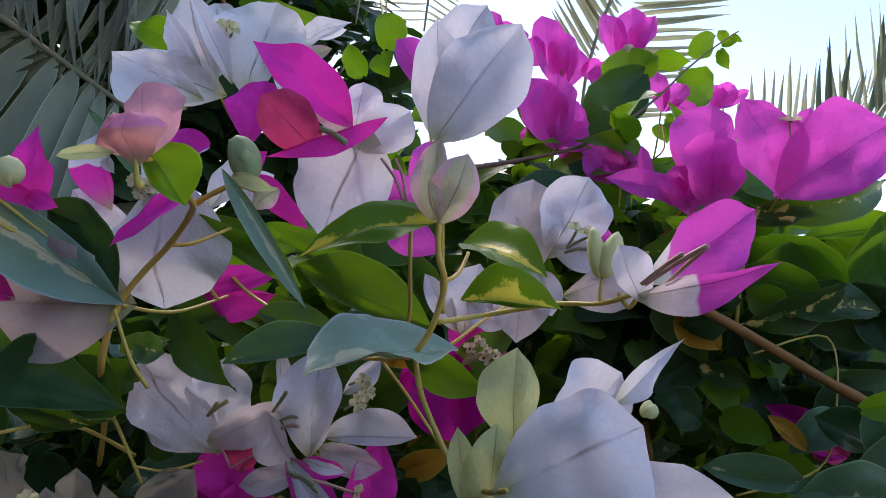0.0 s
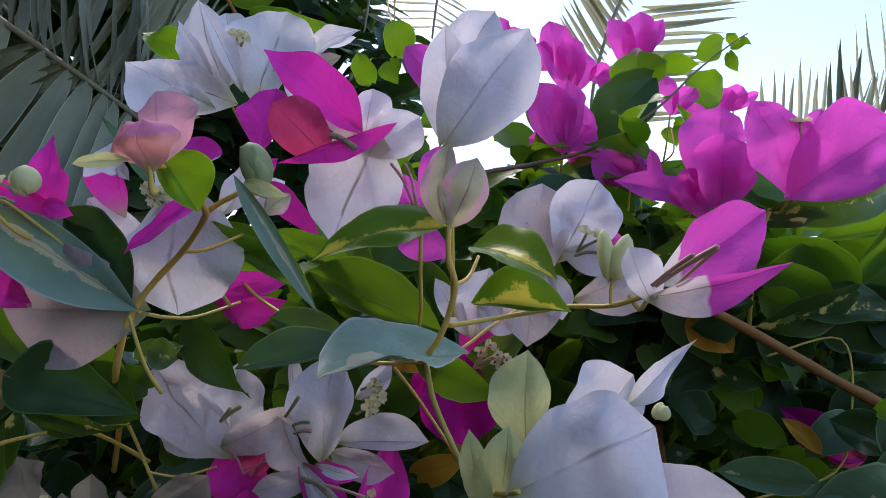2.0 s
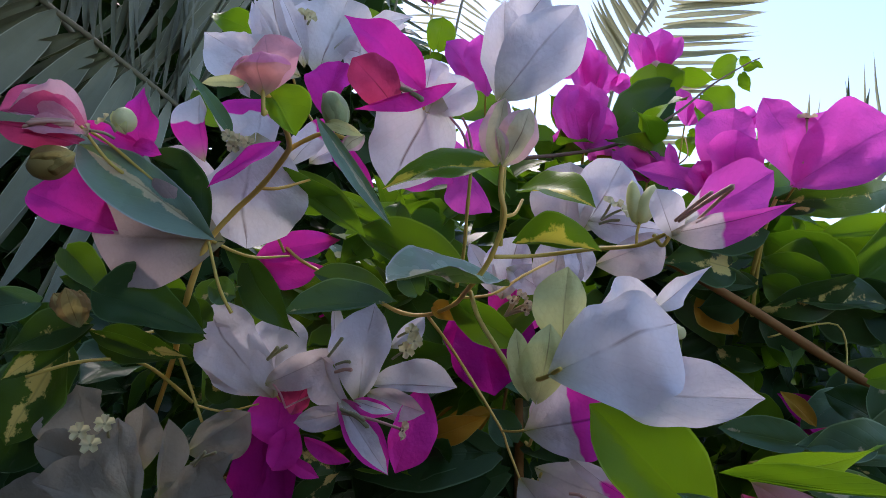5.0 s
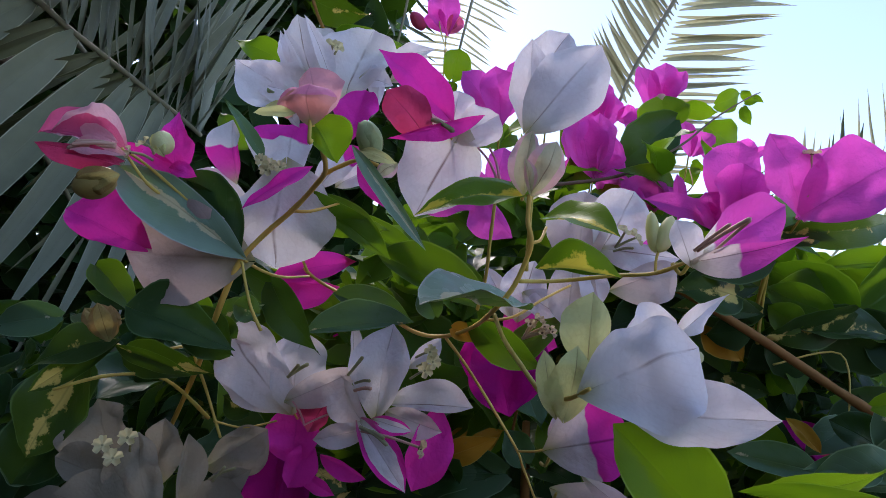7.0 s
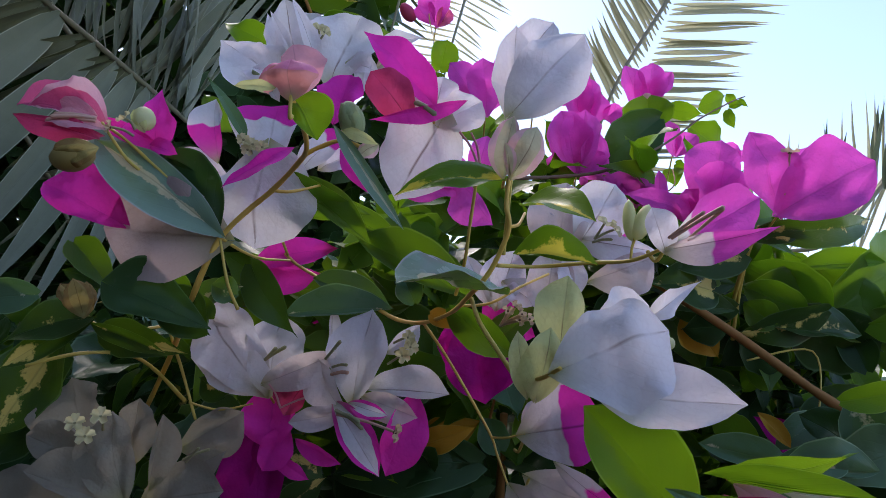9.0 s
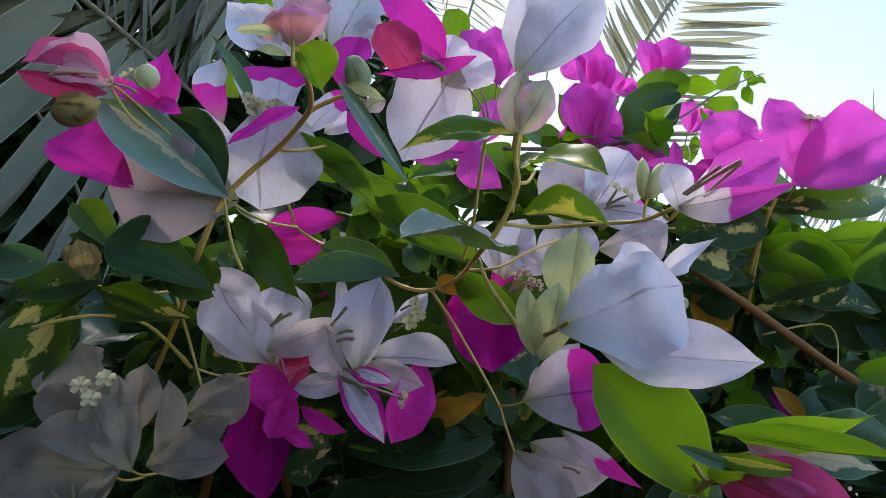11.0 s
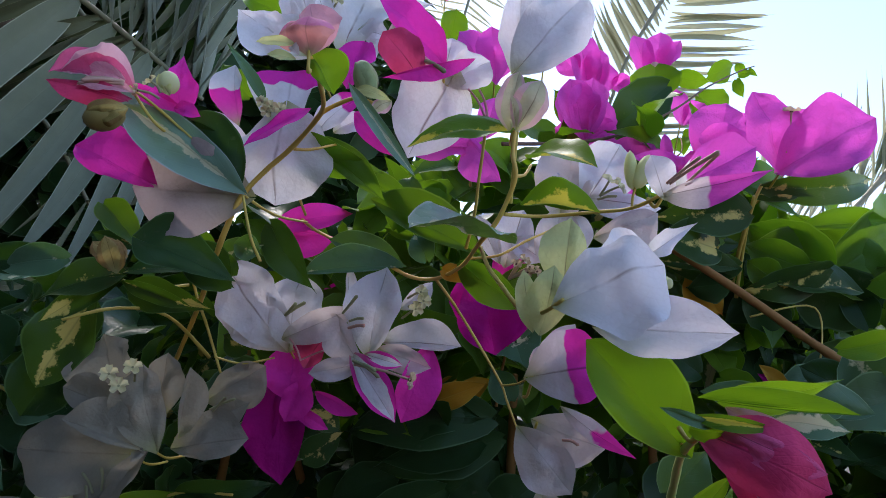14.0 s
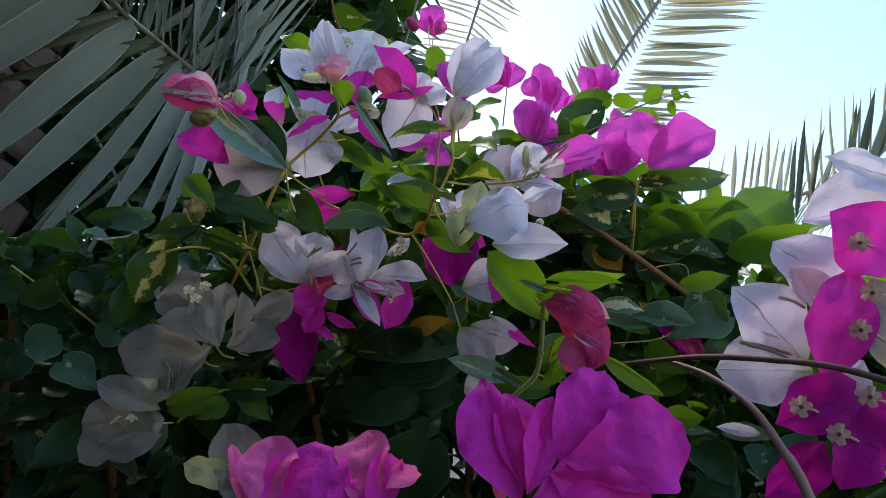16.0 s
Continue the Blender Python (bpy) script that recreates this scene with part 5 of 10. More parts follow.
bract(f, (0.001, 0.154, 1.412), (-0.01, 0.186, 1.449), (0.0161, 0.0141), (-0.11, -0.77, 0.63), PINK, 0.08, 0.04, belly=0.58, ogive=2.2, fold=0.25, crumple=0.09, wave=0.12, ragged=0.22, pleat=0.014)
bract(f, (0.011, 0.15, 1.425), (0.017, 0.182, 1.434), (0.0045, 0.0108), (0.5, -0.32, 0.81), PINK, 0.08, 0.04, fold=0.4, crumple=0.09, wave=0.12, ragged=0.22, pleat=0.014)
bract(f, (0.008, 0.148, 1.41), (0.007, 0.178, 1.439), (0.0113, 0.0092), (0.21, -0.68, 0.71), MAGENTA, 0.08, 0.04, fold=0.3, crumple=0.09, wave=0.12, ragged=0.22, pleat=0.014)
bract(f, (-0.026, 0.146, 1.394), (-0.037, 0.174, 1.44), (0.0266, 0.0215), (-0.05, -0.86, 0.51), MAGENTA, 0.12, -0.06, belly=0.52, ogive=2.3, fold=0.1)
bract(f, (-0.01, 0.142, 1.402), (-0.008, 0.174, 1.429), (0.0124, 0.0122), (0.16, -0.64, 0.75), MAGENTA, 0.08, 0.04, fold=0.2, crumple=0.09, wave=0.12, ragged=0.22, pleat=0.014)
bract(f, (-0.042, 0.144, 1.394), (-0.05, 0.176, 1.416), (0.0120, 0.0130), (0.03, -0.56, 0.83), MAGENTA, 0.08, 0.04, fold=0.2)

f = flower((0.253, 0.165, 1.521), "white and magenta bougainvillea flower cluster with cream florets", (0.03, 0.04, -0.05))
bract(f, (0.308, 0.19, 1.635), (0.258, 0.198, 1.655), (0.0218, 0.0108), (-0.09, -0.98, 0.17), WHITE, 0.08, 0.04, fold=0.2)
bract(f, (0.298, 0.186, 1.623), (0.239, 0.19, 1.606), (0.0086, 0.0238), (-0.1, -0.99, 0.12), WHITE, 0.08, 0.04, belly=0.5, ogive=1.9, fold=0.15)
bract(f, (0.258, 0.18, 1.548), (0.22, 0.184, 1.59), (0.0165, 0.0276), (0.02, -0.99, 0.11), WHITE, 0.08, 0.04, belly=0.55, ogive=2.3, fold=0.2)
bract(f, (0.235, 0.182, 1.523), (0.198, 0.186, 1.56), (0.0202, 0.0209), (-0.06, -1, 0.05), WHITE, 0.08, 0.04, belly=0.5, ogive=2.2, fold=0.2)
bract(f, (0.24, 0.188, 1.515), (0.193, 0.194, 1.51), (0.0200, 0.0220), (-0.13, -0.99, -0), WHITE, 0.08, 0.04, belly=0.52, ogive=2.1, fold=0.15)
bract(f, (0.248, 0.174, 1.547), (0.225, 0.174, 1.572), (0.0085, 0.0120), (0, -1, 0), BLUSH, 0.08, 0.04, fold=0.3)
bract(f, (0.281, 0.168, 1.522), (0.266, 0.166, 1.57), (0.0178, 0.0187), (-0.09, -0.99, -0.07), CREAM_SHADE, 0.08, 0.04, fold=0.2, ogive=2.3)
bract(f, (0.274, 0.154, 1.576), (0.234, 0.148, 1.6), (0.0230, 0.0180), (0.09, -0.99, -0.09), MAGENTA, 0.08, 0.04, belly=0.52, ogive=2.1, fold=0.15)
bract(f, (0.237, 0.156, 1.512), (0.247, 0.15, 1.571), (0.0182, 0.0144), (-0.14, -0.99, -0.08), MAGENTA, 0.1, 0.04, belly=0.46, ogive=1.7, fold=0.15)
bract(f, (0.254, 0.158, 1.506), (0.209, 0.152, 1.483), (0.0121, 0.0175), (0.11, -0.99, 0.05), MAGENTA_SHADE, 0.08, 0.04, belly=0.5, ogive=2.2, fold=0.2)
bract(f, (0.241, 0.16, 1.504), (0.257, 0.158, 1.522), (0.0106, 0.0106), (-0.06, -1, -0.05), BLUSH, 0.08, 0.04, fold=0.2)
bract(f, (0.252, 0.157, 1.499), (0.243, 0.154, 1.454), (0.0176, 0.0145), (0.03, -1, 0.06), MAGENTA_SHADE, 0.08, 0.04, belly=0.5, ogive=2.1, fold=0.2)
bract(f, (0.255, 0.16, 1.503), (0.276, 0.158, 1.477), (0.0156, 0.0149), (-0.04, -1, 0.04), MAGENTA_SHADE, 0.08, 0.04, fold=0.2)
bract(f, (0.241, 0.172, 1.474), (0.215, 0.176, 1.443), (0.0149, 0.0120), (-0.07, -1, -0.07), MAGENTA_SHADE, 0.08, 0.04, fold=0.2)
bract(f, (0.211, 0.176, 1.476), (0.189, 0.18, 1.477), (0.0030, 0.0041), (-0.18, -0.98, 0.03), WHITE, 0.08, 0.04, fold=0.4)
floret(f, (0.267, 0.158, 1.583), (0.243, 0.136, 1.581), STAMEN, PINKSTAR, 0.006, 0.0008)
floret(f, (0.274, 0.158, 1.556), (0.249, 0.136, 1.555), STAMEN, PINKSTAR, 0.006, 0.0008)
floret(f, (0.268, 0.158, 1.534), (0.243, 0.136, 1.535), STAMEN, PINKSTAR, 0.006, 0.0008)
floret(f, (0.236, 0.158, 1.49), (0.214, 0.136, 1.493), STAMEN, PINKSTAR, 0.006, 0.0008)
floret(f, (0.271, 0.158, 1.499), (0.247, 0.136, 1.502), STAMEN, PINKSTAR, 0.006, 0.0008)
floret(f, (0.256, 0.158, 1.478), (0.232, 0.136, 1.482), STAMEN, PINKSTAR, 0.006, 0.0008)
floret(f, (0.231, 0.168, 1.549), (0.215, 0.162, 1.552), PALETUBE, None, 0.004, 0.0009)
floret(f, (0.226, 0.172, 1.522), (0.196, 0.166, 1.525), PALETUBE, None, 0.004, 0.0009)
floret(f, (0.224, 0.172, 1.52), (0.2, 0.166, 1.524), PALETUBE, None, 0.004, 0.0009)

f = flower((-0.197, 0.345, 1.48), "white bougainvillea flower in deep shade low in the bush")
bract(f, (-0.196, 0.35, 1.479), (-0.276, 0.352, 1.474), (0.0247, 0.0216), (-0.03, -1, 0.08), CREAM_SHADE, 0.08, 0.04, belly=0.5, ogive=2, fold=0.15)
bract(f, (-0.206, 0.346, 1.453), (-0.183, 0.34, 1.485), (0.0076, 0.0058), (-0.07, -0.99, -0.14), CREAM_SHADE, 0.08, 0.04, fold=0.4)
bract(f, (-0.22, 0.352, 1.476), (-0.226, 0.35, 1.443), (0.0206, 0.0184), (0.01, -1, 0.06), CREAM_SHADE, 0.08, 0.04, fold=0.15, ogive=2.2)
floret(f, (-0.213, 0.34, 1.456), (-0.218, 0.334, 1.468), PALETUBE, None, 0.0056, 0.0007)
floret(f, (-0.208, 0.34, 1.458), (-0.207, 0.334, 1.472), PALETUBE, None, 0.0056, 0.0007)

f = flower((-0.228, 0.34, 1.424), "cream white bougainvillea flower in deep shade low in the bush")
bract(f, (-0.229, 0.35, 1.436), (-0.227, 0.352, 1.472), (0.0211, 0.0212), (0.01, -1, 0.06), CREAM_SHADE, 0.08, 0.04, fold=0.2, ogive=2.3)
bract(f, (-0.24, 0.346, 1.413), (-0.29, 0.348, 1.407), (0.0168, 0.0219), (-0.05, -1, 0.07), CREAM_SHADE, 0.08, 0.04, belly=0.5, ogive=1.9, fold=0.25)
bract(f, (-0.24, 0.346, 1.415), (-0.213, 0.344, 1.419), (0.0184, 0.0175), (-0.07, -1, -0.02), CREAM_SHADE, 0.08, 0.04, fold=0.2)
bract(f, (-0.241, 0.342, 1.41), (-0.28, 0.342, 1.375), (0.0146, 0.0181), (0.06, -1, -0.07), CREAM_SHADE, 0.08, 0.04, belly=0.5, ogive=1.7, fold=0.25)
bract(f, (-0.25, 0.336, 1.386), (-0.208, 0.334, 1.409), (0.0114, 0.0122), (-0.03, -1, -0.02), CREAM_SHADE, 0.08, 0.04, fold=0.3)
bract(f, (-0.22, 0.338, 1.429), (-0.274, 0.33, 1.445), (0.0123, 0.0153), (0.18, -0.98, 0.12), CREAM_SHADE, 0.14, 0.04, belly=0.5, ogive=1.6, fold=0.2)
bract(f, (-0.209, 0.344, 1.443), (-0.192, 0.342, 1.473), (0.0045, 0.0067), (-0.03, -1, -0.05), CREAM_SHADE, 0.08, 0.04, fold=0.5, curl=0.1)
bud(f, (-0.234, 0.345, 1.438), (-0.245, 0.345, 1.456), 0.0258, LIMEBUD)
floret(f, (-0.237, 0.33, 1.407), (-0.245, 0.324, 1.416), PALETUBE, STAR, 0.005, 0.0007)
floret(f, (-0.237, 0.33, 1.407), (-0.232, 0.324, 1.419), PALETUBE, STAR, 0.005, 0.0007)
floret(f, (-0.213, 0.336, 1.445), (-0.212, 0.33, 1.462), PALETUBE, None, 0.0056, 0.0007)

f = flower((-0.117, 0.3, 1.395), "cream bougainvillea flower low in the shade")
bract(f, (-0.115, 0.304, 1.391), (-0.146, 0.306, 1.427), (0.0202, 0.0230), (-0.02, -1, 0.04), CREAM_SHADE, 0.08, 0.04, fold=0.2, ogive=1.9)
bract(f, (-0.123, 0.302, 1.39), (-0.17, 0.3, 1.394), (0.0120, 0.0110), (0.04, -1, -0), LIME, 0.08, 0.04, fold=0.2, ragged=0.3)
bract(f, (-0.116, 0.3, 1.393), (-0.096, 0.302, 1.425), (0.0108, 0.0148), (0.03, -1, 0.05), CREAM_SHADE, 0.08, 0.04, fold=0.3)
bract(f, (-0.119, 0.298, 1.389), (-0.135, 0.296, 1.378), (0.0128, 0.0120), (0.08, -0.99, 0.07), CREAM_SHADE, 0.08, 0.04)
bract(f, (-0.019, 0.27, 1.407), (-0.036, 0.272, 1.435), (0.0148, 0.0143), (-0.03, -1, 0.05), CREAM_SHADE, 0.08, 0.04, fold=0.2)
floret(f, (-0.116, 0.29, 1.396), (-0.11, 0.284, 1.407), PALETUBE, STAR, 0.005, 0.0007)

t = twig([(-0.208, 0.4, 1.529), (-0.164, 0.33, 1.57), (-0.132, 0.272, 1.595), (-0.121, 0.256, 1.611), (-0.114, 0.252, 1.626), (-0.103, 0.248, 1.638), (-0.089, 0.24, 1.648), (-0.075, 0.226, 1.657), (-0.068, 0.212, 1.659), (-0.066, 0.194, 1.663), (-0.066, 0.176, 1.665)], 0.0014, 0.0009, TWIG, "tan twig with variegated leaves, forking between the flowers")
shoot(t, [(-0.073, 0.226, 1.661), (-0.065, 0.222, 1.664), (-0.055, 0.218, 1.666), (-0.042, 0.214, 1.661)], 0.0011, 0.0008, TWIG)
shoot(t, [(-0.114, 0.252, 1.626), (-0.124, 0.25, 1.638), (-0.147, 0.248, 1.654), (-0.167, 0.246, 1.668), (-0.177, 0.24, 1.673)], 0.0011, 0.0006, GREENTWIG)
shoot(t, [(-0.091, 0.241, 1.648), (-0.082, 0.244, 1.649), (-0.072, 0.256, 1.657)], 0.0009, 0.0006, TWIG)
shoot(t, [(-0.113, 0.252, 1.625), (-0.109, 0.268, 1.623), (-0.106, 0.29, 1.624), (-0.107, 0.34, 1.633)], 0.0008, 0.0007, GREENTWIG)
leaf(t, (-0.114, 0.25, 1.627), (-0.186, 0.252, 1.669), (0.0155, 0.0108), (0.09, -0.97, 0.21), SKY_SHEEN, 0.04, 0.03, "leaf with painted blue-green sky sheen and a cream midrib", belly=0.45, ogive=2.0, fold=0.3)
# shaded half of that same leaf, added as a separate near-black blade
leaf(t, (-0.117, 0.252, 1.629), (-0.155, 0.258, 1.668), (0.0010, 0.0170), (-0.07, -0.99, 0.08), DEEP_SHADE, 0.04, 0.02, belly=0.5, ogive=2.2, fold=0.1)
leaf(t, (-0.1261, 0.262, 1.635), (-0.1491, 0.2541, 1.6636), 0.0226, (0.17, -0.98, -0.13), DEEP_SHADE, 0.065, 0.1)
leaf(t, (-0.0925, 0.262, 1.6604), (-0.0516, 0.2753, 1.6498), 0.0216, (0.06, -0.73, -0.68), LEAF, 0.14, 0.04)
leaf(t, (-0.067, 0.182, 1.668), (-0.056, 0.184, 1.652), (0.0105, 0.0047), (0.36, -0.93, 0.13), FRESH, 0.06, 0.03, belly=0.45, fold=0.3)
leaf(t, (-0.161, 0.25, 1.598), (-0.115, 0.262, 1.583), (0.0176, 0.0122), (0.33, -0.9, 0.3), DEEP_SHADE, 0.05, 0.03, belly=0.22, ogive=1.25, fold=0.2)
leaf(t, (-0.1477, 0.275, 1.5984), (-0.1204, 0.2708, 1.5818), 0.0241, (0, -0.97, 0.25), DEEP_SHADE, 0.08, 0.05, b=0.6)
leaf(t, (-0.1496, 0.28, 1.5958), (-0.1693, 0.2668, 1.619), 0.0225, (0.23, -0.92, -0.33), DEEP_SHADE, 0.103, 0.05)
leaf(t, (-0.1193, 0.31, 1.6234), (-0.0875, 0.3081, 1.5874), 0.0223, (-0.18, -0.98, -0.11), DEEP_SHADE, 0.137, 0.05)
leaf(t, (-0.1439, 0.31, 1.6023), (-0.1195, 0.3067, 1.6102), 0.0165, (-0.15, -0.99, 0.05), BLUISH, 0.131, 0.05)
leaf(t, (-0.1572, 0.29, 1.6113), (-0.1334, 0.2887, 1.5833), 0.0181, (0.08, -0.99, 0.11), LEAF, 0.078, 0.05)
leaf(t, (-0.133, 0.3, 1.5899), (-0.1484, 0.2954, 1.6004), 0.0185, (0.2, -0.97, -0.13), VARIEG, 0.095, 0.05)
leaf(t, (-0.058, 0.212, 1.67), (-0.021, 0.19, 1.623), (0.0028, 0.0036), (-0.22, -0.94, 0.27), SKY_SHEEN, -0.02, 0.03, "slender hanging leaf with painted blue-green sky sheen", belly=0.4, fold=0.3)
leaf(t, (-0.1152, 0.26, 1.68), (-0.138, 0.2569, 1.7086), 0.0075, (0.47, -0.84, 0.28), BLUISH, 0.054, 0.05)

t = twig([(-0.138, 0.41, 1.654), (-0.117, 0.39, 1.639), (-0.085, 0.362, 1.624), (-0.054, 0.338, 1.611), (-0.036, 0.33, 1.603), (-0.02, 0.322, 1.602), (-0.004, 0.285, 1.605), (0.005, 0.235, 1.608), (0.012, 0.222, 1.616), (0.016, 0.214, 1.625), (0.018, 0.208, 1.633), (0.016, 0.206, 1.641), (0.016, 0.204, 1.651)], 0.0011, 0.0009, TWIG, "tan twig with green and blue-green leaves carrying a closed flower")
shoot(t, [(-0.019, 0.32, 1.601), (-0.006, 0.316, 1.586), (0.009, 0.312, 1.566), (0.023, 0.31, 1.546), (0.027, 0.308, 1.537), (0.034, 0.302, 1.522)], 0.0009, 0.0006, TWIG)
shoot(t, [(0.024, 0.31, 1.545), (0.031, 0.295, 1.547), (0.036, 0.268, 1.552)], 0.0007, 0.0005, GREENTWIG)
shoot(t, [(-0.002, 0.275, 1.613), (0.001, 0.262, 1.627), (0.002, 0.25, 1.644), (0.003, 0.24, 1.66), (0.003, 0.224, 1.663)], 0.0009, 0.0007, GREENTWIG)
shoot(t, [(0.006, 0.238, 1.607), (0.01, 0.222, 1.596), (0.017, 0.206, 1.585), (0.024, 0.194, 1.575)], 0.001, 0.0009, GREENTWIG)
shoot(t, [(0.015, 0.224, 1.62), (0.032, 0.234, 1.623), (0.055, 0.234, 1.627), (0.069, 0.222, 1.627), (0.078, 0.207, 1.63)], 0.0009, 0.0008, GREENTWIG)
shoot(t, [(0, 0.276, 1.608), (0.015, 0.27, 1.61), (0.029, 0.275, 1.62), (0.044, 0.285, 1.63)], 0.0008, 0.0006, TWIG)
shoot(t, [(0.018, 0.209, 1.633), (0.022, 0.216, 1.636), (0.025, 0.226, 1.644)], 0.0008, 0.0006, TWIG)
shoot(t, [(0.069, 0.222, 1.627), (0.069, 0.221, 1.632), (0.07, 0.221, 1.636)], 0.0006, 0.0006, GREENTWIG)
leaf(t, (0.015, 0.21, 1.652), (-0.028, 0.203, 1.64), (0.0093, 0.0115), (-0.07, -0.74, 0.67), FRESHVAR, 0.08, 0.03, "green leaf with a yellow flash at its foot", belly=0.3, ogive=1.5, fold=0.25)
leaf(t, (0.024, 0.226, 1.647), (0.048, 0.19, 1.633), (0.0097, 0.0071), (-0.33, -0.53, 0.78), FRESHVAR, 0.08, 0.03, belly=0.35, fold=0.3)
leaf(t, (0.024, 0.236, 1.628), (0.057, 0.227, 1.625), (0.0129, 0.0023), (-0.21, -0.89, 0.4), FRESHVAR, 0.1, 0.0, belly=0.36, ogive=1.6, fold=0.2)
leaf(t, (0.003, 0.315, 1.619), (-0.066, 0.328, 1.649), (0.0076, 0.0190), (-0.16, -0.99, 0.06), LEAF, 0.05, 0.02, belly=0.5, ogive=1.8, fold=0.15)
leaf(t, (-0.027, 0.335, 1.63), (-0.057, 0.34, 1.634), (0.0060, 0.0140), (-0.16, -0.99, 0.01), LEAF, 0.05, 0.02, fold=0.2)
leaf(t, (-0.0486, 0.335, 1.6327), (-0.0432, 0.3417, 1.6698), 0.0241, (0.19, -0.97, 0.15), LEAF, 0.108, 0.04, b=0.7)
leaf(t, (-0.041, 0.33, 1.649), (-0.092, 0.335, 1.67), (0.0045, 0.0095), (-0.08, -1, 0.03), LEAF, 0.06, 0.02, fold=0.2)
leaf(t, (-0.089, 0.265, 1.662), (-0.047, 0.272, 1.634), (0.0108, 0.0045), (0.12, -0.99, -0.07), LEAF, 0.06, 0.03, belly=0.45, ogive=1.7, fold=0.2)
leaf(t, (-0.042, 0.335, 1.609), (-0.102, 0.326, 1.598), (0.0064, 0.0140), (0.03, -0.86, 0.51), BLUISH, 0.06, 0.03, belly=0.5, fold=0.25)
leaf(t, (-0.044, 0.34, 1.611), (-0.094, 0.35, 1.625), (0.0051, 0.0122), (-0.19, -0.98, 0.03), BLUISH, 0.08, 0.02, belly=0.45, ogive=2, fold=0.2)
leaf(t, (0.018, 0.236, 1.61), (-0.022, 0.193, 1.604), (0.0161, 0.0215), (0.16, -0.28, 0.94), SKY_SHEEN, 0.06, 0.03, "level leaf with painted blue-green sky sheen", belly=0.45, fold=0.15)
leaf(t, (-0.0047, 0.3, 1.6091), (0.0348, 0.3072, 1.5875), 0.0203, (-0.11, -0.87, -0.48), LEAF, 0.091, 0.05)
leaf(t, (-0.0155, 0.31, 1.6061), (0.0063, 0.3027, 1.6012), 0.0104, (-0.33, -0.94, -0.09), AUTUMN, 0.103, 0.05)
leaf(t, (-0.0269, 0.33, 1.6136), (-0.0368, 0.3314, 1.6297), 0.0167, (0.09, -0.99, 0.14), BLUISH, 0.14, 0.05)
leaf(t, (0.0171, 0.33, 1.5912), (0.0506, 0.3276, 1.6193), 0.0203, (-0.24, -0.95, 0.2), LEAF, 0.148, 0.05)
leaf(t, (-0.0665, 0.3, 1.6591), (-0.0819, 0.2992, 1.6562), 0.0125, (0.09, -0.98, -0.19), LEAF, 0.106, 0.05)
leaf(t, (0.0308, 0.345, 1.5354), (0.0169, 0.3462, 1.5528), 0.021, (0.26, -0.93, 0.27), DEEP_SHADE, 0.072, 0.05)

t = twig([(-0.1773, 0.33, 1.6155), (-0.1685, 0.33, 1.5852), (-0.158, 0.335, 1.5606), (-0.1471, 0.34, 1.534)], 0.0009, 0.0008, GREENTWIG, "thin green twig between shaded leaves")
shoot(t, [(-0.1519, 0.338, 1.5433), (-0.1346, 0.34, 1.5409), (-0.115, 0.34, 1.5464)], 0.0007, 0.0006, GREENTWIG)
shoot(t, [(-0.1719, 0.33, 1.5849), (-0.1874, 0.31, 1.5794), (-0.2021, 0.3, 1.5844), (-0.2076, 0.29, 1.5953)], 0.0009, 0.0007, GREENTWIG)
leaf(t, (-0.1973, 0.3, 1.5848), (-0.2388, 0.2933, 1.5654), 0.0248, (-0.05, -0.91, 0.42), VARIEG, 0.109, 0.05, "dark leaf streaked with cream")
leaf(t, (-0.1983, 0.315, 1.5778), (-0.1487, 0.3141, 1.5709), 0.021, (-0.01, -1, 0.04), VARIEG, 0.099, 0.05)
leaf(t, (-0.2102, 0.29, 1.6228), (-0.1821, 0.2921, 1.596), 0.0192, (0.45, -0.79, 0.41), LEAF, 0.079, 0.05)
leaf(t, (-0.2581, 0.37, 1.57), (-0.2736, 0.3724, 1.5183), 0.0317, (0.31, -0.94, -0.14), VARIEG, 0.14, 0.05)
leaf(t, (-0.273, 0.36, 1.5976), (-0.3213, 0.36, 1.5864), 0.0228, (-0.01, -1, 0.03), BLUISH, 0.134, 0.05)
f = t
bract(f, (-0.1841, 0.272, 1.5845), (-0.1996, 0.272, 1.5983), 0.0121, (0.44, -0.75, 0.5), OLIVE, 0.16, -0.2, pleat=0.03)
bract(f, (-0.1828, 0.27, 1.5839), (-0.1897, 0.266, 1.6009), 0.0123, (0.52, -0.86, 0.01), OLIVE, 0.2, -0.2, pleat=0.03)
bract(f, (-0.1847, 0.274, 1.584), (-0.1876, 0.274, 1.6009), 0.0121, (0.19, -0.98, 0.03), OLIVE, 0.2, -0.2, pleat=0.03)
bract(f, (-0.1859, 0.276, 1.584), (-0.1874, 0.28, 1.5958), 0.01, (0.02, -0.95, 0.32), OLIVE, 0.16, -0.2)
leaf(t, (-0.1362, 0.35, 1.5489), (-0.155, 0.3538, 1.5573), 0.0176, (-0.15, -0.98, 0.11), VARIEG, 0.108, 0.05)
leaf(t, (-0.1027, 0.4, 1.5111), (-0.0818, 0.4074, 1.4994), 0.0193, (0.45, -0.86, 0.26), VARIEG, 0.106, 0.05)
leaf(t, (-0.022, 0.45, 1.5228), (0.0214, 0.4558, 1.5445), 0.0273, (0.11, -0.99, 0.05), AUTUMN, 0.083, 0.05, "dying orange yellow leaf")

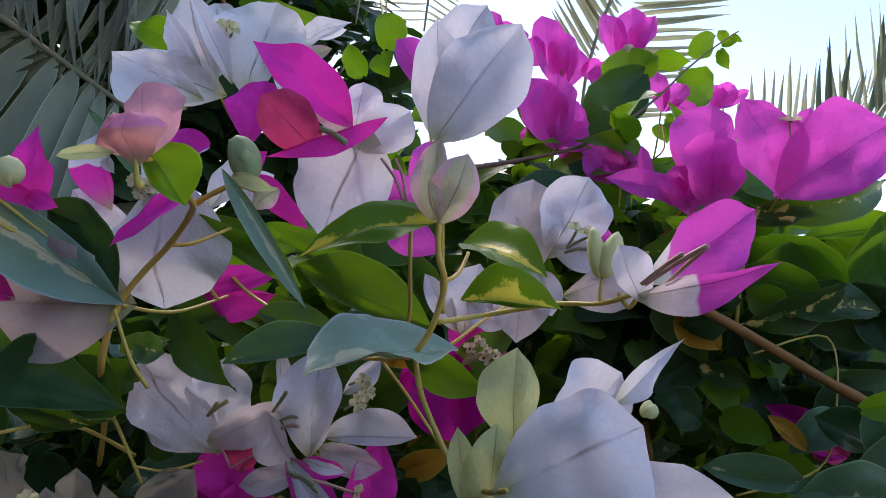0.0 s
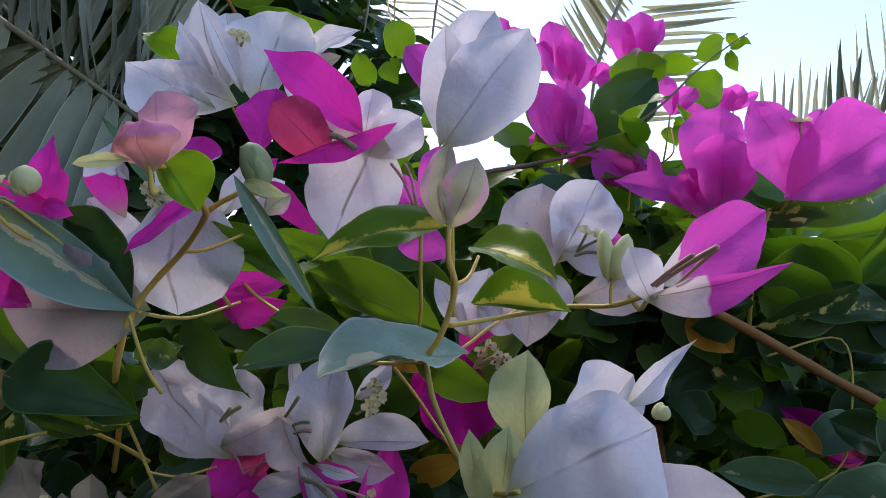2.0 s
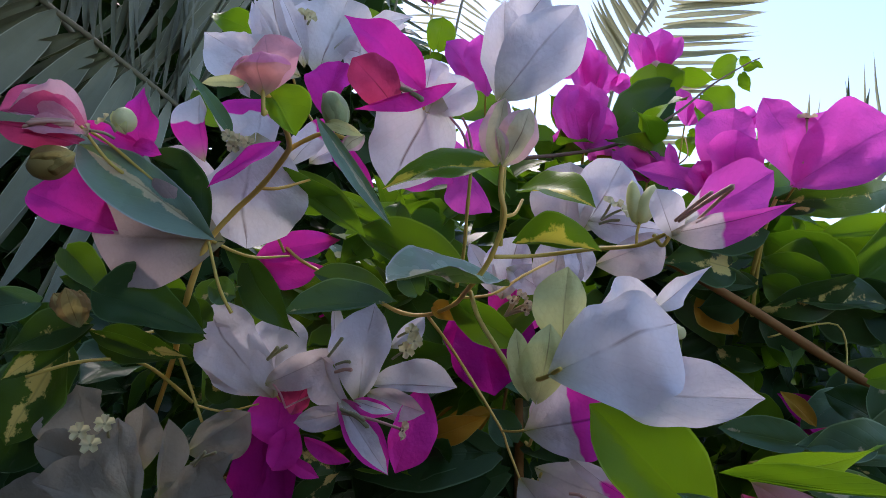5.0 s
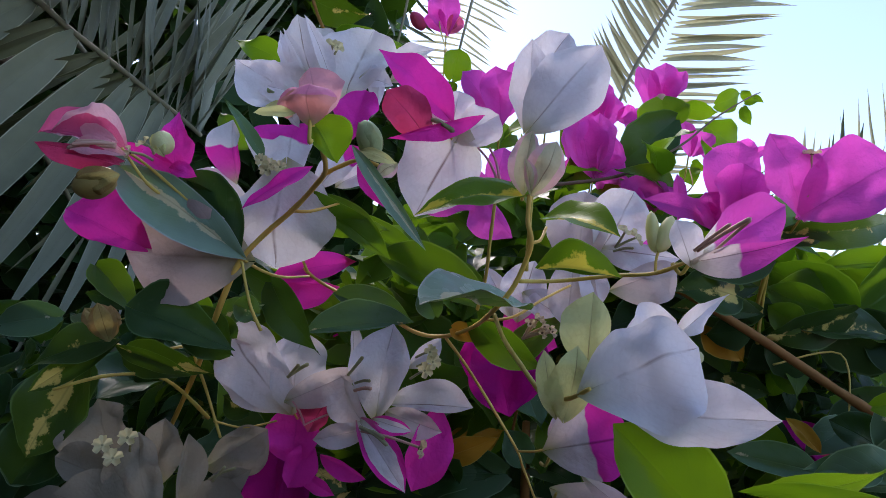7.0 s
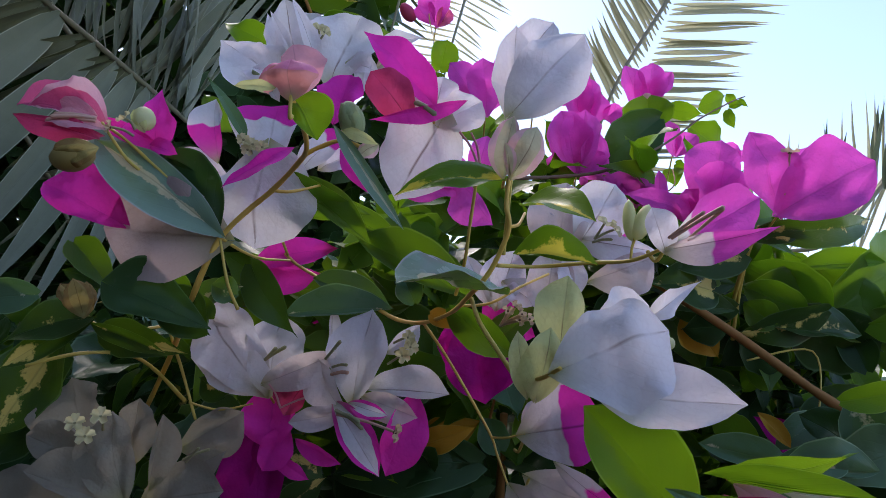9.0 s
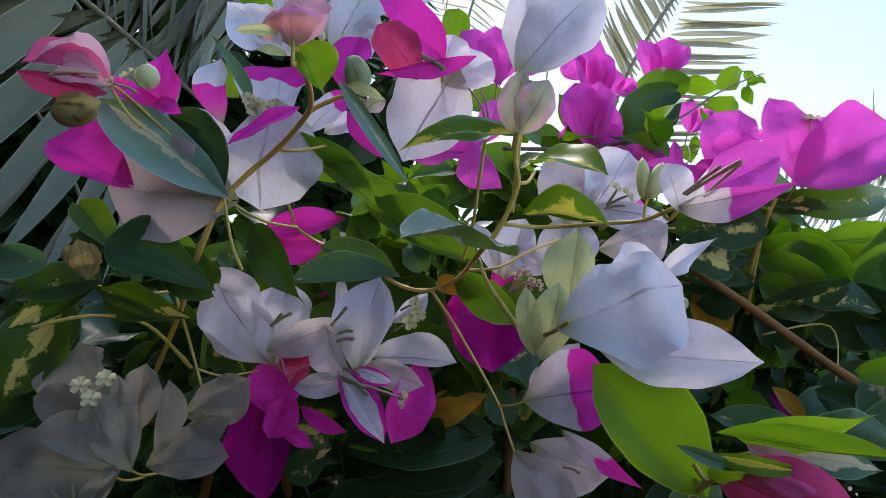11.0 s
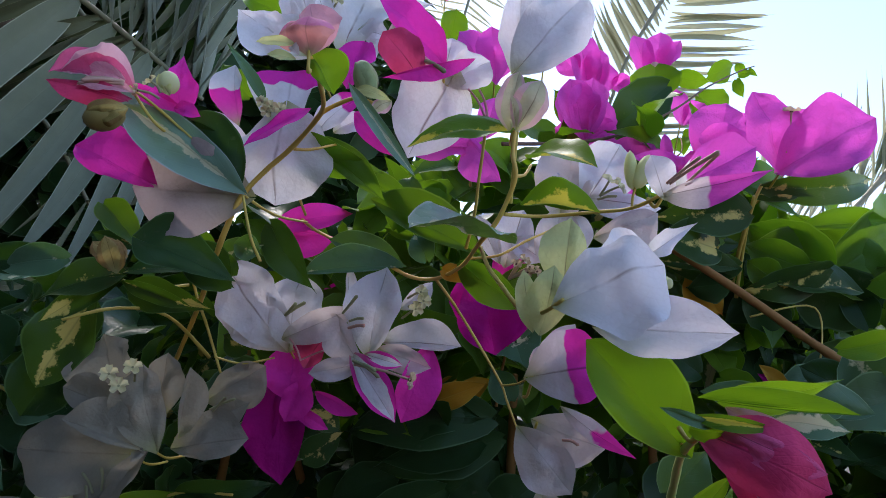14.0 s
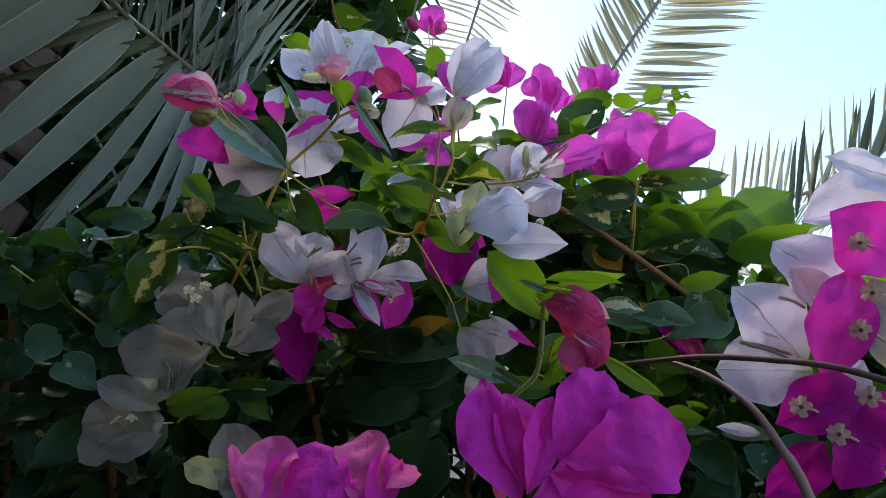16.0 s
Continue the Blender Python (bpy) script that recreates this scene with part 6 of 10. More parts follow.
t = twig([(0.066, 0.27, 1.462), (0.08, 0.25, 1.481), (0.09, 0.238, 1.494), (0.091, 0.226, 1.513), (0.089, 0.21, 1.529), (0.086, 0.182, 1.539)], 0.0017, 0.0013, FRESHSTEM, "green shoot with a broad fresh leaf and a closed rose flower")
shoot(t, [(0.091, 0.227, 1.512), (0.096, 0.22, 1.502), (0.095, 0.2, 1.511), (0.095, 0.184, 1.514)], 0.0008, 0.0007, GREENTWIG)
leaf(t, (0.089, 0.207, 1.531), (0.049, 0.199, 1.568), (0.0127, 0.0170), (0.1, -0.99, -0.1), FRESH, 0.08, 0.02, "broad fresh yellow-green leaf lit from behind", belly=0.5, ogive=2.8, fold=0.12)
leaf(t, (0.087, 0.186, 1.551), (0.13, 0.168, 1.551), (0.0060, 0.0010), (-0.39, -0.92, 0), FRESH, 0.06, 0.03, fold=0.3)
leaf(t, (0.088, 0.176, 1.542), (0.069, 0.171, 1.547), (0.0022, 0.0020), (0.24, -0.97, -0.06), BLUISH, 0.06, 0.03, fold=0.3)
leaf(t, (0.081, 0.176, 1.545), (0.105, 0.171, 1.544), (0.0020, 0.0032), (-0.2, -0.98, 0.04), FRESHVAR, 0.1, 0.03, fold=0.3)
leaf(t, (0.1282, 0.22, 1.5448), (0.1556, 0.2182, 1.5433), 0.0123, (-0.05, -0.98, 0.21), BLUISH, 0.145, 0.05)
leaf(t, (0.0993, 0.26, 1.5069), (0.116, 0.2577, 1.5272), 0.0248, (-0.04, -1, -0.08), BLUISH, 0.083, 0.05)
leaf(t, (0.093, 0.222, 1.501), (0.108, 0.212, 1.523), (0.0050, 0.0036), (-0.2, -0.94, -0.29), FRESH, 0.06, 0.03, fold=0.3)
leaf(t, (0.074, 0.26, 1.489), (0.029, 0.238, 1.498), (0.0061, 0.0092), (0.42, -0.9, -0.08), SKY_SHEEN, 0.06, 0.03, fold=0.2)
shoot(t, [(0.09, 0.214, 1.527), (0.086, 0.208, 1.537), (0.088, 0.206, 1.533)], 0.0009, 0.0008, GREENTWIG)
shoot(t, [(0.091, 0.238, 1.495), (0.109, 0.232, 1.491), (0.129, 0.225, 1.487)], 0.0007, 0.0006, GREENTWIG)
leaf(t, (0.054, 0.255, 1.496), (0.087, 0.25, 1.485), (0.0045, 0.0032), (-0.13, -0.99, 0.06), BLUISH, 0.06, 0.03, fold=0.25)
leaf(t, (0.1017, 0.26, 1.4857), (0.0499, 0.2662, 1.4791), 0.0168, (-0.15, -0.96, 0.25), LEAF, 0.085, 0.05)
leaf(t, (0.0953, 0.22, 1.489), (0.1137, 0.2243, 1.5171), 0.0113, (0.14, -0.99, 0.06), FRESH, 0.149, 0.05)
leaf(t, (0.127, 0.2, 1.511), (0.164, 0.195, 1.491), (0.0022, 0.0081), (-0.1, -0.99, 0.06), FRESH, 0.04, 0.03, fold=0.2)

t = twig([(0.2518, 0.385, 1.5776), (0.2228, 0.38, 1.5924), (0.1689, 0.372, 1.6226), (0.12, 0.365, 1.6465), (0.0924, 0.36, 1.6545)], 0.0029, 0.0022, BARK, "brown woody branch under glossy leaves")
shoot(t, [(0.1869, 0.415, 1.6274), (0.1781, 0.38, 1.6495), (0.1741, 0.35, 1.6726), (0.1771, 0.345, 1.684)], 0.0016, 0.0011, GREENTWIG)
shoot(t, [(0.1869, 0.415, 1.6274), (0.1699, 0.4, 1.6439), (0.1698, 0.39, 1.6579)], 0.001, 0.0009, GREENTWIG)
leaf(t, (0.176, 0.345, 1.6822), (0.27, 0.3898, 1.71), 0.0217, (0.49, -0.77, -0.41), VARIEG, 0.127, 0.05, "dark green leaf with cream underside patch")
leaf(t, (0.1759, 0.35, 1.6781), (0.21, 0.3545, 1.6851), 0.016, (0.1, -0.98, 0.16), VARIEG, 0.09, 0.05)
leaf(t, (0.1657, 0.35, 1.6739), (0.1265, 0.3448, 1.6777), 0.022, (0.03, -0.73, -0.68), LEAF, 0.111, 0.05)
leaf(t, (0.2555, 0.42, 1.6441), (0.3676, 0.4782, 1.7293), 0.0695, (0.48, -0.88, -0.03), LEAF, 0.066, 0.05, "broad green leaf with a yellow patch")
leaf(t, (0.1712, 0.35, 1.6664), (0.1145, 0.3571, 1.6599), 0.0292, (-0.11, -0.98, -0.14), VARIEG, 0.118, 0.05)
leaf(t, (0.1546, 0.36, 1.6434), (0.1128, 0.3525, 1.6421), 0.0331, (0.17, -0.96, 0.23), VARIEG, 0.159, 0.05)
leaf(t, (0.2753, 0.4, 1.6391), (0.3588, 0.4007, 1.6766), 0.0408, (0.28, -0.74, -0.61), LEAF, 0.117, 0.05)
leaf(t, (0.1527, 0.4, 1.631), (0.1774, 0.4066, 1.6069), 0.0275, (-0.09, -0.93, -0.35), AUTUMN, 0.076, 0.05)

t = twig([(0.1896, 0.39, 1.6053), (0.2319, 0.39, 1.6156), (0.2294, 0.38, 1.5765), (0.2129, 0.37, 1.5454), (0.1647, 0.36, 1.5324)], 0.0006, 0.0005, GREENTWIG, "curling green twig with pointed leaves")
leaf(t, (0.208, 0.32, 1.583), (0.2472, 0.3207, 1.5957), 0.0168, (0.08, -0.98, -0.18), FRESH, 0.097, 0.05)
leaf(t, (0.2508, 0.33, 1.5634), (0.2027, 0.3335, 1.5391), 0.0329, (-0.22, -0.93, 0.31), BLUISH, 0.079, 0.05)
leaf(t, (0.1967, 0.3, 1.5538), (0.1619, 0.2993, 1.5496), 0.0187, (-0.01, -0.97, 0.22), BLUISH, 0.114, 0.05)
leaf(t, (0.2261, 0.34, 1.5809), (0.2523, 0.3328, 1.5498), 0.0334, (-0.44, -0.88, -0.16), BLUISH, 0.124, 0.05)
leaf(t, (0.0954, 0.19, 1.5514), (0.1367, 0.1921, 1.5618), 0.0123, (0.14, -0.92, -0.36), FRESH, 0.091, 0.05)
leaf(t, (0.0813, 0.178, 1.5409), (0.1045, 0.1777, 1.5453), 0.0098, (0.11, -0.74, -0.66), FRESH, 0.126, 0.05)
leaf(t, (0.1817, 0.25, 1.4789), (0.2045, 0.2426, 1.4804), 0.0175, (-0.28, -0.92, -0.27), FRESH, 0.124, 0.05, "pale curled leaf")
leaf(t, (0.1887, 0.26, 1.4717), (0.2172, 0.2628, 1.4714), 0.0071, (0.1, -0.99, -0.06), BLUISH, 0.107, 0.05)
leaf(t, (0.208, 0.22, 1.4735), (0.24, 0.215, 1.4747), 0.0112, (-0.16, -0.92, 0.36), BLUISH, 0.125, 0.05)

t = twig([(0.1472, 0.24, 1.5087), (0.1773, 0.175, 1.5148), (0.2108, 0.14, 1.5152), (0.2319, 0.128, 1.5133), (0.2518, 0.118, 1.5077)], 0.0015, 0.0016, DARKBARK, "bare brown branch crossing the bush")

t = twig([(0.167, 0.2, 1.512), (0.183, 0.178, 1.505), (0.198, 0.158, 1.491), (0.209, 0.146, 1.472), (0.216, 0.14, 1.458), (0.223, 0.136, 1.438)], 0.0009, 0.0030, PALEBARK, "pale brown stem carrying a flower cluster")

t = twig([(0.013, 0.4, 1.718), (0.043, 0.42, 1.728), (0.062, 0.43, 1.734), (0.091, 0.44, 1.743), (0.112, 0.45, 1.754), (0.137, 0.47, 1.773), (0.171, 0.5, 1.804), (0.214, 0.55, 1.851), (0.282, 0.64, 1.919), (0.318, 0.69, 1.953)], 0.0015, 0.0006, DARKBARK, "slender upper branch reaching into the sky with round leaves")
shoot(t, [(0.0941, 0.5, 1.7588), (0.0972, 0.53, 1.8055), (0.1006, 0.55, 1.8495)], 0.0008, 0.0006, BARK)
shoot(t, [(0.1916, 0.56, 1.7995), (0.1746, 0.5, 1.7613), (0.1626, 0.5, 1.7502)], 0.0006, 0.0006, BARK)
leaf(t, (0.1598, 0.5, 1.8232), (0.1062, 0.493, 1.7713), 0.0442, (0.21, -0.98, -0.08), DEEP_SHADE, 0.082, 0.05, b=0.55)
leaf(t, (0.1509, 0.51, 1.8462), (0.1529, 0.5106, 1.8187), 0.0457, (-0.27, -0.96, -0.04), LEAF, 0.052, 0.05, b=0.5)
leaf(t, (0.1828, 0.55, 1.8601), (0.2144, 0.5473, 1.8547), 0.0204, (-0.17, -0.76, -0.62), FRESH, 0.12, 0.05)
leaf(t, (0.215, 0.58, 1.8541), (0.2458, 0.5873, 1.836), 0.0376, (0.09, -0.97, -0.23), LEAF, 0.103, 0.05, b=0.5)
leaf(t, (0.231, 0.6, 1.8896), (0.2608, 0.6078, 1.9083), 0.0248, (0.46, -0.79, -0.41), LEAF, 0.125, 0.05)
leaf(t, (0.0851, 0.49, 1.7549), (0.0668, 0.4876, 1.7789), 0.0341, (-0.42, -0.81, -0.41), LEAF, 0.071, 0.05)
leaf(t, (0.1198, 0.53, 1.7843), (0.1548, 0.5251, 1.7847), 0.0216, (-0.11, -0.84, -0.53), LEAF, 0.07, 0.05)
leaf(t, (0.287, 0.66, 1.9235), (0.3017, 0.6539, 1.9242), 0.011, (-0.37, -0.92, -0.13), FRESH, 0.154, 0.05)
leaf(t, (0.2809, 0.65, 1.9127), (0.289, 0.648, 1.89), 0.0139, (-0.75, -0.63, -0.21), FRESH, 0.137, 0.05)
leaf(t, (0.2958, 0.67, 1.9339), (0.2877, 0.6704, 1.9445), 0.0121, (-0.46, -0.83, -0.33), FRESH, 0.103, 0.05)
leaf(t, (0.311, 0.69, 1.9482), (0.3203, 0.6858, 1.9377), 0.0069, (-0.64, -0.72, -0.28), FRESH, 0.093, 0.05)
leaf(t, (0.2045, 0.6, 1.8146), (0.2058, 0.5952, 1.7945), 0.0212, (-0.39, -0.9, 0.19), FRESH, 0.11, 0.05)
leaf(t, (0.2074, 0.6, 1.821), (0.2191, 0.5924, 1.8128), 0.015, (-0.69, -0.58, -0.44), FRESH, 0.079, 0.05)

t = twig([(-0.0374, 0.42, 1.8155), (-0.0476, 0.46, 1.858), (-0.0587, 0.5, 1.9013), (-0.0669, 0.53, 1.9418)], 0.0008, 0.0005, GREENTWIG, "thin upper twig with round leaves")
leaf(t, (-0.037, 0.42, 1.8107), (-0.0331, 0.4129, 1.8324), 0.0238, (0.32, -0.88, -0.35), FRESH, 0.093, 0.05, b=0.55)
leaf(t, (-0.0411, 0.42, 1.8056), (-0.0354, 0.4217, 1.7898), 0.0185, (-0.29, -0.94, -0.2), LEAF, 0.09, 0.05)
leaf(t, (-0.0532, 0.42, 1.7904), (-0.0638, 0.4164, 1.8122), 0.0189, (-0.32, -0.9, -0.3), FRESH, 0.097, 0.05)

t = twig([(-0.1071, 0.36, 1.7502), (-0.1131, 0.35, 1.7867), (-0.1258, 0.34, 1.814), (-0.1382, 0.34, 1.8483)], 0.0012, 0.0009, BARK, "upright twig with green leaves over the white flowers")
leaf(t, (-0.1097, 0.345, 1.8), (-0.0671, 0.3526, 1.7981), 0.0268, (0.07, -0.6, -0.8), LEAF, 0.141, 0.05)
leaf(t, (-0.1306, 0.345, 1.8258), (-0.0918, 0.3519, 1.8207), 0.0247, (-0.02, -0.53, -0.85), VARIEG, 0.149, 0.05)
leaf(t, (-0.148, 0.35, 1.7815), (-0.1857, 0.3575, 1.7996), 0.0191, (-0.17, -0.98, 0.06), FRESH, 0.078, 0.05)
leaf(t, (-0.1578, 0.34, 1.7145), (-0.1784, 0.336, 1.735), 0.0185, (0.03, -0.99, -0.17), LEAF, 0.124, 0.05)

# the date palms
palm = palm_tree((-1.7, 1.5, 0), 2.5, "date palm with long grey-green fronds hanging over the bush")

s = frond(palm, [(-1.65, 1.45, 2.45), (-1.15, 1.0, 2.42), (-0.766, 0.8, 2.13), (-0.691, 0.76, 2.077), (-0.627, 0.74, 2.029), (-0.542, 0.72, 1.972), (-0.48, 0.71, 1.93), (-0.423, 0.705, 1.891), (-0.38, 0.7, 1.86)], 0.0062, 0.0028)
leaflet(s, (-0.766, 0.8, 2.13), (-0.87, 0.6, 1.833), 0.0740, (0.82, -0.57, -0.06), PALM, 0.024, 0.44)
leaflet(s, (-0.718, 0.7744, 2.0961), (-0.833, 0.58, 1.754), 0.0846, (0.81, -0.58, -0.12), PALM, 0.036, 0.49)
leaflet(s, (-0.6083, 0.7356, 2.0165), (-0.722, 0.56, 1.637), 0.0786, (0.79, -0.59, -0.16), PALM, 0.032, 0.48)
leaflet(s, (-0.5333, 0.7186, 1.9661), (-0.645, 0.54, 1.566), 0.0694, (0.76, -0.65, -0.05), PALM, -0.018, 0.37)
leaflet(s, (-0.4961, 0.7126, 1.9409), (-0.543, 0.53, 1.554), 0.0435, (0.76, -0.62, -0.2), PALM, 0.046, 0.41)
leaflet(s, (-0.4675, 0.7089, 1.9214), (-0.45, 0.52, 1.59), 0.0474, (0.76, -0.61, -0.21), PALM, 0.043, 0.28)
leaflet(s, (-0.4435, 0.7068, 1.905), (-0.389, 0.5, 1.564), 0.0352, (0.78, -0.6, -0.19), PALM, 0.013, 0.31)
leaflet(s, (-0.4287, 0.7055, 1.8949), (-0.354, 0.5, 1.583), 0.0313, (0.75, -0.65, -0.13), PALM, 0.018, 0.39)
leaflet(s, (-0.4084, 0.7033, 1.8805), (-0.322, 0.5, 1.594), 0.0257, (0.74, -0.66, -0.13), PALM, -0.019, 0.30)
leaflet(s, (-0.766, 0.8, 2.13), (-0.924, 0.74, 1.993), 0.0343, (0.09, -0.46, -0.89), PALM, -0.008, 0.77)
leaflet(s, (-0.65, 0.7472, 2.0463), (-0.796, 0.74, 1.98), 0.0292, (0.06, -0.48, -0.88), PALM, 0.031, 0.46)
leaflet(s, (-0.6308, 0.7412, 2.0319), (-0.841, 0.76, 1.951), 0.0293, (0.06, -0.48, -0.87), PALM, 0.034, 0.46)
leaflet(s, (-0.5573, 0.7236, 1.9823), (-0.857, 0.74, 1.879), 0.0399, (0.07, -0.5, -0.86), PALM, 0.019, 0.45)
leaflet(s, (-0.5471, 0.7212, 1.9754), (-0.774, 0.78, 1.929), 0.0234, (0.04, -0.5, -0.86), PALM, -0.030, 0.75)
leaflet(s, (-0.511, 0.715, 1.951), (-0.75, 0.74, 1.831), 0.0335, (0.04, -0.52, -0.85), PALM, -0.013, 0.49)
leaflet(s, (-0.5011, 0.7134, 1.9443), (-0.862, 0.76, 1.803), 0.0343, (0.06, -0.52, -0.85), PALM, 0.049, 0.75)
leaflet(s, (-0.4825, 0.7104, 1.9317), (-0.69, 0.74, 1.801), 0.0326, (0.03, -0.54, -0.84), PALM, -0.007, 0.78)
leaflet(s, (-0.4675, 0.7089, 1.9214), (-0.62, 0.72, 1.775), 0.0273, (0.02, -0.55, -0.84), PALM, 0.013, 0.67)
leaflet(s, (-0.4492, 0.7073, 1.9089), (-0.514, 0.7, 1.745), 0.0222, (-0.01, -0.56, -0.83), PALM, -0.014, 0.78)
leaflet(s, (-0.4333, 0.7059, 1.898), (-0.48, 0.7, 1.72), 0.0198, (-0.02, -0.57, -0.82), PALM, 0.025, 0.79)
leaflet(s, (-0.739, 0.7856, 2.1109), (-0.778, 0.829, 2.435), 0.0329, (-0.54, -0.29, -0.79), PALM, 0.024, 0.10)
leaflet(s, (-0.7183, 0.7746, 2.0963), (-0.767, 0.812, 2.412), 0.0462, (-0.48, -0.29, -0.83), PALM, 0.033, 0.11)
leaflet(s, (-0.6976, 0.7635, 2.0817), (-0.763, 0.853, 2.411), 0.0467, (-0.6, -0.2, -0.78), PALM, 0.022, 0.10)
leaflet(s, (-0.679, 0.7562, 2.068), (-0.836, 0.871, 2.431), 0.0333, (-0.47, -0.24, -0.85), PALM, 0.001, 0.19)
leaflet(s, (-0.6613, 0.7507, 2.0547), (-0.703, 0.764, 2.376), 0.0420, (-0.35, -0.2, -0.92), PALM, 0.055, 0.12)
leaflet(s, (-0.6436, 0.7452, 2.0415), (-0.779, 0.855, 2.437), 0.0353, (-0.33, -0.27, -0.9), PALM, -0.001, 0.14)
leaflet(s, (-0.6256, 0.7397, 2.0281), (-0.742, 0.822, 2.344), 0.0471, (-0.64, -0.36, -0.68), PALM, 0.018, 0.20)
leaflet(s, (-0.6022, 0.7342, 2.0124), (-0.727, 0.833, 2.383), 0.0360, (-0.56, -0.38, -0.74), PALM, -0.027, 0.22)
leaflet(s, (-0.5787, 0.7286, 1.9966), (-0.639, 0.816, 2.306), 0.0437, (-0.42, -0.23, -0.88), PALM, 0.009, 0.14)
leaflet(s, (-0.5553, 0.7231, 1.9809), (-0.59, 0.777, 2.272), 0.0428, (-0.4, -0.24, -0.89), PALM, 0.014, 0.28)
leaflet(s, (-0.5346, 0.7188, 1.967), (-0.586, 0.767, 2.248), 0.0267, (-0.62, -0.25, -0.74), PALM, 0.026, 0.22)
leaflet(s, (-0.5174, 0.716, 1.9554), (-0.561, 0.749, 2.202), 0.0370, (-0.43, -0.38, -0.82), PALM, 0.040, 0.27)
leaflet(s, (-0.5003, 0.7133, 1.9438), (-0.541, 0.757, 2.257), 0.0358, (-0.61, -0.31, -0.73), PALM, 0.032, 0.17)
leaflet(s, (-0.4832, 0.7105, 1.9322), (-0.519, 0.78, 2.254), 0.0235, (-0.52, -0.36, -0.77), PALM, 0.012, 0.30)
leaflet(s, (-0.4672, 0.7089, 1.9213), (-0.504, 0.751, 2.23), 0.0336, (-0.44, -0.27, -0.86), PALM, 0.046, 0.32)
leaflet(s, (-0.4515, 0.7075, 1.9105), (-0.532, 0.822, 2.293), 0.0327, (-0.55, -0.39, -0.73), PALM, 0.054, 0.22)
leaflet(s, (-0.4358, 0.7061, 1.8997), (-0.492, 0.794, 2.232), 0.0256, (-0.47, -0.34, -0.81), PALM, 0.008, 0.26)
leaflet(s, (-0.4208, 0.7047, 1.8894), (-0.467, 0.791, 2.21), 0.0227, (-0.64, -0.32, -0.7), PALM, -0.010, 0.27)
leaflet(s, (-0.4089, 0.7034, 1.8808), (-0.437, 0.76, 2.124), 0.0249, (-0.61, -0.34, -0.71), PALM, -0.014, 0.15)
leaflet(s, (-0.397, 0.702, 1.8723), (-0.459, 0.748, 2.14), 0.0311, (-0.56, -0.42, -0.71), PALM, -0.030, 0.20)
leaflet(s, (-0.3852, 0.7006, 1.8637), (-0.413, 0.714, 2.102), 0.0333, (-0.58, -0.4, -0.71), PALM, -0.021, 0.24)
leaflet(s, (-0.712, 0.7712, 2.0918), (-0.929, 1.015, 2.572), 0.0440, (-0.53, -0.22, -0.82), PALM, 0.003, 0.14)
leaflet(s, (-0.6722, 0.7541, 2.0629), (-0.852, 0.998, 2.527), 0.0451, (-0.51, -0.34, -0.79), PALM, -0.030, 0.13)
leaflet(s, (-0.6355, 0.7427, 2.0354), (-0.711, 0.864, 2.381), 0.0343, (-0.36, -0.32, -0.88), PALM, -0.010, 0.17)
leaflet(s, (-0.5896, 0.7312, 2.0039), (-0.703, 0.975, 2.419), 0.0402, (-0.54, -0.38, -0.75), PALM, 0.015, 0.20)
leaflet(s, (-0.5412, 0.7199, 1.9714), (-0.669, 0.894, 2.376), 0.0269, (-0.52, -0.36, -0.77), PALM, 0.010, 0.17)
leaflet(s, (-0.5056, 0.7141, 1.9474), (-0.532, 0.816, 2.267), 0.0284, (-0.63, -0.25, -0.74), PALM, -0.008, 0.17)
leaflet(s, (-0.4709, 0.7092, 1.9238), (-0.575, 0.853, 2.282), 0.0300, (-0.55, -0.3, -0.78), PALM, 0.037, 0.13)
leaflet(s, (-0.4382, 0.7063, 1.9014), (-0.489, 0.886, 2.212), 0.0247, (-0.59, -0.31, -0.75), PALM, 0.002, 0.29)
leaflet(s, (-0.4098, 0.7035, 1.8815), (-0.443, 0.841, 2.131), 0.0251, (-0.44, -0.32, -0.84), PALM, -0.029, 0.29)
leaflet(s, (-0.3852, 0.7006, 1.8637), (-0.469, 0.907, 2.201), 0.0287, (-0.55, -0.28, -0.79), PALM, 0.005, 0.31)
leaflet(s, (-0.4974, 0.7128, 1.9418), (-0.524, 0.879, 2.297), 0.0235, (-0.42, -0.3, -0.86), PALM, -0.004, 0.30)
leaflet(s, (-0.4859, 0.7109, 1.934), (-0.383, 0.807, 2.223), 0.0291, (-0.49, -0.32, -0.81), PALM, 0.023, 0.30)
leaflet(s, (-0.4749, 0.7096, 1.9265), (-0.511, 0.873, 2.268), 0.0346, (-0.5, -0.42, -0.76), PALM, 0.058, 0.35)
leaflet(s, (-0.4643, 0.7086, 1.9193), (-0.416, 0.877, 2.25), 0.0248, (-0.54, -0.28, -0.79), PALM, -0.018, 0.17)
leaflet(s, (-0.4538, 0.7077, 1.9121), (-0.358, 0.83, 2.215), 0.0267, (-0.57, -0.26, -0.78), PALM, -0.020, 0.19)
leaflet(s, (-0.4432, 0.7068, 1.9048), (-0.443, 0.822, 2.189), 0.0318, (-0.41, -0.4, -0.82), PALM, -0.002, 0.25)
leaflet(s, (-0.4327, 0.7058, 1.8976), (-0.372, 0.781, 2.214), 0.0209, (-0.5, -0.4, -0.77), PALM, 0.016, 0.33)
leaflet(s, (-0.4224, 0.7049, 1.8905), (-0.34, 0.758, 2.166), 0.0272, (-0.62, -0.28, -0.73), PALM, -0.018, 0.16)
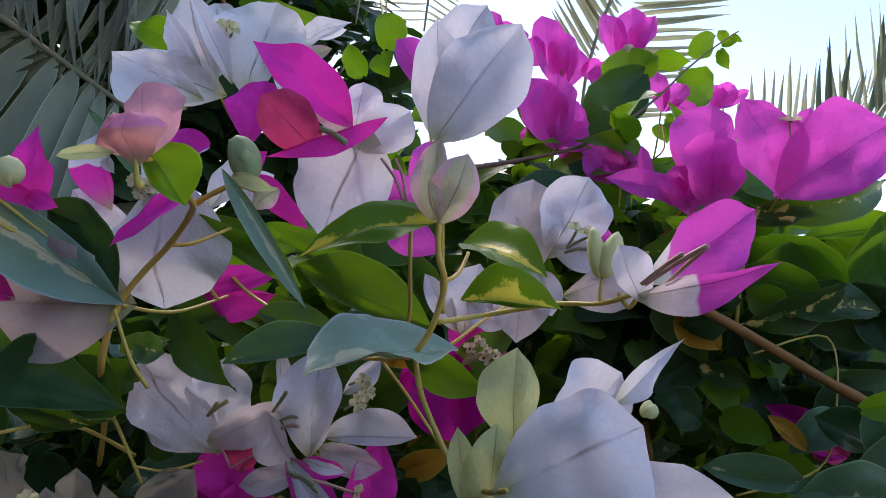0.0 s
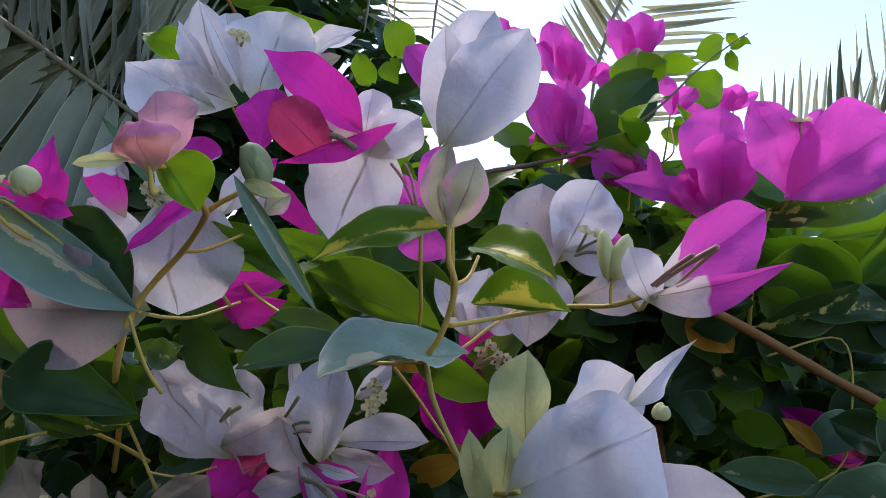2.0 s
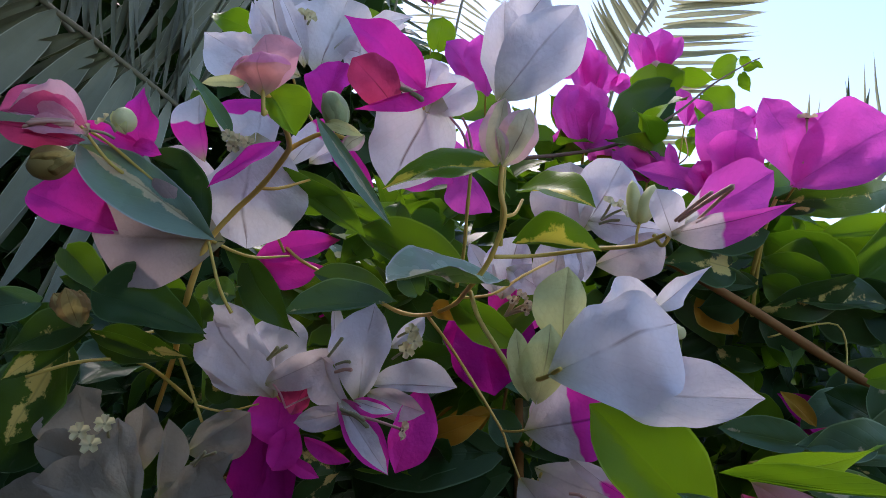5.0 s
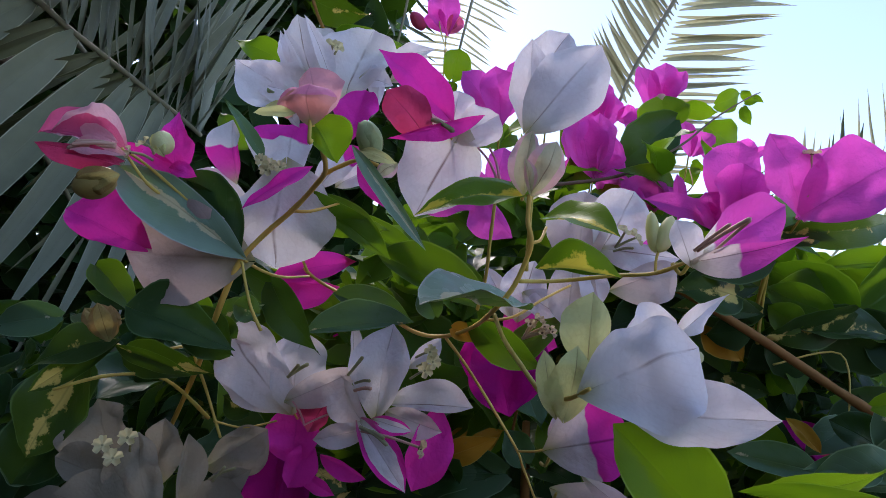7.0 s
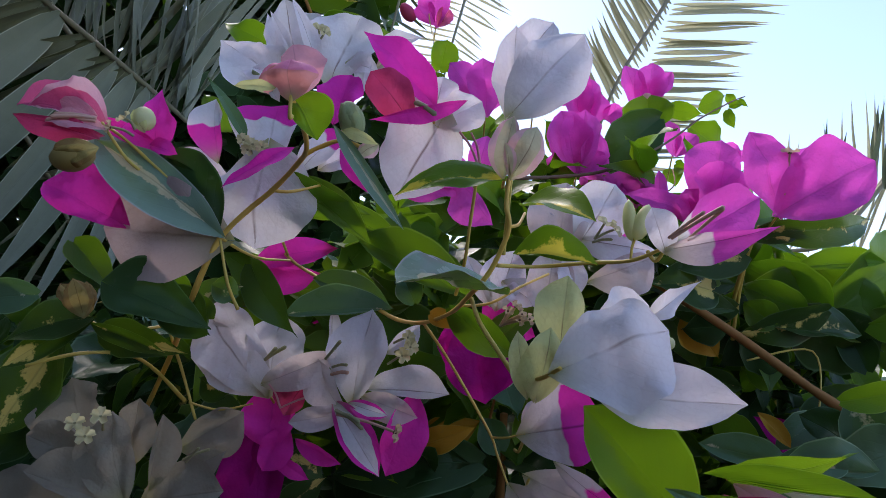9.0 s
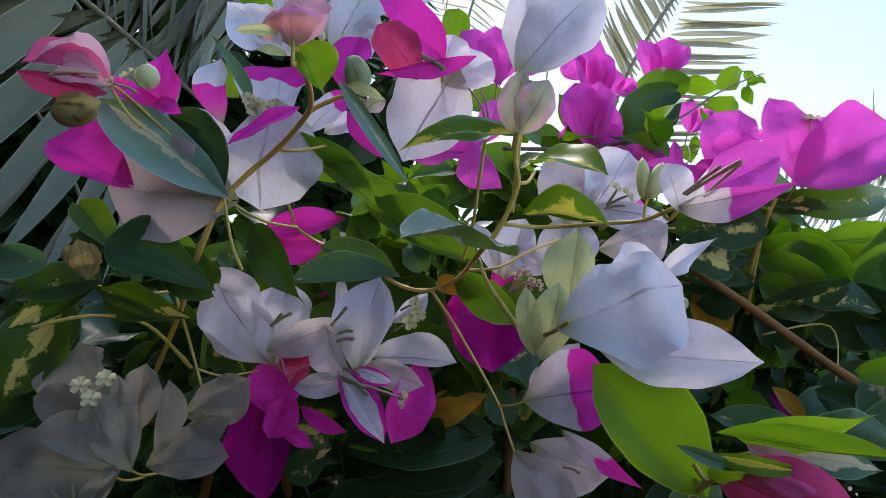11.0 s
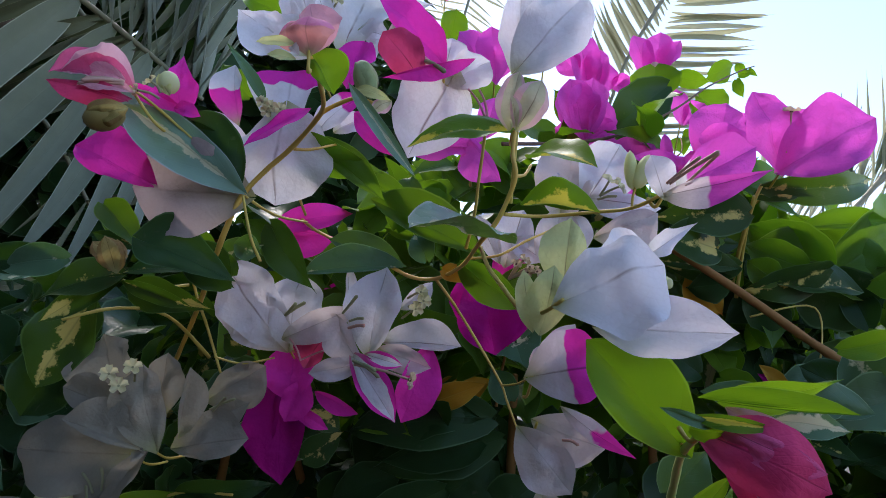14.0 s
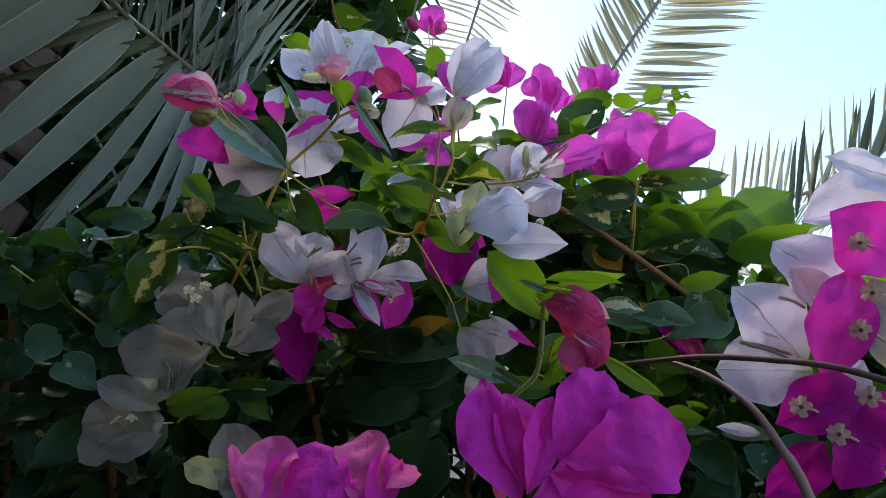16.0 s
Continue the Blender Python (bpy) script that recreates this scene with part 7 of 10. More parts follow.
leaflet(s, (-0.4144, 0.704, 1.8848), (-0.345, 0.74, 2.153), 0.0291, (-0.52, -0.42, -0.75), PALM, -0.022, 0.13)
leaflet(s, (-0.4064, 0.7031, 1.8791), (-0.365, 0.878, 2.213), 0.0278, (-0.55, -0.26, -0.8), PALM, 0.035, 0.11)
leaflet(s, (-0.3985, 0.7021, 1.8733), (-0.401, 0.838, 2.227), 0.0237, (-0.67, -0.25, -0.7), PALM, 0.044, 0.13)
leaflet(s, (-0.3905, 0.7012, 1.8676), (-0.294, 0.748, 2.116), 0.0232, (-0.51, -0.36, -0.78), PALM, -0.018, 0.31)
leaflet(s, (-0.3826, 0.7003, 1.8619), (-0.301, 0.787, 2.167), 0.0311, (-0.57, -0.34, -0.75), PALM, 0.037, 0.20)

s = frond(palm, [(-1.65, 1.5, 2.45), (-1.5324, 1.2, 2.6579), (-1.1245, 1.15, 2.3995), (-0.855, 1.1, 2.1674), (-0.6833, 1.1, 1.9664)], 0.01, 0.004)
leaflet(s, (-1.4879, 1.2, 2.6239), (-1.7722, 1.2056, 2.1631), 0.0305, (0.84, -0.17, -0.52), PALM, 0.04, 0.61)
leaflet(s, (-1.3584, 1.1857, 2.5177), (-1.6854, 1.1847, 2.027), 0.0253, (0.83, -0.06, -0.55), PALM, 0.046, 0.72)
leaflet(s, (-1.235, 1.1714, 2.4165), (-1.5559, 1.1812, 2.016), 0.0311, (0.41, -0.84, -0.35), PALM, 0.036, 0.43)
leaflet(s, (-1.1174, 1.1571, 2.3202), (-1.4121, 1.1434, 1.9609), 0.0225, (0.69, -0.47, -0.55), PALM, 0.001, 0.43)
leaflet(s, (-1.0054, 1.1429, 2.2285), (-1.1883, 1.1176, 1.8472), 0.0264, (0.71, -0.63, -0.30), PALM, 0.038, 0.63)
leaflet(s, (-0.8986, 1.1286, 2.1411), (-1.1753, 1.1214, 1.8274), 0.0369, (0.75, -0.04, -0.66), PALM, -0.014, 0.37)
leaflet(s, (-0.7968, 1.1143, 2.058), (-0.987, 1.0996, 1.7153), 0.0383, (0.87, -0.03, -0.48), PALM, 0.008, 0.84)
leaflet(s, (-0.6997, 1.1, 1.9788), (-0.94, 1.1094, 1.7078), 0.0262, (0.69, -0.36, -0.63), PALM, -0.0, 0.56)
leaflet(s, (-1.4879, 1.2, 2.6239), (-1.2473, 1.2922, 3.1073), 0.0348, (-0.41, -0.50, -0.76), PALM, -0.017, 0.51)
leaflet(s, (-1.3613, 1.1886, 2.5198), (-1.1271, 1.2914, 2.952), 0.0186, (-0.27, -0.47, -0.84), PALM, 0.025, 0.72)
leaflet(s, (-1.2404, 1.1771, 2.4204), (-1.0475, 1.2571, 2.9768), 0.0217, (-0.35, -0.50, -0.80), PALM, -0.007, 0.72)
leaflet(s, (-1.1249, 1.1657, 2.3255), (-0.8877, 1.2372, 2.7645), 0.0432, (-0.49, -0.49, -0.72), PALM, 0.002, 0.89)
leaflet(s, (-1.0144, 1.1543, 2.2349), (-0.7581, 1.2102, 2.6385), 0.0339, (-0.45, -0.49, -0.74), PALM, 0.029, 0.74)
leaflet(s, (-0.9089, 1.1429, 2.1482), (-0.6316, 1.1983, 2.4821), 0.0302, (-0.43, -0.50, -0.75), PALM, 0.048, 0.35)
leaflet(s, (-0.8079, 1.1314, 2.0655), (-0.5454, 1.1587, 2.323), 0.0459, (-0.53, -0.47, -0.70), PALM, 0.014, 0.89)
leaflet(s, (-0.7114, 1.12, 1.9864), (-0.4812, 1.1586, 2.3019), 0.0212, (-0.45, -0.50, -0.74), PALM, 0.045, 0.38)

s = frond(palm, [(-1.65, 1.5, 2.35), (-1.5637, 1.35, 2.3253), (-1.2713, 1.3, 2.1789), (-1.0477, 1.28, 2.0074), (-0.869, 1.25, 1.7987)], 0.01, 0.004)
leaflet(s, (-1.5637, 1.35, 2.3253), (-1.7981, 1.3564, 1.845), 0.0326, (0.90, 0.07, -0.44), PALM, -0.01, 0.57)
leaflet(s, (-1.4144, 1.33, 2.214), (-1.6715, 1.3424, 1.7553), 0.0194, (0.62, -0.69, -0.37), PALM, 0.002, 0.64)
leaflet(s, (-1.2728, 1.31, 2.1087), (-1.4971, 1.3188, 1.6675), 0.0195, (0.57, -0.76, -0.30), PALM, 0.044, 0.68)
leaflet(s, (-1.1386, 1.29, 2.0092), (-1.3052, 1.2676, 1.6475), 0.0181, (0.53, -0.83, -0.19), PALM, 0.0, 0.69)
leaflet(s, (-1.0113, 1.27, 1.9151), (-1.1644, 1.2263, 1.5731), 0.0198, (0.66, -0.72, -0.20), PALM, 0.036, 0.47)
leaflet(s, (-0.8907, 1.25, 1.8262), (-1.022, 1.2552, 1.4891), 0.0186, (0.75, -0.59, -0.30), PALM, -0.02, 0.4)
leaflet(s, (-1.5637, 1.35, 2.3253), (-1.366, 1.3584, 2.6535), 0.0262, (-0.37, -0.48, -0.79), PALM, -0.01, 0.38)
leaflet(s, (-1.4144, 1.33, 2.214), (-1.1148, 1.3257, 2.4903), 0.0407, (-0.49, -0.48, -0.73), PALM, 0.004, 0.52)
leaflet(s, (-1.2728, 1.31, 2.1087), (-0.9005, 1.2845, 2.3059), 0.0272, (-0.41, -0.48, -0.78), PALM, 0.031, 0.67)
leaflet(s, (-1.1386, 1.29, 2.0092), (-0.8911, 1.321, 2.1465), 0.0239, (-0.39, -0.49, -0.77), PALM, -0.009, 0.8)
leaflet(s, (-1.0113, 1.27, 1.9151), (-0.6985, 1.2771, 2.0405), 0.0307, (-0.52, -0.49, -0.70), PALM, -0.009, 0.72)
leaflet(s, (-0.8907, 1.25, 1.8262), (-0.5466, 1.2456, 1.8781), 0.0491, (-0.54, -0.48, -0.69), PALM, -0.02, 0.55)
# unseen fronds overhead, added to shade the left flowers
for tip in ((-0.75, 0.1, 2.75), (-0.45, 0.35, 2.7), (-0.95, -0.2, 2.7), (-0.2, 0.7, 2.8), (-1.2, 0.2, 2.6), (-0.6, 0.7, 2.95)):
    shade_frond(palm, (-1.65, 1.45, 2.45), tip, 0.45, 16)
# more unseen fronds, denser and broader, to cut skylight on the lower left
for tip in ((-0.50, -0.25, 2.40), (-0.62, 0.20, 2.38), (-0.42, -0.55, 2.55), (-0.80, -0.50, 2.35)):
    shade_frond(palm, (-1.65, 1.45, 2.45), tip, 0.40, 24, 0.042)
palm = palm_tree((3.4, 3.4, 0), 5.4, "date palm with pale sunlit fronds against the sky")

s = frond(palm, [(3.3, 3.3, 5.5), (2.3185, 2.6111, 4.5248), (0.6363, 1.3798, 3.0177), (0.4957, 1.3318, 2.7138), (0.4019, 1.2998, 2.5113), (0.3298, 1.2678, 2.3658), (0.2786, 1.255, 2.2513), (0.2423, 1.2422, 2.1228), (0.23, 1.2358, 2.0042)], 0.008, 0.003)
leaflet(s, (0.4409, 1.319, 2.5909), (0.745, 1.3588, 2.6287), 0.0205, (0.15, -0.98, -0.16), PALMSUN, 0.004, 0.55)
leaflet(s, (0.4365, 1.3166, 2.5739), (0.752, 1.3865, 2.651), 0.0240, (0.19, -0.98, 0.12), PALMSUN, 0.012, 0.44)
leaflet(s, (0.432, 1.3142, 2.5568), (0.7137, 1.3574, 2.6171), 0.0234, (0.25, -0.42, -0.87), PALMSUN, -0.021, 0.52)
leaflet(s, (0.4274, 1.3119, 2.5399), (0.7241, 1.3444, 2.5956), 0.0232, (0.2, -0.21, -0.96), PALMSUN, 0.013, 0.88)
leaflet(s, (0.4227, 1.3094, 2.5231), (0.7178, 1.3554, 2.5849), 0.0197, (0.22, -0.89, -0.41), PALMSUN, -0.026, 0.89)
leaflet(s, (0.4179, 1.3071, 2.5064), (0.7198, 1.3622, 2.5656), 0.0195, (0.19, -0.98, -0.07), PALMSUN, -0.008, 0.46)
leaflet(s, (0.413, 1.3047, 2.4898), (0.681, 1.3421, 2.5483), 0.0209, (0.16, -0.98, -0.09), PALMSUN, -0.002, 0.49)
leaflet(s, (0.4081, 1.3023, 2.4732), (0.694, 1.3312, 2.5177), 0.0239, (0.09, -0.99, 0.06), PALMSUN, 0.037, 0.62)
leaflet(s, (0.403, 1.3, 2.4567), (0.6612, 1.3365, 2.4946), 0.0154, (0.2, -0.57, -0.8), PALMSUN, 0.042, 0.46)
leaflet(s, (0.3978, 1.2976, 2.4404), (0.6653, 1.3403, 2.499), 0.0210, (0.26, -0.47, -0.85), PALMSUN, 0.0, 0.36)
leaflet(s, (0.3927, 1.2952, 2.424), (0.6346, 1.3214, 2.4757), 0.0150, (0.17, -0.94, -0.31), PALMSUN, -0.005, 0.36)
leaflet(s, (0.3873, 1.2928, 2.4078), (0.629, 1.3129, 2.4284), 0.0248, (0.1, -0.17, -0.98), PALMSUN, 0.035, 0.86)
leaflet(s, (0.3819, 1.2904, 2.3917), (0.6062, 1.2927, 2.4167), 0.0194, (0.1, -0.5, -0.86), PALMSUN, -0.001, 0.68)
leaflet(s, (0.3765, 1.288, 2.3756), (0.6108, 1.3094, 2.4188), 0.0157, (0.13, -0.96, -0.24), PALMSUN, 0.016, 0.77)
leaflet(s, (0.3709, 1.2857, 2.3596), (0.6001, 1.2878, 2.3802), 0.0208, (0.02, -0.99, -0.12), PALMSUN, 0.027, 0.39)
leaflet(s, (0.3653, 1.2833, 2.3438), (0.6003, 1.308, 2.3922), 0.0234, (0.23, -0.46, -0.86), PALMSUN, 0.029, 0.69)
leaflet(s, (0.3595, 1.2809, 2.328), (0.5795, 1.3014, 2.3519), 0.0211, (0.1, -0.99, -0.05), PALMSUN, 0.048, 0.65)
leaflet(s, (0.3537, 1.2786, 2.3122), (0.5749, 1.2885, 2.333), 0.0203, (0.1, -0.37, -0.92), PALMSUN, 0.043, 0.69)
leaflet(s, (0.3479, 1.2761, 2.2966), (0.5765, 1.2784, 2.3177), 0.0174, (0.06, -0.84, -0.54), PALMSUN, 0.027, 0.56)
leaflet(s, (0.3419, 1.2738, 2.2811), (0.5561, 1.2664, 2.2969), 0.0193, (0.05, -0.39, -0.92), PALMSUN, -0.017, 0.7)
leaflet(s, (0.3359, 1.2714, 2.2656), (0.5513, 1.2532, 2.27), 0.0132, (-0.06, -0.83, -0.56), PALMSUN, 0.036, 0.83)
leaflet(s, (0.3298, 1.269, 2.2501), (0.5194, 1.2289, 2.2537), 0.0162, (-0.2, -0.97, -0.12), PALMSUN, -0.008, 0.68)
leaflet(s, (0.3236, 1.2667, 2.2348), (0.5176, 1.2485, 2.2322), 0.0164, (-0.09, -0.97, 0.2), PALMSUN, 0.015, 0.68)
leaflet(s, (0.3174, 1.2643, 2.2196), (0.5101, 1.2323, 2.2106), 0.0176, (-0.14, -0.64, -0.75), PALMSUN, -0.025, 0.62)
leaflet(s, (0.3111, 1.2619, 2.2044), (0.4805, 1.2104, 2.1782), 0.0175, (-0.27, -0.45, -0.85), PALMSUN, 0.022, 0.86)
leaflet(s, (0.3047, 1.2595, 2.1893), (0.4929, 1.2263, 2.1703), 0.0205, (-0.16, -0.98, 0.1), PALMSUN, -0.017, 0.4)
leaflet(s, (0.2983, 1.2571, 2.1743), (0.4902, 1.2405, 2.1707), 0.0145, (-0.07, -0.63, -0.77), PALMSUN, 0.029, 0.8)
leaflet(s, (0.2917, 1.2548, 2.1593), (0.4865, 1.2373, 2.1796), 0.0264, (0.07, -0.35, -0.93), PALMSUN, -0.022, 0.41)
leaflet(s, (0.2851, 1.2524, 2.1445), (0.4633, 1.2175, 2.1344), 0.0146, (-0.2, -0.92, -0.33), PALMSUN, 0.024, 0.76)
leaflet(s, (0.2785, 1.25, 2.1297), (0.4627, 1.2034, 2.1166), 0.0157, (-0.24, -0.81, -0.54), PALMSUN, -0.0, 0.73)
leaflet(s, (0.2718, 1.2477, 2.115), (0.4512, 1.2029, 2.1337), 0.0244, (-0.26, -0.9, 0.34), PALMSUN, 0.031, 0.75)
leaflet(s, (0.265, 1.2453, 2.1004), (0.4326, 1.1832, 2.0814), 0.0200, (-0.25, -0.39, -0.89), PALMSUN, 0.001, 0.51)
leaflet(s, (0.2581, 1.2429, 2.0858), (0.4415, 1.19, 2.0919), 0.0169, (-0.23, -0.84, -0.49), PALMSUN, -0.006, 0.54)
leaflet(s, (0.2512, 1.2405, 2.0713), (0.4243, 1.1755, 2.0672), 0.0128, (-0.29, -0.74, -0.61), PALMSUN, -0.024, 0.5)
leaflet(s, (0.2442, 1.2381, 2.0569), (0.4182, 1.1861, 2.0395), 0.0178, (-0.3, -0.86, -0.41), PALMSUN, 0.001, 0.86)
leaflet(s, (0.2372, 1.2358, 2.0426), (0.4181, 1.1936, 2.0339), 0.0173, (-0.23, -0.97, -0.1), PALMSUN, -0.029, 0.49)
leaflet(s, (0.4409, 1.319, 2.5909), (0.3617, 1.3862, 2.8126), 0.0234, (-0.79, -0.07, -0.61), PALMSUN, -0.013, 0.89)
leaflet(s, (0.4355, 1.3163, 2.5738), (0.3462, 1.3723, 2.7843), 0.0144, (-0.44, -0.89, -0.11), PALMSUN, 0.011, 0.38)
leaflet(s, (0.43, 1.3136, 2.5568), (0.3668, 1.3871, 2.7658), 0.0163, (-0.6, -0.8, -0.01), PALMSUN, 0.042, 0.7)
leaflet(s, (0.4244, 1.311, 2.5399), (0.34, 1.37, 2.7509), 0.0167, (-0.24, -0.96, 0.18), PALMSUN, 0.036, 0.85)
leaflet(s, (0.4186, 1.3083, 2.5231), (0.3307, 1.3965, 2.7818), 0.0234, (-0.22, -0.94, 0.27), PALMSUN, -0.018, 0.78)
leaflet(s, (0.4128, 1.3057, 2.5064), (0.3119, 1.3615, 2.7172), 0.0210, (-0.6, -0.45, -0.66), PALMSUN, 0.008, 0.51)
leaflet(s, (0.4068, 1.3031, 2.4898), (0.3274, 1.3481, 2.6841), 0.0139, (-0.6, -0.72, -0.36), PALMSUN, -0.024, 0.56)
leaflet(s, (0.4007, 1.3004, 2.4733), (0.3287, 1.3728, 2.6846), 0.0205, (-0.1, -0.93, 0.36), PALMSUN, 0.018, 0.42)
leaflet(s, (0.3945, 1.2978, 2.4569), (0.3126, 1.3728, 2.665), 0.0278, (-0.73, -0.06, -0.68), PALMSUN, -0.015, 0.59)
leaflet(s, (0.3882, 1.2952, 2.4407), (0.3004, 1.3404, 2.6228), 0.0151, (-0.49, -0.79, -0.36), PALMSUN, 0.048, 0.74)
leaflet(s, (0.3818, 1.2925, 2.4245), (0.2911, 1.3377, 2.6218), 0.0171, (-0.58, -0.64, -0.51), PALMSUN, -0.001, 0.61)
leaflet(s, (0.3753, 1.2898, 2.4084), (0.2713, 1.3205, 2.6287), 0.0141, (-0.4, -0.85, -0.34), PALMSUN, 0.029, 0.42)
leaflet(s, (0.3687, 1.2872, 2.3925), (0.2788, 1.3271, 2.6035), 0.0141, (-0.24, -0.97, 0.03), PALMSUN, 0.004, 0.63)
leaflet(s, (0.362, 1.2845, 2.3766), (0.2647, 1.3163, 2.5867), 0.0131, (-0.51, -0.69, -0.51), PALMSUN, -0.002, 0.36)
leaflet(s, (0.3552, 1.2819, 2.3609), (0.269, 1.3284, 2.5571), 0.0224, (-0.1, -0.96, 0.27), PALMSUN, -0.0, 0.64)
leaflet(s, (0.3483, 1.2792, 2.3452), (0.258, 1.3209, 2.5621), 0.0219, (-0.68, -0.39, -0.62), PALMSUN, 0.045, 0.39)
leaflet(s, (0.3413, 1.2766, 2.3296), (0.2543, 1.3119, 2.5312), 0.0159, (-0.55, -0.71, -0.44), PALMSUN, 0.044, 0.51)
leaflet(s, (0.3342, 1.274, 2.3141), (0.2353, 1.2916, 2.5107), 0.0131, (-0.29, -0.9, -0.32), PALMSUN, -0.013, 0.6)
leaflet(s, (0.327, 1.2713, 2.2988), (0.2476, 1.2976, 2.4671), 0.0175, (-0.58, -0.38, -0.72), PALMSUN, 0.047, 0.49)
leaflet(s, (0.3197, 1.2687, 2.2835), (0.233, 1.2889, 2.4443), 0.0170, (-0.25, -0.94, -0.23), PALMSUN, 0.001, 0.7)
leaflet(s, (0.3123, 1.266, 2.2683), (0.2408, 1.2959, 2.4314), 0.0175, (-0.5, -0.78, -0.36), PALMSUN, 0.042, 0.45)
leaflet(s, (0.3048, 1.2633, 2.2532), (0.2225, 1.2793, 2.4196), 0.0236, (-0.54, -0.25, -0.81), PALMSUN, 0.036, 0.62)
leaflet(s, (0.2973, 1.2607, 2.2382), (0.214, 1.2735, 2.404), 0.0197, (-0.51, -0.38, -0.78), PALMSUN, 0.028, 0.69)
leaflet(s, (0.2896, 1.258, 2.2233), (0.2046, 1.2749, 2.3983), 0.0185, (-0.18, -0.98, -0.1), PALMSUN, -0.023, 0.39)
leaflet(s, (0.2819, 1.2554, 2.2085), (0.2027, 1.271, 2.3843), 0.0185, (-0.14, -0.99, -0.02), PALMSUN, -0.024, 0.7)
leaflet(s, (0.2741, 1.2528, 2.1938), (0.1962, 1.261, 2.3554), 0.0252, (-0.55, -0.22, -0.8), PALMSUN, 0.031, 0.63)
leaflet(s, (0.2662, 1.2501, 2.1792), (0.1929, 1.2484, 2.3191), 0.0143, (-0.39, -0.57, -0.73), PALMSUN, -0.009, 0.87)
leaflet(s, (0.2582, 1.2475, 2.1647), (0.183, 1.2637, 2.318), 0.0141, (-0.23, -0.96, -0.15), PALMSUN, 0.022, 0.45)
leaflet(s, (0.2501, 1.2448, 2.1502), (0.1788, 1.2584, 2.2946), 0.0158, (-0.35, -0.85, -0.4), PALMSUN, 0.016, 0.85)
leaflet(s, (0.2419, 1.2422, 2.1359), (0.1696, 1.2154, 2.2663), 0.0143, (0.03, -0.92, -0.4), PALMSUN, 0.023, 0.58)

s = frond(palm, [(3.3, 3.4, 5.6), (-0.1372, 2.5, 3.5316), (-0.1506, 2.45, 3.2882), (-0.1857, 2.4, 3.0032), (-0.2075, 2.4, 2.8149)], 0.01, 0.004)
leaflet(s, (-0.1403, 2.5, 3.5013), (0.0723, 2.4629, 3.326), 0.0182, (-0.01, -0.98, 0.2), PALMSUN, -0.009, 0.55)
leaflet(s, (-0.1441, 2.4941, 3.4615), (0.0829, 2.4624, 3.3165), 0.0205, (-0.04, -0.99, 0.15), PALMSUN, 0.032, 0.54)
leaflet(s, (-0.1479, 2.4882, 3.422), (0.0238, 2.5053, 3.2751), 0.0176, (-0.32, -0.82, -0.47), PALMSUN, -0.026, 0.88)
leaflet(s, (-0.1516, 2.4824, 3.3828), (0.031, 2.481, 3.2329), 0.0174, (-0.12, -0.98, -0.14), PALMSUN, -0.022, 0.39)
leaflet(s, (-0.1553, 2.4765, 3.344), (0.061, 2.4564, 3.2143), 0.024, (0.05, -0.97, 0.23), PALMSUN, -0.006, 0.45)
leaflet(s, (-0.1589, 2.4706, 3.3055), (0.0633, 2.4612, 3.1968), 0.0176, (-0.2, -0.92, -0.33), PALMSUN, -0.012, 0.36)
leaflet(s, (-0.1625, 2.4647, 3.2673), (0.0193, 2.4581, 3.1662), 0.0127, (-0.27, -0.86, -0.43), PALMSUN, 0.045, 0.87)
leaflet(s, (-0.166, 2.4588, 3.2294), (0.0017, 2.4775, 3.1284), 0.0222, (0.21, -0.96, 0.16), PALMSUN, 0.049, 0.65)
leaflet(s, (-0.1696, 2.4529, 3.1919), (0.0162, 2.459, 3.1068), 0.0224, (-0.4, -0.23, -0.89), PALMSUN, 0.004, 0.47)
leaflet(s, (-0.1731, 2.4471, 3.1547), (-0.0531, 2.4172, 3.0372), 0.0147, (-0.21, -0.98, 0.04), PALMSUN, 0.035, 0.64)
leaflet(s, (-0.1765, 2.4412, 3.1178), (-0.0517, 2.4463, 3.0162), 0.0174, (-0.19, -0.94, -0.28), PALMSUN, 0.005, 0.85)
leaflet(s, (-0.1799, 2.4353, 3.0812), (-0.0501, 2.4347, 2.9969), 0.0134, (-0.21, -0.92, -0.32), PALMSUN, 0.031, 0.68)
leaflet(s, (-0.1833, 2.4294, 3.045), (-0.0528, 2.4395, 2.9494), 0.0171, (-0.39, -0.69, -0.61), PALMSUN, -0.022, 0.9)
leaflet(s, (-0.1866, 2.4235, 3.009), (-0.0386, 2.3973, 2.8984), 0.0149, (-0.58, -0.49, -0.65), PALMSUN, -0.017, 0.73)
leaflet(s, (-0.1899, 2.4176, 2.9734), (-0.047, 2.4338, 2.8768), 0.0135, (0, -0.99, -0.17), PALMSUN, -0.026, 0.75)
leaflet(s, (-0.1932, 2.4118, 2.938), (-0.0406, 2.3878, 2.8221), 0.0134, (-0.31, -0.92, -0.22), PALMSUN, 0.04, 0.86)
leaflet(s, (-0.1964, 2.4059, 2.903), (-0.0916, 2.4235, 2.8386), 0.0207, (0.25, -0.96, 0.14), PALMSUN, 0.004, 0.58)
leaflet(s, (-0.1996, 2.4, 2.8683), (-0.0751, 2.4014, 2.7981), 0.0236, (0.23, -0.89, 0.39), PALMSUN, 0.045, 0.52)
leaflet(s, (-0.1403, 2.5, 3.5013), (-0.3837, 2.4765, 3.543), 0.0181, (0.09, -0.99, -0.06), PALMSUN, 0.024, 0.54)
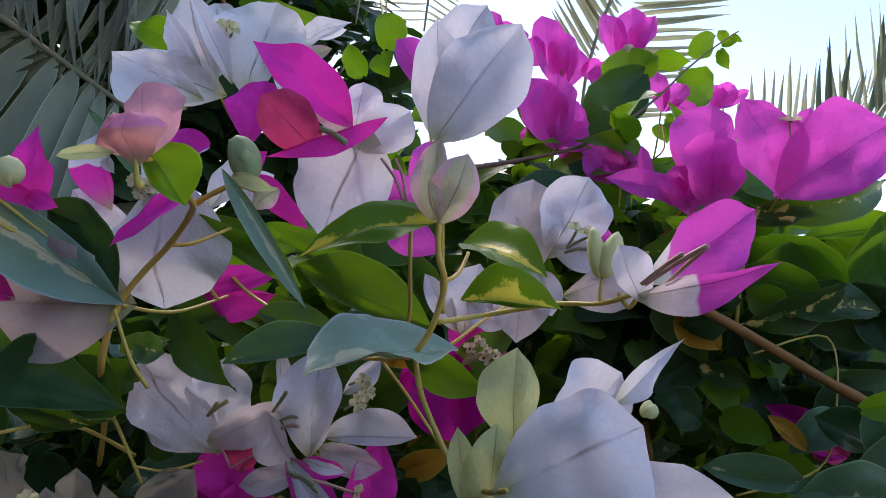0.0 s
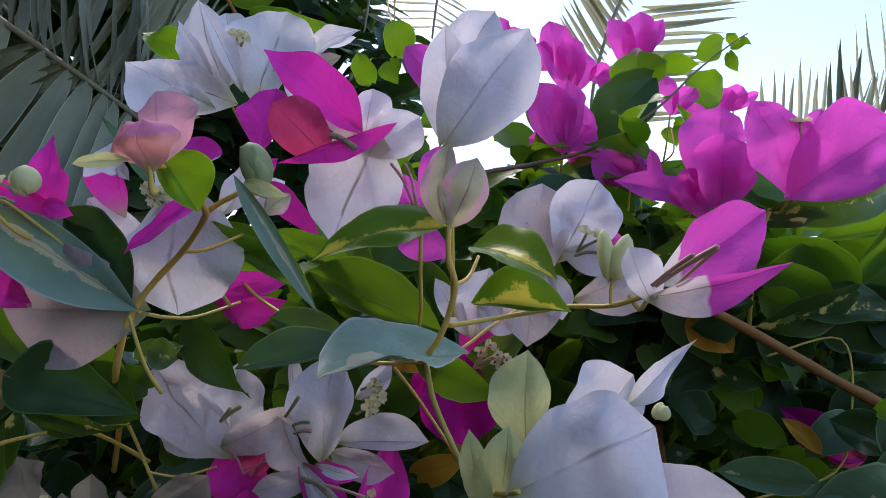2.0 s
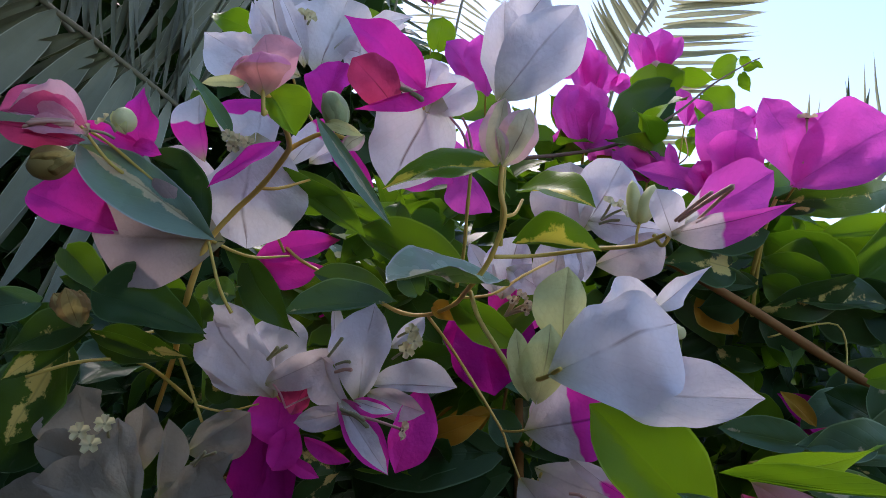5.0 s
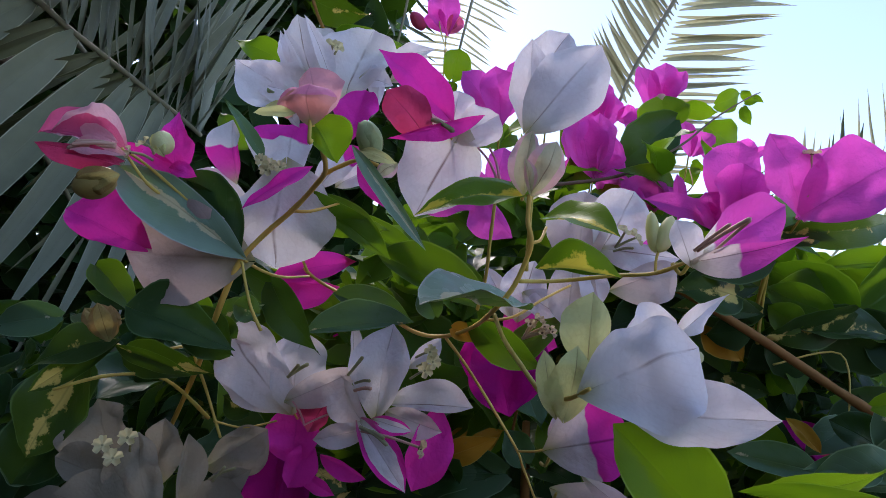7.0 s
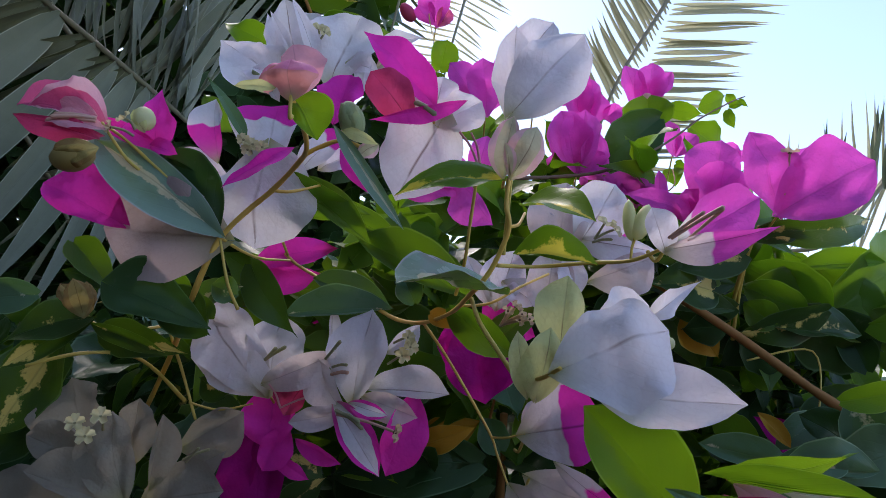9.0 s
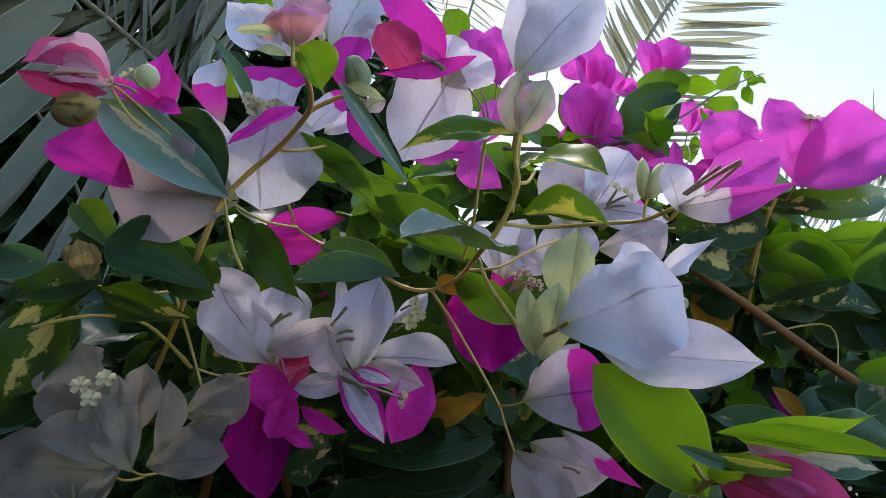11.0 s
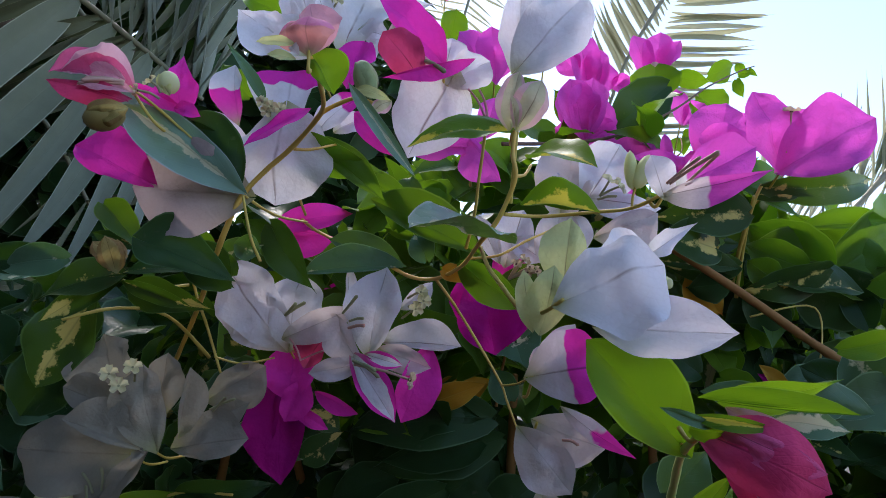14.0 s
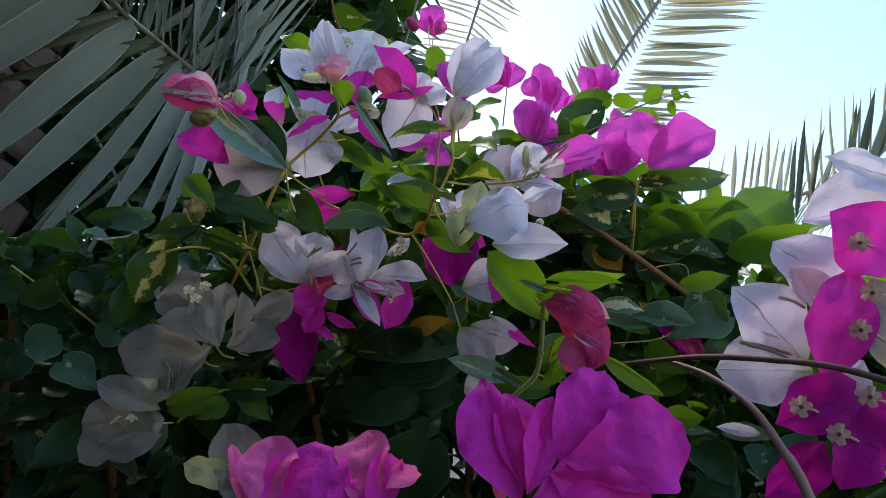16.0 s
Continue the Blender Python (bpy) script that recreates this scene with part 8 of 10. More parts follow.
leaflet(s, (-0.1441, 2.4941, 3.4615), (-0.3597, 2.4673, 3.5474), 0.0203, (-0.3, -0.39, -0.87), PALMSUN, 0.01, 0.35)
leaflet(s, (-0.1479, 2.4882, 3.422), (-0.3806, 2.455, 3.4596), 0.025, (-0.14, -0.16, -0.98), PALMSUN, 0.013, 0.61)
leaflet(s, (-0.1516, 2.4824, 3.3828), (-0.3552, 2.4912, 3.4488), 0.0219, (-0.05, -1, 0), PALMSUN, 0.022, 0.56)
leaflet(s, (-0.1553, 2.4765, 3.344), (-0.3804, 2.4651, 3.4113), 0.0212, (-0.28, -0.14, -0.95), PALMSUN, 0.023, 0.67)
leaflet(s, (-0.1589, 2.4706, 3.3055), (-0.374, 2.4593, 3.3865), 0.0152, (-0.21, -0.71, -0.67), PALMSUN, 0.018, 0.77)
leaflet(s, (-0.1625, 2.4647, 3.2673), (-0.3482, 2.4751, 3.3669), 0.0138, (-0.41, -0.59, -0.7), PALMSUN, 0.037, 0.43)
leaflet(s, (-0.166, 2.4588, 3.2294), (-0.3781, 2.4762, 3.2935), 0.0169, (-0.24, -0.78, -0.58), PALMSUN, 0.034, 0.61)
leaflet(s, (-0.1696, 2.4529, 3.1919), (-0.3684, 2.4523, 3.2466), 0.0188, (-0.02, -1, -0.08), PALMSUN, 0.02, 0.81)
leaflet(s, (-0.1731, 2.4471, 3.1547), (-0.4117, 2.4441, 3.2208), 0.0218, (0.05, -0.99, 0.13), PALMSUN, 0.049, 0.46)
leaflet(s, (-0.1765, 2.4412, 3.1178), (-0.3908, 2.4485, 3.1451), 0.0129, (-0.11, -0.71, -0.69), PALMSUN, -0.023, 0.47)
leaflet(s, (-0.1799, 2.4353, 3.0812), (-0.3699, 2.4327, 3.1178), 0.0163, (-0.16, -0.44, -0.88), PALMSUN, 0.046, 0.84)
leaflet(s, (-0.1833, 2.4294, 3.045), (-0.4132, 2.4164, 3.0758), 0.0142, (-0.03, -0.82, -0.57), PALMSUN, 0.003, 0.36)
leaflet(s, (-0.1866, 2.4235, 3.009), (-0.4335, 2.4429, 3.0387), 0.0177, (-0.08, -0.99, -0.06), PALMSUN, 0.04, 0.85)
leaflet(s, (-0.1899, 2.4176, 2.9734), (-0.4203, 2.3977, 2.9811), 0.0161, (0.08, -0.97, -0.24), PALMSUN, 0.041, 0.74)
leaflet(s, (-0.1932, 2.4118, 2.938), (-0.4157, 2.4117, 2.9554), 0.0152, (0, -1, -0.03), PALMSUN, -0.015, 0.64)
leaflet(s, (-0.1964, 2.4059, 2.903), (-0.3736, 2.3898, 2.904), 0.0123, (0.08, -0.95, -0.31), PALMSUN, -0.001, 0.43)
leaflet(s, (-0.1996, 2.4, 2.8683), (-0.4089, 2.3916, 2.8771), 0.019, (-0.03, -0.22, -0.97), PALMSUN, 0.014, 0.88)

s = frond(palm, [(3.3, 3.4, 5.6), (-0.2802, 1.9, 3.2256), (-0.3242, 1.85, 2.9757), (-0.3354, 1.8, 2.7451), (-0.3618, 1.8, 2.5383)], 0.008, 0.003)
# this frond takes the darker leaflet copy, so its shade is in the colour
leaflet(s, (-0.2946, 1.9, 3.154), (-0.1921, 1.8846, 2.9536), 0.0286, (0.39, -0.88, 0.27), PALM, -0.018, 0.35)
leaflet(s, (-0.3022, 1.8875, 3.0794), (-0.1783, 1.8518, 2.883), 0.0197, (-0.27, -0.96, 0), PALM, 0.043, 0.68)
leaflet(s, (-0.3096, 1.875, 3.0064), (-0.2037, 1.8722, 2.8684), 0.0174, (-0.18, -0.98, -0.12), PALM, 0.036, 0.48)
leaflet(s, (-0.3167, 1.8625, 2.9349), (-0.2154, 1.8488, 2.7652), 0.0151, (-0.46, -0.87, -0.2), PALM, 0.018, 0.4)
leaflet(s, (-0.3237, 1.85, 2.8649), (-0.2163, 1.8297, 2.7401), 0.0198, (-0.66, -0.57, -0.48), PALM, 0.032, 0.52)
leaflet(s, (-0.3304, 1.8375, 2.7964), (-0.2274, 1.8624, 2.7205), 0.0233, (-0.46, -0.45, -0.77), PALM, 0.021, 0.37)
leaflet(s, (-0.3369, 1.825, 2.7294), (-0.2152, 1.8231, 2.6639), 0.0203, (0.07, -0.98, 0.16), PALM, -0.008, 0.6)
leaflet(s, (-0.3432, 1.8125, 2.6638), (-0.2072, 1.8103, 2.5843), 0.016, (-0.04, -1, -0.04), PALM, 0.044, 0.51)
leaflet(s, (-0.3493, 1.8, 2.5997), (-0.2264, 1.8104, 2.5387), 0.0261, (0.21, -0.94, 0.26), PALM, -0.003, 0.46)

s = frond(palm, [(3.35, 3.3, 5.3), (1.8326, 2.7, 2.7064), (1.5154, 2.6, 2.5448), (1.2894, 2.55, 2.4374), (0.9748, 2.5, 2.2401), (0.7356, 2.5, 2.0746), (0.5479, 2.5, 1.9109)], 0.012, 0.005)
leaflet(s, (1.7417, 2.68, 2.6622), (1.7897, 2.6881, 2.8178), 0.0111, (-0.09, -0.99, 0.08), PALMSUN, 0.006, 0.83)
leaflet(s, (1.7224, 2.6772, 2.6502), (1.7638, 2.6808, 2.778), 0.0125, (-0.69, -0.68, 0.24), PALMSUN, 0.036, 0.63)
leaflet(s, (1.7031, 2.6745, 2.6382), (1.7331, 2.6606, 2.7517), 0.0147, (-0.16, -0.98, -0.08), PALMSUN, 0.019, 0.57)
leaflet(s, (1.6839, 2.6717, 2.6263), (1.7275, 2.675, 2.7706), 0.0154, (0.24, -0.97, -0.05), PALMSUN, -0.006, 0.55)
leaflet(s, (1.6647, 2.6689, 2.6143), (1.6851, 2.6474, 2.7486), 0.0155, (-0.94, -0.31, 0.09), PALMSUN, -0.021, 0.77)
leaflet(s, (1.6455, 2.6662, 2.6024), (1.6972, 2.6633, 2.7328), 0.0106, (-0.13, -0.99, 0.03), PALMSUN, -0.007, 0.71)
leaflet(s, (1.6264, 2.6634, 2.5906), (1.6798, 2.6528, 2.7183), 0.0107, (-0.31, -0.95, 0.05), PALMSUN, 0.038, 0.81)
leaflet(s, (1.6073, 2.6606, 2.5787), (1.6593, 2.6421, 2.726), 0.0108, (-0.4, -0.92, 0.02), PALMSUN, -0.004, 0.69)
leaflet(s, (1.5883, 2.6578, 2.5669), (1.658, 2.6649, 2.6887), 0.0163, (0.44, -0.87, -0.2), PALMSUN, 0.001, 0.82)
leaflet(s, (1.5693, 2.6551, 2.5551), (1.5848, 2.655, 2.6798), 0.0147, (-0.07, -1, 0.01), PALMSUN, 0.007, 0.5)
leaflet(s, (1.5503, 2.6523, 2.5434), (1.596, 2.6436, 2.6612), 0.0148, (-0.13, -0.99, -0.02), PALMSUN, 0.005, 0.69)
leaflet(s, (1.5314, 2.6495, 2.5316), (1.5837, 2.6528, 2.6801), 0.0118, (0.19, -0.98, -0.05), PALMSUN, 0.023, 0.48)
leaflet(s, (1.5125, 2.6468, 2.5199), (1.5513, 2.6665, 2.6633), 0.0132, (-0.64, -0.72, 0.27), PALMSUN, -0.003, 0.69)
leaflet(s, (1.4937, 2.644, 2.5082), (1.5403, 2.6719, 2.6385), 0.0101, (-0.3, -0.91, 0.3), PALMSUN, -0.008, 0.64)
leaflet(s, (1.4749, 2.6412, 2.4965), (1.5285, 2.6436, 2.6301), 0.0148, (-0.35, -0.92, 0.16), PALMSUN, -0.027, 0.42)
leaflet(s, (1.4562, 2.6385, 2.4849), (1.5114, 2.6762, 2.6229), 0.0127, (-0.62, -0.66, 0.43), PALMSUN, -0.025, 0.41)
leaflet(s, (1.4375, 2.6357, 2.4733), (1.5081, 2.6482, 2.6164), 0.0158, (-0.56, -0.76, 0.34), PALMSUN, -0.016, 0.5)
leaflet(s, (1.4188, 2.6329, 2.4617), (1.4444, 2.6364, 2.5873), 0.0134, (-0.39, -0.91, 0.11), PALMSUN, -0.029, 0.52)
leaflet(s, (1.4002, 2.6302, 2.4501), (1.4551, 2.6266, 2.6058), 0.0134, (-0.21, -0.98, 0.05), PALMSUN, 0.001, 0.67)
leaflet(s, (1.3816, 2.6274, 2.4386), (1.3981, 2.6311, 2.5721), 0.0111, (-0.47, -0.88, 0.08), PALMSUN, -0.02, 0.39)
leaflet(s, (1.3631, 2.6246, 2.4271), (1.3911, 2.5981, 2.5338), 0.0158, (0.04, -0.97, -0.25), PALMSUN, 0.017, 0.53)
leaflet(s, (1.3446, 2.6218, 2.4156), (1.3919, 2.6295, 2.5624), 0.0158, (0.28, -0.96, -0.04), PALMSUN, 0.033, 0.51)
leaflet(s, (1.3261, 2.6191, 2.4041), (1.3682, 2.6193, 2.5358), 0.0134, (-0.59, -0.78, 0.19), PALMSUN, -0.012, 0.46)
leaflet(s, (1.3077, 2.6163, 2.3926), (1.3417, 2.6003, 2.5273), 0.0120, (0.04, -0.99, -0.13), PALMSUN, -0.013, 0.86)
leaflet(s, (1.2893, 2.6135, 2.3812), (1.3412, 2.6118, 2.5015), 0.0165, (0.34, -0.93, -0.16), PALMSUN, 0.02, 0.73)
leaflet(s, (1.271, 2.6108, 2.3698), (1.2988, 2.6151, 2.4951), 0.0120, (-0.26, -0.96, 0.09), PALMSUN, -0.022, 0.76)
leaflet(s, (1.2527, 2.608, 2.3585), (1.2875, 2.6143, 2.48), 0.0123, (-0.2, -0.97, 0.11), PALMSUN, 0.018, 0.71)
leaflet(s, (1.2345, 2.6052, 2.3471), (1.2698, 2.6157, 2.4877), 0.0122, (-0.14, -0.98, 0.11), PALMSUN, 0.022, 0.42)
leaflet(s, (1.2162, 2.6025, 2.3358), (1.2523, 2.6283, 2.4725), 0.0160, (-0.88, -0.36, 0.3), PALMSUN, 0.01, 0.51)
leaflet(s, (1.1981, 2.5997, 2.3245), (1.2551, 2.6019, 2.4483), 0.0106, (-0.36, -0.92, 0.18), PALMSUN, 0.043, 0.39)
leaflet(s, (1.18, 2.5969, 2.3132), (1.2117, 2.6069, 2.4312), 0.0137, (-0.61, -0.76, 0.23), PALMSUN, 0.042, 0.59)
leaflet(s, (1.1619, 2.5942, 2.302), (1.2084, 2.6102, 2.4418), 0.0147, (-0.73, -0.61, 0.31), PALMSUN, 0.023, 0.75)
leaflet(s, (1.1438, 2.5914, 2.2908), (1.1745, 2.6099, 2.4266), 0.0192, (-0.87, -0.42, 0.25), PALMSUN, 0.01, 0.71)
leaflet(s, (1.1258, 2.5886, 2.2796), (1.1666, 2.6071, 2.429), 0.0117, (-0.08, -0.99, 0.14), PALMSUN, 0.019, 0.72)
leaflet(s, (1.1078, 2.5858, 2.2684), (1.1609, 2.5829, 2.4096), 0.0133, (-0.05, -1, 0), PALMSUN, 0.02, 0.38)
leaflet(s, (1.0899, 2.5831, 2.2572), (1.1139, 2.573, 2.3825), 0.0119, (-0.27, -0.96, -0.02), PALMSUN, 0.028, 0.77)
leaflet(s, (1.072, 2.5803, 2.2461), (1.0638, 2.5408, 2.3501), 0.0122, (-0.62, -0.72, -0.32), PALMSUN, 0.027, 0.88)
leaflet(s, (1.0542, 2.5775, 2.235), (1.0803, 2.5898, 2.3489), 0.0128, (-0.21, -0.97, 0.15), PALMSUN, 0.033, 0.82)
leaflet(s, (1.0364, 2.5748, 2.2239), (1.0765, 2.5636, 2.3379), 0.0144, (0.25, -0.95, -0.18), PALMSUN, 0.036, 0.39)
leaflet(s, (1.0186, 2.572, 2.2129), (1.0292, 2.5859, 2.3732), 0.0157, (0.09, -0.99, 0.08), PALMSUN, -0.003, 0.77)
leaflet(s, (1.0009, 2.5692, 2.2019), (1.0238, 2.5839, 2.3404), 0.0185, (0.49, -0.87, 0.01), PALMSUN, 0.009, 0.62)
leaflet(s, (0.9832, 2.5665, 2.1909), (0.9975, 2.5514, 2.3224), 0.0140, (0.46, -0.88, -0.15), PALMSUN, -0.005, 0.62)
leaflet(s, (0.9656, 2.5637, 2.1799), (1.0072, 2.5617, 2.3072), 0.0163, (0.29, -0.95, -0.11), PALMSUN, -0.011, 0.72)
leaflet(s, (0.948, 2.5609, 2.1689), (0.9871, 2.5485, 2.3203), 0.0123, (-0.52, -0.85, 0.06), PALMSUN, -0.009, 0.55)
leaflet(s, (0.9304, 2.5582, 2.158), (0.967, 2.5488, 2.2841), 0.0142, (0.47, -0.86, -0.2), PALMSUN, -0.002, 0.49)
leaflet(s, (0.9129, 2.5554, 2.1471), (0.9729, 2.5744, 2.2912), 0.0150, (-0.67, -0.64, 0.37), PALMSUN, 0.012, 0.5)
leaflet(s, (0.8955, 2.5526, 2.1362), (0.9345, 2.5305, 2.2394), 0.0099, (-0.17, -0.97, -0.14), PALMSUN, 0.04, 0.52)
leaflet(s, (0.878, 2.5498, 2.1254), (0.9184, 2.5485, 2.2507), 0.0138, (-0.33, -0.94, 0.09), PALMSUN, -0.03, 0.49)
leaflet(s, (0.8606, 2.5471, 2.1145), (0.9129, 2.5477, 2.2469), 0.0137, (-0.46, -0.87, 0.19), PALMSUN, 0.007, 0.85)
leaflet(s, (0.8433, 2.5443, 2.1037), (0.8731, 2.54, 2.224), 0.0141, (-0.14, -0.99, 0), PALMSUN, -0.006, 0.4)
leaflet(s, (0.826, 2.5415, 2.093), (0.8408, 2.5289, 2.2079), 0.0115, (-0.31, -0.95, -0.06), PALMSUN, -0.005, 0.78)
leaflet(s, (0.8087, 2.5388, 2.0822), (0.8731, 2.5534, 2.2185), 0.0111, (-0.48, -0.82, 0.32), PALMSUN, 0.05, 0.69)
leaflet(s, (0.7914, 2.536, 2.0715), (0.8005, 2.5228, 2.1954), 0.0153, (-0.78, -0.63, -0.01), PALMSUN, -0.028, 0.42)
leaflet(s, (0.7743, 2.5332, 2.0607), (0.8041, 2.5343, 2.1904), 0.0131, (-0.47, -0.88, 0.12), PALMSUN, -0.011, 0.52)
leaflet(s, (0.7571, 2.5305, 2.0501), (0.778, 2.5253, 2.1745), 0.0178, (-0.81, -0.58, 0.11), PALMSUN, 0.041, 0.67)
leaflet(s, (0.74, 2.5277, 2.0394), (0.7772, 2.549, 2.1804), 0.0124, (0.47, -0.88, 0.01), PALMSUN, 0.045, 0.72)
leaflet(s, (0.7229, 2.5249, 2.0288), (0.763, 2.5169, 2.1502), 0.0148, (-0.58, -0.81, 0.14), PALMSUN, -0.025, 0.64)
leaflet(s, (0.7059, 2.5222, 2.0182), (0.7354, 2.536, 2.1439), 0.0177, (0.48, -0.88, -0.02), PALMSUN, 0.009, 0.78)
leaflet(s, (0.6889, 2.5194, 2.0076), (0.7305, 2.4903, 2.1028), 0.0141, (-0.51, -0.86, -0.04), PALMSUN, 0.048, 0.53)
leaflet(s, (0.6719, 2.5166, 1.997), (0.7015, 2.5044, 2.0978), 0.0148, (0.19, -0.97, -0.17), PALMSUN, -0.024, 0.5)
leaflet(s, (0.655, 2.5138, 1.9865), (0.6712, 2.5264, 2.1399), 0.0130, (-0.47, -0.87, 0.12), PALMSUN, -0.016, 0.47)
leaflet(s, (0.6382, 2.5111, 1.9759), (0.6685, 2.5097, 2.1148), 0.0107, (-0.33, -0.94, 0.06), PALMSUN, 0.046, 0.68)
leaflet(s, (0.6213, 2.5083, 1.9655), (0.6496, 2.5129, 2.1238), 0.0110, (-0.65, -0.75, 0.14), PALMSUN, 0.029, 0.76)
leaflet(s, (0.6045, 2.5055, 1.955), (0.6256, 2.495, 2.0882), 0.0127, (-0.32, -0.95, -0.02), PALMSUN, -0.014, 0.47)
leaflet(s, (0.5878, 2.5028, 1.9445), (0.6212, 2.5151, 2.0727), 0.0139, (-0.28, -0.95, 0.16), PALMSUN, -0.008, 0.78)
leaflet(s, (0.5711, 2.5, 1.9341), (0.5947, 2.5004, 2.0676), 0.0182, (0.53, -0.84, -0.09), PALMSUN, -0.026, 0.6)
leaflet(s, (1.7417, 2.68, 2.6622), (1.6106, 2.675, 2.3451), 0.0118, (-0.48, -0.85, 0.21), PALMSUN, 0.01, 0.62)
leaflet(s, (1.7204, 2.6769, 2.6489), (1.5908, 2.6564, 2.3663), 0.0146, (-0.19, -0.97, 0.16), PALMSUN, 0.033, 0.86)
leaflet(s, (1.6992, 2.6739, 2.6358), (1.5482, 2.6708, 2.3685), 0.0139, (-0.11, -0.99, 0.07), PALMSUN, -0.017, 0.36)
leaflet(s, (1.678, 2.6708, 2.6226), (1.5254, 2.6544, 2.342), 0.0163, (0.47, -0.86, -0.2), PALMSUN, -0.028, 0.72)
leaflet(s, (1.6569, 2.6678, 2.6095), (1.5268, 2.6938, 2.3252), 0.0150, (0.13, -0.98, -0.15), PALMSUN, 0.049, 0.45)
leaflet(s, (1.6358, 2.6647, 2.5964), (1.4811, 2.6508, 2.3397), 0.0144, (-0.67, -0.59, 0.44), PALMSUN, 0.019, 0.74)
leaflet(s, (1.6147, 2.6617, 2.5833), (1.491, 2.6376, 2.2771), 0.0117, (-0.02, -1, 0.09), PALMSUN, -0.009, 0.53)
leaflet(s, (1.5938, 2.6586, 2.5703), (1.44, 2.6547, 2.27), 0.0121, (-0.34, -0.92, 0.19), PALMSUN, 0.022, 0.49)
leaflet(s, (1.5728, 2.6556, 2.5573), (1.4247, 2.6106, 2.2709), 0.0128, (-0.39, -0.86, 0.33), PALMSUN, 0.038, 0.89)
leaflet(s, (1.5519, 2.6525, 2.5444), (1.3917, 2.653, 2.2987), 0.0124, (0.01, -1, -0.01), PALMSUN, 0.031, 0.67)
leaflet(s, (1.5311, 2.6495, 2.5314), (1.4306, 2.6493, 2.2408), 0.0124, (-0.46, -0.87, 0.16), PALMSUN, 0.016, 0.41)
leaflet(s, (1.5103, 2.6464, 2.5185), (1.3679, 2.6702, 2.2458), 0.0144, (0.31, -0.92, -0.24), PALMSUN, 0.035, 0.76)
leaflet(s, (1.4896, 2.6434, 2.5056), (1.3595, 2.6442, 2.2701), 0.0108, (-0.45, -0.86, 0.25), PALMSUN, 0.026, 0.5)
leaflet(s, (1.4689, 2.6403, 2.4928), (1.325, 2.6407, 2.2136), 0.0137, (-0.36, -0.92, 0.18), PALMSUN, 0.049, 0.48)
leaflet(s, (1.4483, 2.6373, 2.48), (1.3116, 2.6326, 2.2488), 0.0126, (-0.25, -0.95, 0.17), PALMSUN, 0.019, 0.85)
leaflet(s, (1.4277, 2.6342, 2.4672), (1.3007, 2.6199, 2.2342), 0.0131, (-0.38, -0.89, 0.26), PALMSUN, 0.003, 0.5)
leaflet(s, (1.4071, 2.6312, 2.4544), (1.272, 2.6403, 2.2299), 0.0104, (-0.45, -0.86, 0.24), PALMSUN, 0.022, 0.62)
leaflet(s, (1.3867, 2.6281, 2.4417), (1.2616, 2.6119, 2.189), 0.0125, (-0.56, -0.76, 0.33), PALMSUN, 0.024, 0.58)
leaflet(s, (1.3662, 2.6251, 2.429), (1.249, 2.6509, 2.2022), 0.0143, (0.22, -0.95, -0.22), PALMSUN, 0.035, 0.64)
leaflet(s, (1.3458, 2.622, 2.4163), (1.1828, 2.615, 2.1589), 0.0132, (-0.35, -0.91, 0.24), PALMSUN, 0.049, 0.54)
leaflet(s, (1.3255, 2.619, 2.4037), (1.2019, 2.6541, 2.1749), 0.0160, (0.29, -0.91, -0.3), PALMSUN, -0.015, 0.87)
leaflet(s, (1.3052, 2.6159, 2.3911), (1.1872, 2.6163, 2.1935), 0.0125, (0.22, -0.97, -0.13), PALMSUN, -0.001, 0.89)
leaflet(s, (1.285, 2.6129, 2.3785), (1.1641, 2.6062, 2.111), 0.0150, (-0.55, -0.79, 0.27), PALMSUN, 0.042, 0.68)
leaflet(s, (1.2648, 2.6098, 2.366), (1.1313, 2.6368, 2.1427), 0.0144, (-0.33, -0.94, 0.09), PALMSUN, -0.018, 0.46)
leaflet(s, (1.2447, 2.6068, 2.3535), (1.104, 2.5959, 2.1304), 0.0096, (-0.12, -0.99, 0.12), PALMSUN, -0.024, 0.66)
leaflet(s, (1.2246, 2.6037, 2.341), (1.0951, 2.5881, 2.1235), 0.0123, (-0.17, -0.97, 0.17), PALMSUN, 0.033, 0.67)
leaflet(s, (1.2045, 2.6007, 2.3285), (1.0602, 2.6088, 2.1299), 0.0168, (-0.57, -0.72, 0.39), PALMSUN, 0.037, 0.35)
leaflet(s, (1.1846, 2.5976, 2.3161), (1.0506, 2.5807, 2.0754), 0.0145, (-0.43, -0.85, 0.3), PALMSUN, 0.0, 0.41)
leaflet(s, (1.1646, 2.5946, 2.3037), (1.0327, 2.5921, 2.1194), 0.0163, (-0.63, -0.63, 0.46), PALMSUN, 0.007, 0.47)
leaflet(s, (1.1447, 2.5915, 2.2913), (1.0279, 2.5868, 2.0297), 0.0120, (0.28, -0.96, -0.11), PALMSUN, 0.028, 0.56)
leaflet(s, (1.1249, 2.5885, 2.279), (0.9619, 2.5773, 2.06), 0.0122, (0.32, -0.93, -0.19), PALMSUN, 0.014, 0.59)
leaflet(s, (1.1051, 2.5854, 2.2667), (0.9633, 2.5786, 2.0501), 0.0151, (0.24, -0.96, -0.13), PALMSUN, -0.003, 0.41)
leaflet(s, (1.0854, 2.5824, 2.2544), (0.944, 2.6105, 2.0096), 0.0119, (-0.46, -0.87, 0.16), PALMSUN, -0.015, 0.59)
